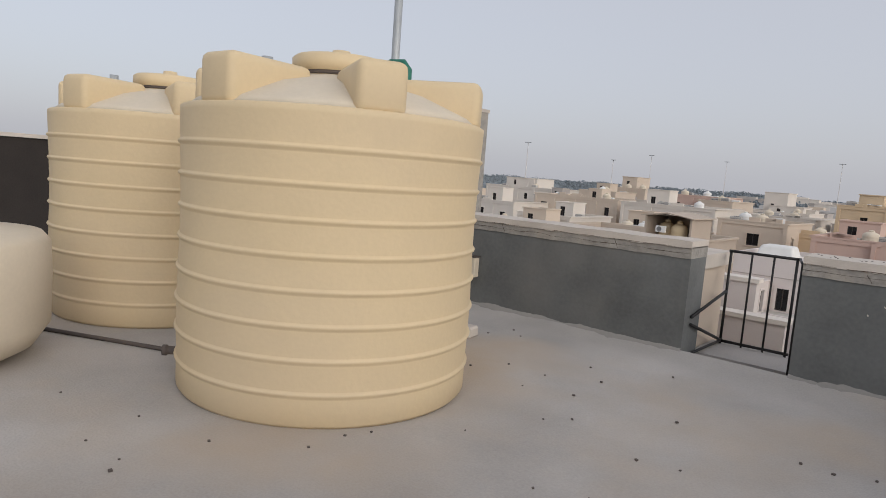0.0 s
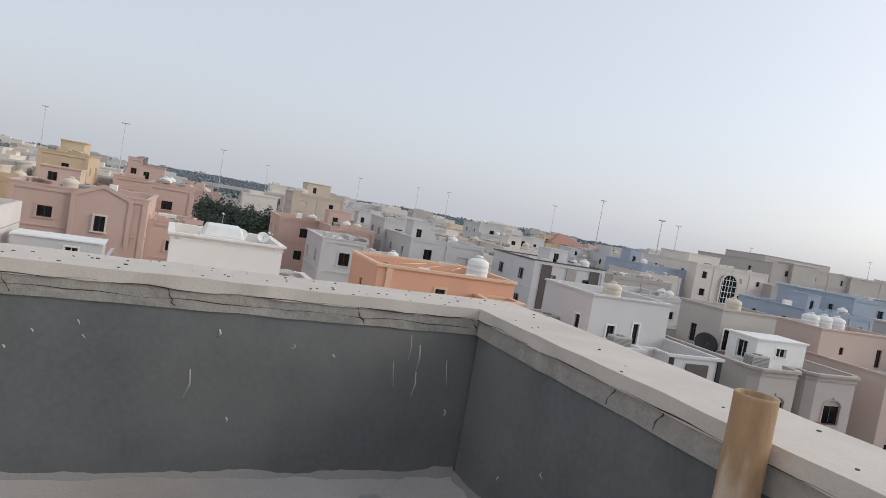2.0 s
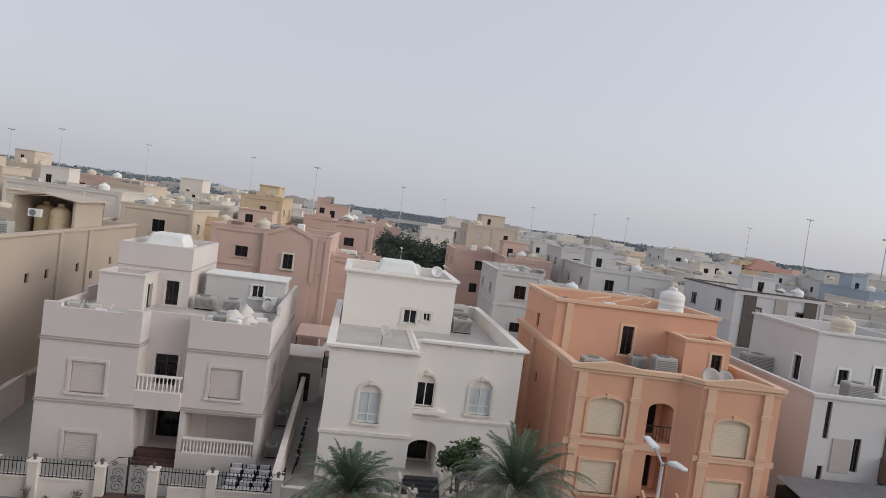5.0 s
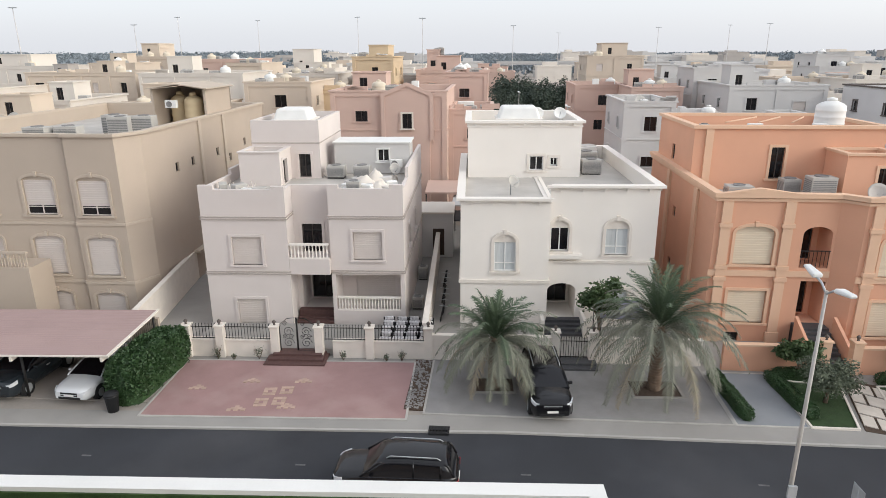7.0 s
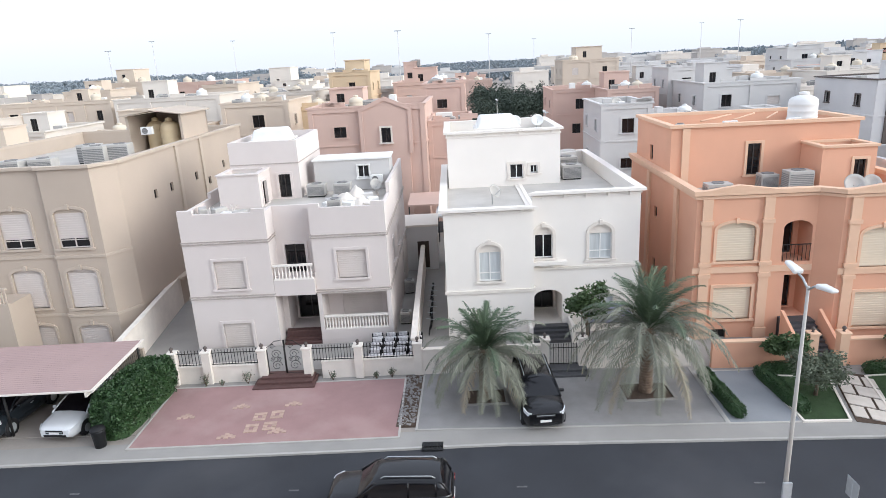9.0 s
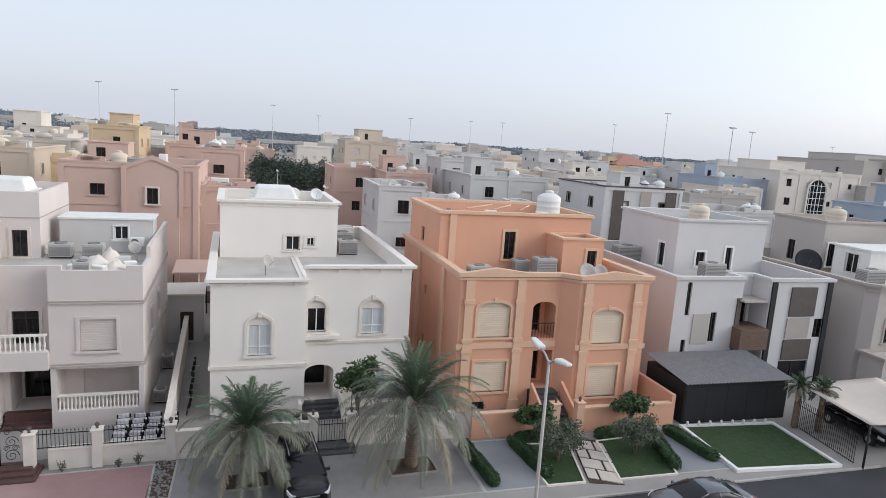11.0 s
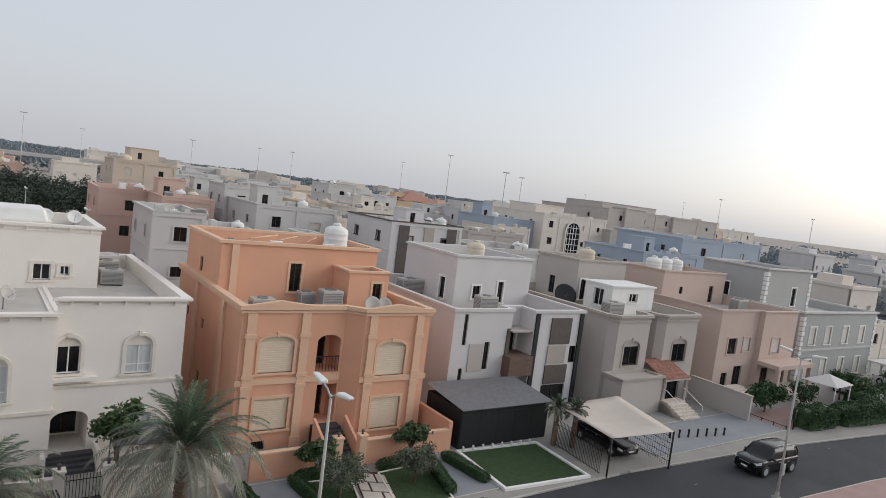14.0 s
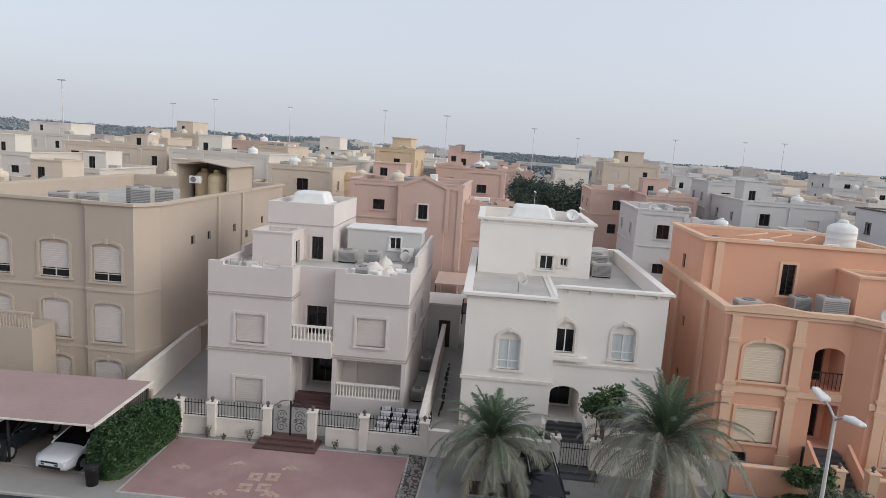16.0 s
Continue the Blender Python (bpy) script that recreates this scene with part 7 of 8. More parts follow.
car("street_sedan", "grey saloon car on the asphalt street", pose(18.4, 21.0, -0.08, 0, 0, ROADYAW), M_CARGREY, 4.7, 1.85, 1.45, False)
car("street_suv", "black sport utility car on the asphalt street", pose(43.0, 19.0, -0.08, 0, 0, -7), M_CARBLACK, 4.9, 1.95, 1.85)

# ---- carport ----
cp = thing("carport", "pink corrugated carport roof on steel posts", "carport", pose(-29.4, 25.5, -0.32, 0, 0, 0.5))
bm = B()
n = 26
rows = []
for k in range(n * 2 + 1):
    y = 5.2 * k / (2 * n)
    rows.append([bm.verts.new((x, y, 2.75 + 0.02 * y + (0.03 if k % 2 else 0))) for x in (0, 13.0)])
for a, b in zip(rows, rows[1:]):
    bm.faces.new((a[0], a[1], b[1], b[0]))
ex = bmesh.ops.extrude_face_region(bm, geom=bm.faces[:])
bmesh.ops.translate(bm, verts=[q for q in ex["geom"] if isinstance(q, bmesh.types.BMVert)], vec=(0, 0, -0.05))
part("sheet_roof", bm, M_CARPORT, cp)
bm = B()
box(bm, -0.05, -0.06, 2.72, 13.05, -0.01, 2.8)
part("fascia", bm, M_STONE, cp)
bm = B()
v = [bm.verts.new((x, y, z)) for x in (13.01, 13.13) for y, z in ((-0.06, 2.7), (5.25, 2.81), (5.25, 2.9), (-0.06, 2.8))]
for f in ((0, 1, 2, 3), (7, 6, 5, 4), (0, 4, 5, 1), (1, 5, 6, 2), (2, 6, 7, 3), (3, 7, 4, 0)):
    bm.faces.new([v[i] for i in f])
part("side_fascia", bm, M_STONE, cp)
for x in (0.3, 4.3, 8.6, 12.8):
    for y in (0.6, 5.0):
        bm = B()
        tube(bm, [(x, y, 0.2), (x, y, 2.7 + 0.02 * y)], 0.06, 8)
        part("post", bm, M_IRON, cp)
    bm = B()
    box(bm, x - 0.05, -0.1, 2.5, x + 0.05, 0.5, 2.7)
    part("bracket", bm, M_STONE, cp)
for i in range(24):
    bm = B()
    tube(bm, [(12.95, 0.3 + 0.2 * i, 0.3), (12.95, 0.3 + 0.2 * i, 2.6)], 0.012, 4)
    part("lattice_bar", bm, M_IRON, cp)
# wall added to block light at the back and darken the bay
bm = B()
box(bm, 0.0, 5.3, 0.2, 12.9, 5.5, 2.3)
part("bay_shade_wall", bm, M_TAN, cp)
slab("car_bay", "sandy brown ground under a carport", "paving", -29.4, 1.32, -15.0, 7.0, -0.1, 0.008, M_SAND)
bin_ = thing("waste_bin", "small dark green waste bin at the kerb", "bin", pose(-16.1, 25.0, 0))
bm = B()
lathe(bm, [(0.24, 0), (0.3, 0.75), (0.33, 0.78), (0.33, 0.84)], 14)
part("bin_body", bm, M_CHAR, bin_)
bm = B()
lathe(bm, [(0.34, 0.842), (0.3, 0.92), (0.05, 0.96)], 14)
part("lid", bm, M_BLACK, bin_)


# ---- street lamps and signs ----
def street_lamp(m, h=9.0, label="tall grey street lamp with two white heads"):
    t = thing("street_lamp", label, "street lamp", m, "street lamps")
    bm = B()
    tube(bm, [(0, 0, 0), (0, 0, h * 0.5), (0, 0, h)], [0.085, 0.065, 0.045], 10)
    part("pole", bm, M_ACBODY, t)
    bm = B()
    lathe(bm, [(0.3, 0), (0.3, 0.15), (0.14, 0.22), (0.12, 0.5)], 14)
    part("base", bm, M_APRON, t)
    for sg in (-1, 1):
        bm = B()
        tube(bm, [(0, 0, h - 0.1), (0, sg * 0.35, h + 0.12), (0, sg * 0.7, h + 0.2)], 0.035, 8)
        part("arm", bm, M_GALV, t)
        bm = B()
        box(bm, -0.16, 0, -0.07, 0.16, 0.75, 0.09)
        for v in bm.verts:
            if v.co.y > 0.5:
                v.co.x *= 0.7
                v.co.z *= 0.7
        bevel(bm, 0.06, 3)
        bm.transform(Matrix.Translation((0, sg * 0.62, h + 0.22)) @ Matrix.Diagonal((1, sg, 1, 1)) @ pose(0, 0, 0, 8, 0, 0))
        if sg < 0:
            bmesh.ops.reverse_faces(bm, faces=bm.faces[:])
        part("lamp_head", bm, M_LAMP, t)
    bm = B()
    box(bm, -0.14, -0.16, 1.6, 0.14, -0.08, 2.3)
    part("switch_box", bm, M_GALV, t)
    return t


street_lamp(pose(10.35, 17.5, 0, 0, 0, ROADYAW), 8.9)
street_lamp(pose(40.8, 15.8, 0, 0, 0, ROADYAW), 8.9)
street_lamp(pose(-21.0, 18.8, 0, 0, 0, ROADYAW), 8.9)
sign = thing("road_sign", "small road sign seen edge-on on a grey post", "sign", pose(12.4, 17.3, 0))
bm = B()
tube(bm, [(0, 0, 0), (0, 0, 2.3)], 0.035, 8)
part("post", bm, M_GALV, sign)
bm = B()
box(bm, -0.03, -0.3, 1.65, -0.01, 0.3, 2.35)
part("panel", bevel(bm, 0.008, 1), M_GALV, sign)

# ---- the town behind ----
rt = random.Random(77)


def dress(t, w, d, h, y, n, material, trim, rv):
    """Relief on a town house: string course, upright mouldings, a stepped parapet and a stair tower."""
    band(t, rect(0, 0, w, d), h - 3.75, 0.14, 0.08, trim or material, (0, 1, 3))
    top, low = h - 0.16, h - 0.55
    line = [(0.03, top)]
    for k in range(n + 1):
        c = min(max(w * k / n, 0.25), w - 0.25)
        line += [(c - 0.22, low), (c - 0.22, 0.0), (c + 0.22, 0.0), (c + 0.22, low)]
    line += [(w - 0.03, top)]
    bm = B()
    bm.faces.new([bm.verts.new((u, -0.1, v)) for u, v in line])
    ex = bmesh.ops.extrude_face_region(bm, geom=bm.faces[:])
    bmesh.ops.translate(bm, verts=[g for g in ex["geom"] if isinstance(g, bmesh.types.BMVert)], vec=(0, 0.096, 0))
    bmesh.ops.recalc_face_normals(bm, faces=bm.faces[:])
    part("facade_moulding", bm, trim or material, t)
    if w > 30:
        for k in range(2):
            a = w * (0.12 + 0.42 * k)
            hh = h + 0.5 - 0.9 * k
            bm = B()
            box(bm, a, -0.9, -0.1, a + w * 0.16, 4, hh)
            part("projecting_bay", bm, material, t)
            bm = B()
            ring(bm, rect(a, -0.9, a + w * 0.16, 4), -0.3, 0.25, hh + 0.002, hh + 0.3)
            part("bay_coping", bm, M_PALE, t)
    elif w > 6.5 and rv.random() < 0.65:
        a, b, tw_ = w * rv.uniform(0.05, 0.6), d * rv.uniform(0.3, 0.55), rv.uniform(2.6, 3.8)
        z = h + rv.uniform(1.3, 2.4)
        block(t, rect(a, b, min(a + tw_, w - 0.3), b + 3.2), h - 0.95, z, material, {0: [((0.7, 1.5, h - 0.6, h + 1.0), "glass", None)]}, 0.25, name="stair_tower", cap=trim or material, cap_out=0.1, cap_h=0.12, sill=False)
    if y < 110:
        for k in range(3):
            a = w * rv.uniform(0.05, 0.8)
            bm = B()
            box(bm, a, 0.03, h + 0.012, a + rv.uniform(0.8, 2.2), 0.25, h + rv.uniform(0.2, 0.5))
            part("parapet_step", bm, material, t)


def villa(x0, x1, y, h, material, d=None, ph=0, trim=None, tank=True, arch=False, yaw=-2.5, win=None):
    """A plain flat-roofed house of the town with windows, coping, roof room and tank."""
    w = x1 - x0
    d = d or rt.uniform(9, 13)
    m = pose(x0, y, 0, 0, 0, yaw)
    word = {M_PINK: "dusty pink", M_BEIGE: "beige", M_CREAM: "cream", M_PALE: "pale grey", M_YELLOW: "ochre", M_BLUE: "slate blue", M_WHITE: "white", M_GREIGE: "greige", M_COOLWHITE: "cool white", M_ROSE: "rose-white"}.get(material, "pale")
    t = thing("town_house", word + " rendered flat-roofed house in the town", "house", m, "town houses")
    hs, side, right = [], [], []
    floors = [z for z in (h - 2.9, h - 6.4) if z > 0.8]
    wm = (win or trim or material) if y < 112 else None
    n = max(1, int(w / 4.2)) if w < 24 else int(w / 9)
    for z in floors:
        for k in range(n):
            c = w * (k + 0.5) / n + rt.uniform(-0.3, 0.3)
            ww = min(rt.choice((0.45, 0.6, 0.7)), w * 0.3)
            if c - ww > 0.2 and c + ww < w - 0.2:
                hs.append(((c - ww, c + ww, z, z + rt.choice((1.2, 1.5)), 0.3) if arch else (c - ww, c + ww, z, z + rt.choice((1.0, 1.4))), rt.choice(("glass", "glass", "shutter")), wm, M_SHUTTER))
        for k in range(2):
            c = d * (k + 0.5) / 2 + rt.uniform(-0.5, 0.5)
            side.append(((c - 0.4, c + 0.4, z + 0.1, z + 1.2), "glass", wm))
    block(t, rect(0, 0, w, d), -0.2, h - 0.15, material, {0: hs, 3 if x0 > 0 else 1: side}, 0.8, cap=trim or material, cap_out=0.14, cap_h=0.16, sill=y < 80)
    dress(t, w, d, h, y, n, material, material if trim is M_BROWN else trim, random.Random(int(x0 * 31 + y * 7)))
    if ph:
        a = rt.uniform(0.1, 0.35) * w
        b = a + w * rt.uniform(0.4, 0.55)
        block(t, rect(a, d * 0.35, b, d * 0.9), h - 0.9, h + ph, material, {0: [((w * 0.12, w * 0.12 + 0.7, h + 0.3, h + min(ph - 0.5, 1.5)), "glass", wm)] if ph > 1.6 else []}, 0.4, name="roof_room", cap=trim or material, cap_out=0.12, cap_h=0.14)
    if tank:
        for k in range(rt.choice((1, 1, 2))):
            roof_tank(m @ pose(w * rt.uniform(0.2, 0.8), d * rt.uniform(0.12, 0.3), h - 0.95), 0.7, 1.6, rt.choice((M_WHITE, M_TANK_W)))
    for k in range(2 if y < 125 else 1):
        if rt.random() < 0.75:
            ac_unit(m @ pose(w * rt.uniform(0.08, 0.75), d * rt.uniform(0.06, 0.2), h - 0.95), 1.3, 0.9, rt.uniform(1.0, 1.5))
    for k in range(2 if y < 125 else 1):
        bm = B()
        a, b, c = (rt.uniform(0.4, 1.1) for i in range(3))
        box(bm, 0, 0, 0, a * 1.6, b, c + 0.4)
        part("roof_box", bevel(bm, 0.03, 1), rt.choice((M_WHITE, M_PALE, material, M_ACBODY)), t).matrix_local = pose(w * rt.uniform(0.1, 0.8), d * rt.uniform(0.15, 0.8), h - 0.95)
    if y < 125 and rt.random() < 0.4:
        dish(m @ pose(w * rt.uniform(0.2, 0.8), d * 0.25, h - 0.95, 0, 0, rt.uniform(-40, 40)), 0.6)
    return t


# second row
gab = villa(-13.0, -1.8, 62, 12.1, M_PINK, 12, 0, M_PINK)
bm = B()
v = [bm.verts.new((a, b, z)) for b in (-0.35, 0.0) for a, z in ((5.3, 0), (9.6, 0), (9.6, 11.6), (7.45, 12.5), (5.3, 11.6))]
for f in ((0, 1, 2, 3, 4), (9, 8, 7, 6, 5), (0, 5, 6, 1), (1, 6, 7, 2), (2, 7, 8, 3), (3, 8, 9, 4), (4, 9, 5, 0)):
    bm.faces.new([v[i] for i in f])
part("gable_bay", bm, M_PINK, gab)
window(gab, (0, -0.52), (11, -0.52), (7.0, 7.9, 8.6, 10.0), "glass", M_CREAM)
bm = B()
outline_bar(bm, [(5.3, 7.5), (5.3, 11.6), (7.45, 12.5), (9.6, 11.6), (9.6, 7.5)], 0.35, -0.47, -0.354)
part("gable_trim", bm, M_PINK, gab)
villa(-1.7, 2.6, 64, 10.2, M_PINK, 10, 0, tank=False)
villa(-2.4, 2.6, 78, 13.3, M_PINK, 10, 0)
villa(-7.5, 3.0, 100, 13.0, M_PINK, 12, 0)
villa(-6.9, -4.5, 120, 16.0, M_PINK, 3, 0, tank=False)
villa(-16.3, -10.3, 95, 15.0, M_YELLOW, 10, 1.5, tank=False)
villa(-18.0, -12.2, 80, 11.3, M_YELLOW, 10, 0)
villa(-38.9, -27.6, 140, 12.4, M_CREAM, 12, 3.8)
villa(-25.6, -17.7, 75, 12.4, M_BEIGE, 11, 0)
villa(-40.1, -34, 110, 14.0, M_BEIGE, 11, 0)
villa(23.6, 34.5, 130, 14.7, M_BEIGE, 12, 2.3)
villa(15.8, 23.1, 95, 11.0, M_PINK, 12, 0)
villa(21.5, 28.2, 86, 11.1, M_PINK, 12, 0)
villa(15.4, 20.4, 64, 10.9, M_PALE, 10, 0, tank=False)
villa(20.6, 27.0, 66, 9.2, M_COOLWHITE, 10, 0)
villa(30.7, 35.3, 90, 13.4, M_PALE, 8, 0, tank=False)
villa(30.9, 42.1, 78, 11.7, M_PALE, 12, 0)
villa(52.2, 59.1, 90, 11.8, M_CREAM, 12, 0)
md = villa(43.5, 54.5, 66, 11.8, M_COOLWHITE, 12, 0, M_BROWN)
for x in (1.2, 5.0, 8.6):
    bm = B()
    box(bm, x, -0.12, 0.5, x + 1.5, -0.004, 11.3)
    part("cladding_panel", bm, M_BROWN if x != 5.0 else M_GREIGETRIM, md)
rr = villa(99.4, 115.5, 150, 12.4, M_YELLOW, 14, 0, tank=False)
bm = B()
v = [bm.verts.new(p) for p in ((2, 1, 12.6), (15, 1, 12.6), (15, 13, 12.6), (2, 13, 12.6), (8.5, 7, 15.6))]
for f in ((3, 2, 1, 0), (0, 1, 4), (1, 2, 4), (2, 3, 4), (3, 0, 4)):
    bm.faces.new([v[i] for i in f])
part("pyramid_roof", bm, M_REDROOF, rr)
villa(94.1, 113.7, 115, 13.0, M_PALE, 14, 1.5)
villa(86.5, 99.0, 95, 12.6, M_BLUE, 12, 0, M_BLUE)
villa(72.5, 79.8, 140, 14.8, M_PALE, 10, 0)
# large house with a tall arched window
big = villa(97.5, 117, 92, 14.6, M_CREAM, 16, 1.6, tank=False)
window(big, (0, -0.3), (19, -0.3), (7.0, 11.2, 6.0, 13.2, 2.0), "glass", M_CREAM, M_WHITE, tw=0.4)
for k in range(4):
    bm = B()
    box(bm, 7.42 + 0.84 * k, -0.2, 6.0, 7.52 + 0.84 * k, -0.12, 12.6)
    part("window_bar", bm, M_WHITE, big)
for k in range(5):
    bm = B()
    box(bm, 7.0, -0.22, 7.2 + 1.2 * k, 11.2, -0.14, 7.3 + 1.2 * k)
    part("window_bar", bm, M_WHITE, big)
villa(136, 186, 106, 17.6, M_GREIGE, 25, 1.6, tank=False)
villa(116, 164, 89, 12.6, M_GREIGE, 14, 0, tank=False)
villa(99.4, 125, 61, 13.6, M_BLUE, 14, 0, M_BLUE)
villa(84.5, 99.0, 58, 11.0, M_BLUE, 12, 0)
villa(236, 264, 132, 16.0, M_CREAM, 14, 0)
villa(100, 114, 33, 5.2, M_CREAM, 12, 0, arch=True)
villa(-98.2, -78.6, 125, 13.4, M_CREAM, 14, 2.0)
villa(-67.2, -58.2, 130, 15.0, M_BEIGE, 12, 2.4)
villa(-68.1, -59.4, 118, 14.0, M_BEIGE, 9, 0)
villa(-46.7, -36.7, 112, 14.6, M_PINK, 12, 0)
villa(-50.3, -41.8, 68, 10.9, M_CREAM, 11, 0, tank=False)
villa(-46.0, -37.3, 54, 10.2, M_BEIGE, 12, 0)
villa(-64.7, -47.8, 95, 13.0, M_BEIGE, 12, 0)
villa(-45.3, -30.4, 90, 13.0, M_CREAM, 12, 0)
villa(-76.0, -62.0, 85, 11.3, M_CREAM, 12, 0)
villa(-36.6, -27.0, 66, 10.4, M_BEIGE, 11, 0)
# third row and beyond, looser
cols = (M_CREAM, M_PALE, M_BEIGE, M_PALE, M_PINK, M_COOLWHITE, M_GREIGE, M_CREAM, M_ROSE)
for k in range(34):
    row = k % 3
    y = 112 + 26 * row + rt.uniform(-6, 6)
    x = -110 + (k // 3) * 30 + rt.uniform(-7, 7) + row * 9
    if -2 < x < 24 or abs(x - 27) < 12:
        continue
    w = rt.uniform(9, 15)
    villa(x, x + w, y, rt.uniform(9.5, 12.6), rt.choice(cols), rt.uniform(9, 13), rt.choice((0, 0, 1.8, 2.6)))
for k in range(16):
    x = 34 + (k // 2) * 17 + rt.uniform(-4, 4)
    y = 98 + 24 * (k % 2) + rt.uniform(-5, 5)
    villa(x, x + rt.uniform(8, 12), y, rt.uniform(9.5, 11.8), rt.choice(cols), 10, rt.choice((0, 1.8)))
for x0, x1, y, h, mt in ((56, 66, 62, 9.6, M_PALE), (66, 78, 78, 10.6, M_GREIGE), (60, 70, 104, 11.8, M_PALE), (27.6, 36, 62, 8.0, M_PALE), (36, 43, 92, 10.6, M_PALE), (44, 52, 86, 10.2, M_CREAM), (-60, -52, 58, 9.2, M_CREAM), (-30, -20, 104, 12.4, M_CREAM)):
    villa(x0, x1, y, h, mt, 10, 0)


def far_crown(bm, rnd, x, y, r, h):
    n = 90
    for k in range(n):
        a, b = rnd.uniform(0, 6.283), rnd.random()
        p = Vector((x + r * math.cos(a) * b ** 0.5, y + r * math.sin(a) * b ** 0.5, h * (0.25 + 0.75 * rnd.random() * (1 - 0.5 * b))))
        s = r * rnd.uniform(0.05, 0.12)
        d1 = Vector((rnd.gauss(0, 1), rnd.gauss(0, 1), rnd.gauss(0, 1))).normalized()
        d2 = d1.orthogonal().normalized()
        d3 = d1.cross(d2)
        for q in (d2, d3):
            bm.faces.new([bm.verts.new(v) for v in (p - d1 * s, p - q * s * 0.7, p + d1 * s, p + q * s * 0.7)])


# trees between the houses, one by one
for k in range(22):
    rnd = random.Random(300 + k)
    x, y = rnd.uniform(6, 23), rnd.uniform(122, 165)
    if k > 15:
        x, y = rnd.uniform(108, 135), rnd.uniform(36, 60)
    t = thing("street_tree", "dark green leafy street tree among the houses", "tree", pose(x, y, 0), "town trees")
    h = rnd.uniform(8.5, 12.0) if k <= 15 else rnd.uniform(3, 5)
    bm = B()
    tube(bm, [(0, 0, 0), (0.1, 0, h * 0.5)], [0.22, 0.12], 7)
    part("trunk", bm, M_TRUNK, t)
    bm = B()
    leaves(bm, rnd, (0, 0, h * 0.65), (h * 0.42, h * 0.42, h * 0.4), 2400, 0.24, 0.35)
    part("crown", bm, M_STREETLEAF, t)
for x, y, s in ((9.5, 96, 51), (13.0, 92, 52), (33.2, 27.2, 53), (34.2, 26.4, 54)):
    palm(pose(x, y, 0), 4.2 if y > 50 else 2.6, 34, 2.6 if y > 50 else 0.95, s, "distant date palm with feathery crown" if y > 50 else "young palm beside a lawn")
small_tree(pose(59.2, 25.4, 0), 1.7, (2.2, 1.6, 1.5), 3200, M_HEDGE, 61, "dense green garden tree by entrance steps", 0.16)
hedge(STREET @ pose(0, 0, 0), [(72, 2.6), (92, 2.8)], 1.6, 1.5, M_HEDGE, 62, "long trimmed roadside hedge", 60, 0.12)
for pts, sd in ([(58.2, 21.9), (62.4, 21.3)], 63), ([(63.4, 21.1), (70.6, 19.9)], 64):
    hedge(pose(0, 0, 0), pts, 2.2, 1.7, M_HEDGE, sd, "rounded clipped hedge along the pavement", 150, 0.1)
t = thing("garden_wall", "greige rendered garden wall beside the paved court", "wall", pose(54.6, 24.6, 0, 0, 0, -4))
bm = B()
box(bm, 0, 0, -0.1, 0.25, 6.0, 2.1)
part("wall_panel", bm, M_GREIGE, t)
bm = B()
box(bm, -0.05, -0.05, 2.102, 0.3, 6.0, 2.2)
part("coping", bm, M_GREIGETRIM, t)
slab("peach_forecourt", "pinkish paved forecourt of the peach villa", "paving", 56.3, 0.9, 63.5, 4.6, -0.1, 0.014, M_PINKPAVE)
edge = thing("kerb_rail", "low black metal rail edging a paved court", "railing", STREET @ pose(56.15, 0.9, 0))
for k in range(5):
    bm = B()
    tube(bm, [(0, 1.05 * k, 0), (0, 1.05 * k, 0.34)], 0.05, 8)
    part("post", bm, M_IRON, edge)
bm = B()
tube(bm, [(0, 0, 0.25), (0, 4.2, 0.25)], 0.03, 6)
part("rail", bm, M_IRON, edge)
for u in (56.9, 58.4):
    g = thing("metal_gate_frame", "black metal gate frame beside a forecourt", "gate", STREET @ pose(u, 0.7, 0, 0, 0, 20), "gate frames")
    for nm, p, q in (("post", (0, 0, 0), (0, 0, 1.5)), ("post", (1.0, 0, 0), (1.0, 0, 1.5)), ("rail", (0, 0, 1.48), (1.0, 0, 1.48)), ("rail", (0, 0, 0.25), (1.0, 0, 0.25))):
        bm = B()
        tube(bm, [p, q], 0.05, 6)
        part(nm, bm, M_IRON, g)
gz = thing("garden_gazebo", "small white garden gazebo", "gazebo", pose(69.5, 24.4, 0))
bm = B()
v = [bm.verts.new(p) for p in ((-2, -1.6, 2.3), (2, -1.6, 2.3), (2, 1.6, 2.3), (-2, 1.6, 2.3), (0, 0, 3.1))]
for f in ((3, 2, 1, 0), (0, 1, 4), (1, 2, 4), (2, 3, 4), (3, 0, 4)):
    bm.faces.new([v[i] for i in f])
part("gazebo_roof", bm, M_PALE, gz)
for x in (-1.8, 1.8):
    for y in (-1.4, 1.4):
        bm = B()
        tube(bm, [(x, y, 0), (x, y, 2.3)], 0.06, 6)
        part("post", bm, M_WHITE, gz)

# far woods, all one mass, with the haze held in their leaf colour
bm = B()
rnd = random.Random(900)
for k in range(4200):
    a = math.radians(rnd.uniform(-100, 75))
    r = 420 + 1700 * rnd.random() ** 1.5
    if a < 0.12 and rnd.random() < (0.62 if a > -0.75 else 0.9):
        continue
    if a < -1.05 and r > 600:
        r *= 0.5
    far_crown(bm, rnd, -r * math.sin(a), r * math.cos(a), rnd.uniform(5, 11) * (1 + r / 900), rnd.uniform(4, 7) * (1.0 + r / 1300) * (1.3 if a > 0.2 else 0.85))
for k in range(260):
    a = math.radians(rnd.uniform(-82, -58))
    r = rnd.uniform(190, 420)
    far_crown(bm, rnd, -r * math.sin(a), r * math.cos(a), rnd.uniform(4, 8), rnd.uniform(4, 7))
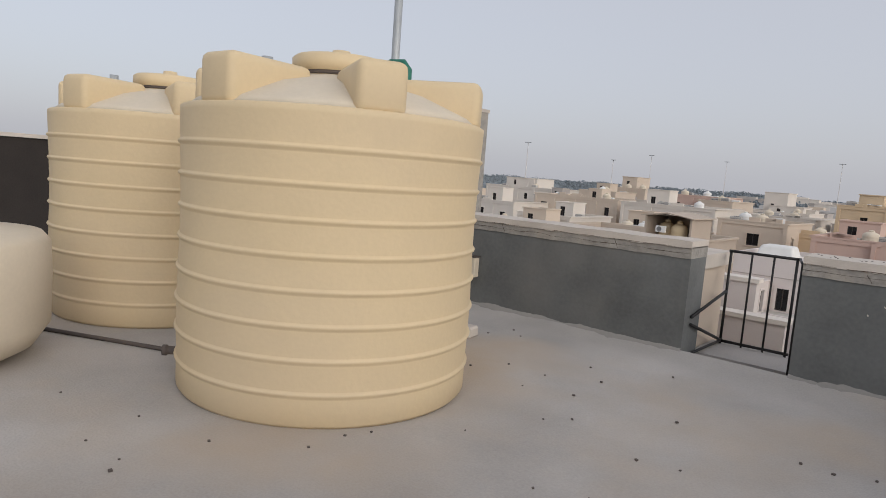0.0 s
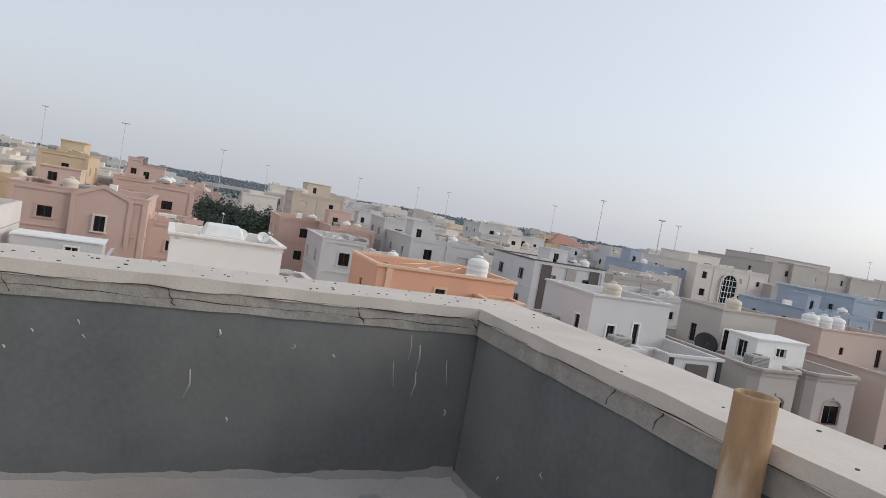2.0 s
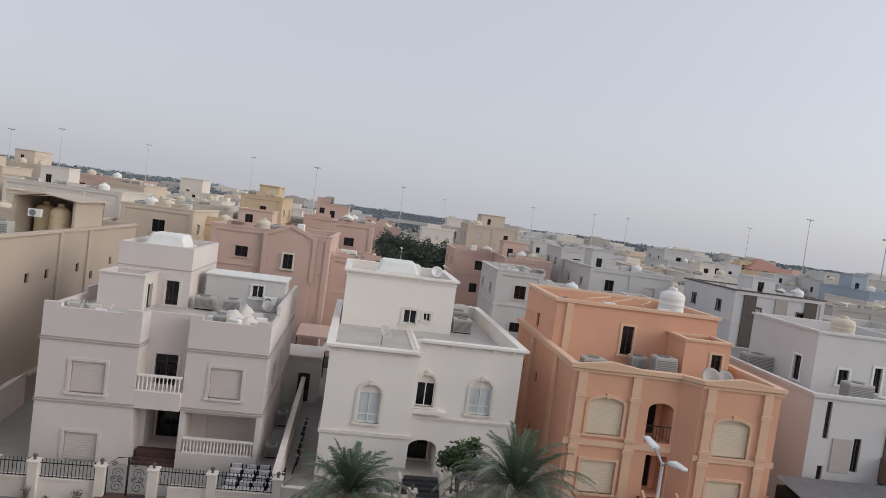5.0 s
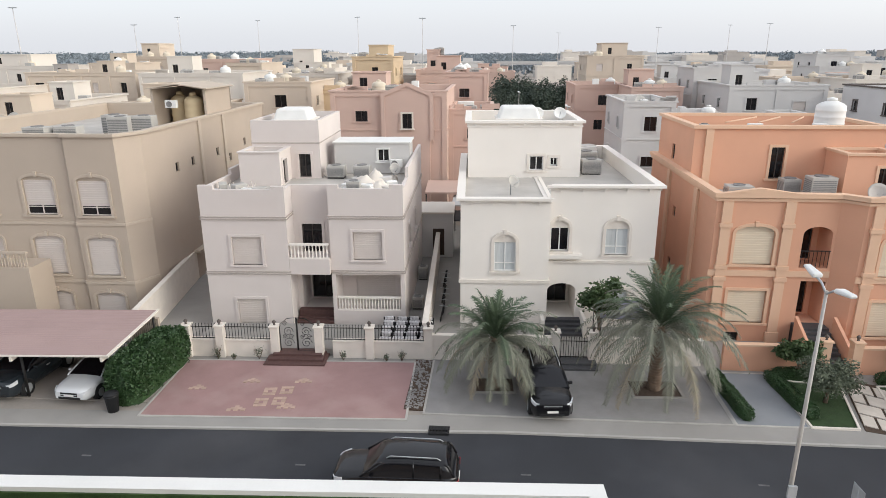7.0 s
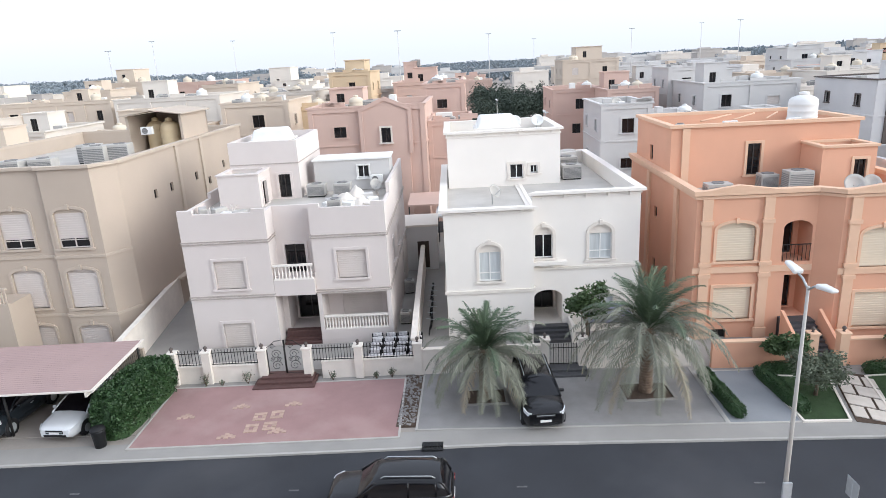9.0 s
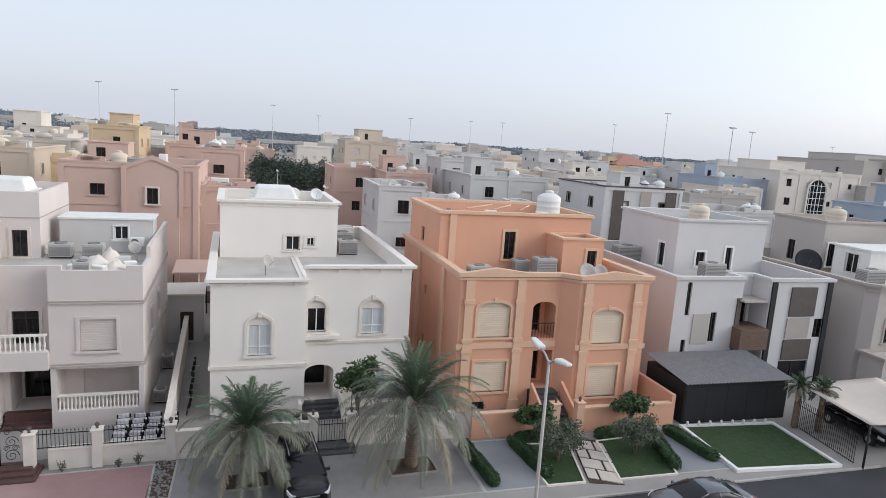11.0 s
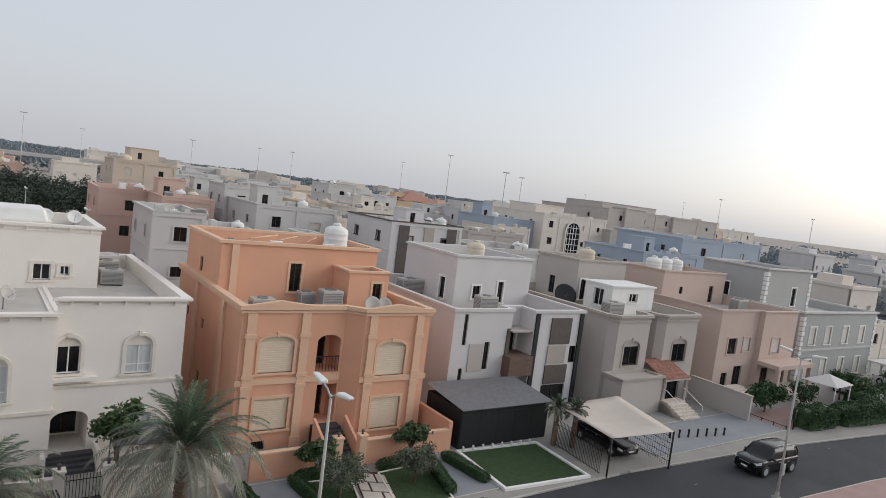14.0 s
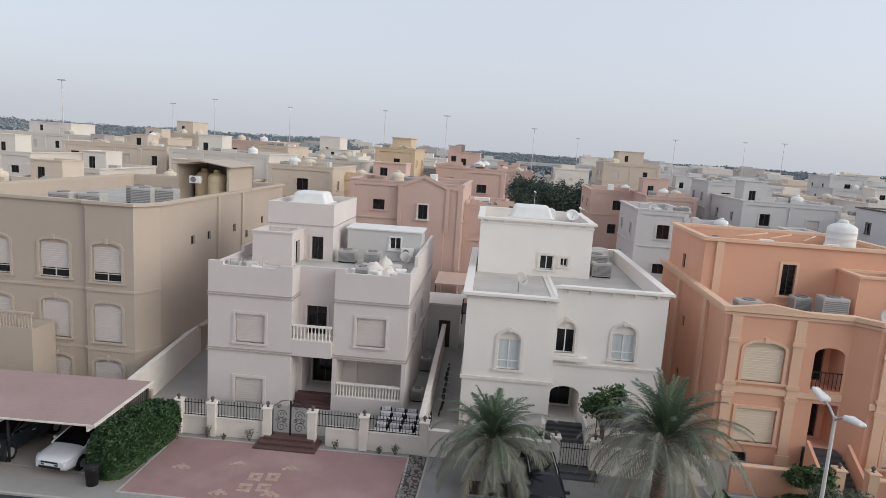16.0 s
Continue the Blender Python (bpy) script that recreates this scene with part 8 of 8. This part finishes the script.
tagged(part("far_woods", bm, M_HAZETREE), "belt of distant trees with haze put into their colour", "woods", kind="stuff")
# raised road and long sheds on the skyline
fly = thing("flyover", "long pale concrete flyover on piers", "bridge", pose(60, 420, 0, 0, 0, -8))
bm = B()
box(bm, -40, 0, 7.6, 420, 12, 8.6)
part("deck", bm, M_PALE, fly)
bm = B()
box(bm, -40, -0.3, 8.602, 420, 0, 9.6)
part("barrier", bm, M_PALE, fly)
for k in range(24):
    bm = B()
    box(bm, -36 + 19 * k, 3, -0.1, -33 + 19 * k, 9, 7.0)
    part("pier", bm, M_PALE, fly)


def far_building(x, y, w, h, mt, label, d=14, yaw=0.0):
    t = thing("far_building", label, "building", pose(x, y, 0, 0, 0, yaw), "skyline buildings")
    bm = B()
    n = max(2, int(w / 5))
    facade(bm, (0, 0), (w, 0), -0.1, h, [(w * (i + 0.3) / n, w * (i + 0.6) / n, z, z + 1.5) for i in range(n) for z in ([1.6, 5.4] if h > 8 else [2.0])], 0.5)
    box(bm, 0, 0.55, -0.1, w, d, h - 0.01)
    part("wall", bm, mt, t)
    bm = B()
    ring(bm, rect(0, 0, w, d), -0.4, 0.3, h, h + 0.7)
    part("parapet", bm, mt, t)
    bm = B()
    box(bm, w * 0.2, d * 0.3, h - 0.02, w * 0.6, d * 0.8, h + 2.4)
    part("roof_room", bm, mt, t)


for k in range(40):
    rnd2 = random.Random(1000 + k)
    far_building(rnd2.uniform(-200, 620), rnd2.uniform(480, 900), rnd2.uniform(14, 45), rnd2.uniform(8, 15), rnd2.choice((M_PALE, M_CREAM, M_GREIGE)), "pale low building on the hazy skyline")
for k in range(90):
    rnd2 = random.Random(3000 + k)
    a = math.radians(-82 + 1.55 * k + rnd2.uniform(-1.5, 1.5))
    r = rnd2.uniform(195, 430)
    x, y = -r * math.sin(a), r * math.cos(a)
    if (-0.02 < x / max(y, 1) < 0.19 and r < 330) or (k < 18 and k % 3):
        continue
    far_building(x, y, rnd2.uniform(10, 20), rnd2.uniform(6.5, 10.5), rnd2.choice((M_PALE, M_CREAM, M_BEIGE, M_PALE, M_PINK, M_COOLWHITE) if k > 24 else (M_PALE, M_COOLWHITE)), "pale flat-roofed house in the distant town", rnd2.uniform(9, 14), rnd2.uniform(-6, 2))
for k in range(6):
    rnd2 = random.Random(4000 + k)
    x = 150 + 34 * k
    far_building(x, rnd2.uniform(34, 84) - 0.12 * (x - 128), rnd2.uniform(9, 13), rnd2.uniform(5.5, 8.5), rnd2.choice((M_PALE, M_CREAM, M_GREIGE, M_GREY)), "pale flat-roofed house in the distant town", 11, -8)
for k in range(20):
    rnd2 = random.Random(2000 + k)
    a = math.radians(-74 + 6.0 * k + rnd2.uniform(-2.6, 2.6))
    r = rnd2.uniform(230, 420)
    t = thing("light_mast", "tall thin highway light mast", "mast", pose(-r * math.sin(a), r * math.cos(a), 0), "light masts")
    h = rnd2.uniform(24, 31)
    bm = B()
    tube(bm, [(0, 0, 0), (0, 0, h)], [0.22, 0.1], 6)
    part("pole", bm, M_PALE, t)
    bm = B()
    box(bm, -1.2, -0.3, h, 1.2, 0.3, h + 0.3)
    part("lamp_head", bm, M_GALV, t)
lm = thing("light_mast", "tall thin highway light mast", "mast", pose(189.4, 204.5, 0), "light masts")
bm = B()
tube(bm, [(0, 0, 0), (0, 0, 28)], [0.28, 0.14], 6)
part("pole", bm, M_GALV, lm)
bm = B()
box(bm, -1.4, -0.6, 28, 1.4, 0.6, 28.5)
part("lamp_head", bm, M_GALV, lm)


# ---- alley, garden and far street extras ----
def bicycle(m, seed):
    t = thing("bicycle", "dark bicycle leaning in a narrow alley", "bicycle", m, "bicycles")
    for x in (0, 1.05):
        bm = B()
        tube(bm, [(x + 0.33 * math.cos(a * math.pi / 10), 0, 0.33 + 0.33 * math.sin(a * math.pi / 10)) for a in range(21)], 0.022, 6)
        part("wheel", bm, M_BLACK, t)
    bm = B()
    tube(bm, [(0, 0, 0.33), (0.15, 0, 0.85), (0.7, 0, 0.8), (1.05, 0, 0.33), (0.5, 0, 0.3), (0.15, 0, 0.85)], 0.02, 6)
    part("frame", bm, M_CHAR, t)
    bm = B()
    tube(bm, [(0.1, -0.28, 1.0), (0.12, 0, 0.98), (0.1, 0.28, 1.0)], 0.016, 6)
    part("handlebar", bm, M_GALV, t)
    bm = B()
    box(bm, 0.58, -0.07, 0.88, 0.84, 0.07, 0.94)
    part("saddle", bevel(bm, 0.02, 1), M_BLACK, t)


for k in range(7):
    bicycle(pose(-1.55 + 0.05 * (k % 3), 35.4 + 1.0 * k, 0, 8, 0, 84 + 5 * (k % 3)), k)
for k in range(2):
    ac_unit(pose(-3.4, 37.2 + 5.5 * k, 0, 0, 0, 4 * k), 0.7, 0.6, 0.8 + 0.15 * (k % 3), "dusty outdoor unit standing in a side alley")
back = thing("back_gate_house", "pale rendered back gate with a dark door", "gate", pose(-3.6, 48.2, 0))
bm = B()
facade(bm, (0, 0), (2.6, 0), -0.1, 3.5, [(1.0, 1.9, 0.1, 2.3)])
box(bm, 0, 0.3, -0.1, 2.6, 3.5, 3.49)
part("wall", bm, M_PALE, back)
bm = B()
box(bm, 1.0, 0.12, 0.1, 1.9, 0.2, 2.3)
part("door", bm, M_DOOR, back)
bm = B()
box(bm, -0.1, -0.15, 3.502, 2.7, 3.6, 3.65)
part("coping", bm, M_CREAM, back)
# small lean-to carport behind the alley
lean = thing("lean_to_carport", "reddish lean-to carport roof behind the villas", "carport", pose(-3.6, 55, 0))
bm = B()
box(bm, 0, 0, 3.6, 4.6, 5.5, 3.75)
part("roof", bm, M_PINK, lean)
for x in (0.1, 4.4):
    bm = B()
    tube(bm, [(x, 0.1, 0), (x, 0.1, 3.6)], 0.06, 6)
    part("post", bm, M_IRON, lean)
for x, y in ((4.0, 32.2), (6.9, 32.1), (10.6, 31.4)):
    u = thing("planter_urn", "ivory stone urn planter with green leaves", "planter", pose(x, y, 0.0), "urns")
    bm = B()
    lathe(bm, [(0.18, 0), (0.18, 0.08), (0.08, 0.15), (0.1, 0.3), (0.26, 0.5), (0.3, 0.62), (0.24, 0.62)], 16)
    part("urn", bm, M_STONE, u)
    bm = B()
    leaves(bm, random.Random(int(x * 7)), (0, 0, 0.85), (0.35, 0.35, 0.35), 160, 0.07, 0.2)
    part("plant", bm, M_LEAF, u)
# white-framed carport and cars at the far bend
fc = thing("far_carport", "white framed flat carport at the street bend", "carport", pose(86, 21.5, 0, 0, 0, -8))
bm = B()
box(bm, 0, 0, 2.6, 12, 5.5, 2.8)
part("roof", bm, M_PALE, fc)
for x in (0.2, 3.0, 6.0, 9.0, 11.8):
    for y in (0.2, 5.2):
        bm = B()
        box(bm, x - 0.1, y - 0.1, -0.1, x + 0.1, y + 0.1, 2.6)
        part("post", bm, M_WHITE, fc)
car("parked_sedan", "white saloon car under a far carport", pose(89, 22, 0, 0, 0, 82), M_CARWHITE, 4.7, 1.85, 1.45, False)
car("parked_suv", "dark car under a far carport", pose(92.4, 21.6, 0, 0, 0, 82), M_CARDARK, 4.8, 1.9, 1.7)
car("parked_suv", "white car parked before the grey villa", pose(77.5, 22.2, 0, 0, 0, 85), M_CARWHITE, 4.8, 1.9, 1.7)
for k, (x, y) in enumerate(((64.5, 24.6), (75.5, 23.6), (73.6, 24.6), (83.2, 22.8), (100, 20.5), (104, 22.5), (108, 19.0), (98.0, 26.0))):
    small_tree(pose(x, y, 0), 1.6 + 0.3 * (k % 3), (1.6, 1.4, 1.3), 1100, M_LEAF if k % 2 else M_HEDGE, 400 + k, "rounded green shrub in a front garden", 0.15, "garden_shrub")

# sheds and canopies in the lane between the rows
for x0, y0, w, d, h, mt in ((11.5, 53.0, 4.2, 6.0, 4.2, M_PALE), (12.0, 60.5, 3.6, 5.0, 4.6, M_WHITE), (9.6, 66.0, 5.0, 5.5, 3.4, M_GALV), (5.5, 54.5, 4.0, 5.0, 3.6, M_GALV), (-1.2, 52.0, 3.4, 4.0, 3.2, M_PALE)):
    t = thing("lane_canopy", "pale sheet-roofed canopy in a back lane", "canopy", pose(x0, y0, 0, 0, 0, -2), "lane canopies")
    bm = B()
    box(bm, 0, 0, h, w, d, h + 0.12)
    part("roof", bm, mt, t)
    for x in (0.1, w - 0.1):
        for y in (0.1, d - 0.1):
            bm = B()
            tube(bm, [(x, y, 0), (x, y, h)], 0.05, 6)
            part("post", bm, M_IRON, t)
for x, y, mt in ((-2.6, 56.2, M_CARGREY), (12.5, 78.0, M_CARBLACK), (15.5, 104.0, M_CARWHITE), (18.0, 108.0, M_CARWHITE)):
    car("lane_car", "car parked in a back lane", pose(x, y, 0, 0, 0, 88), mt, 4.6, 1.8, 1.5, False)
street_lamp(pose(11.2, 72, 0, 0, 0, 0), 9.5, "grey lane lamp with two heads")
street_lamp(pose(8.0, 98, 0, 0, 0, 0), 9.5, "grey lane lamp with two heads")
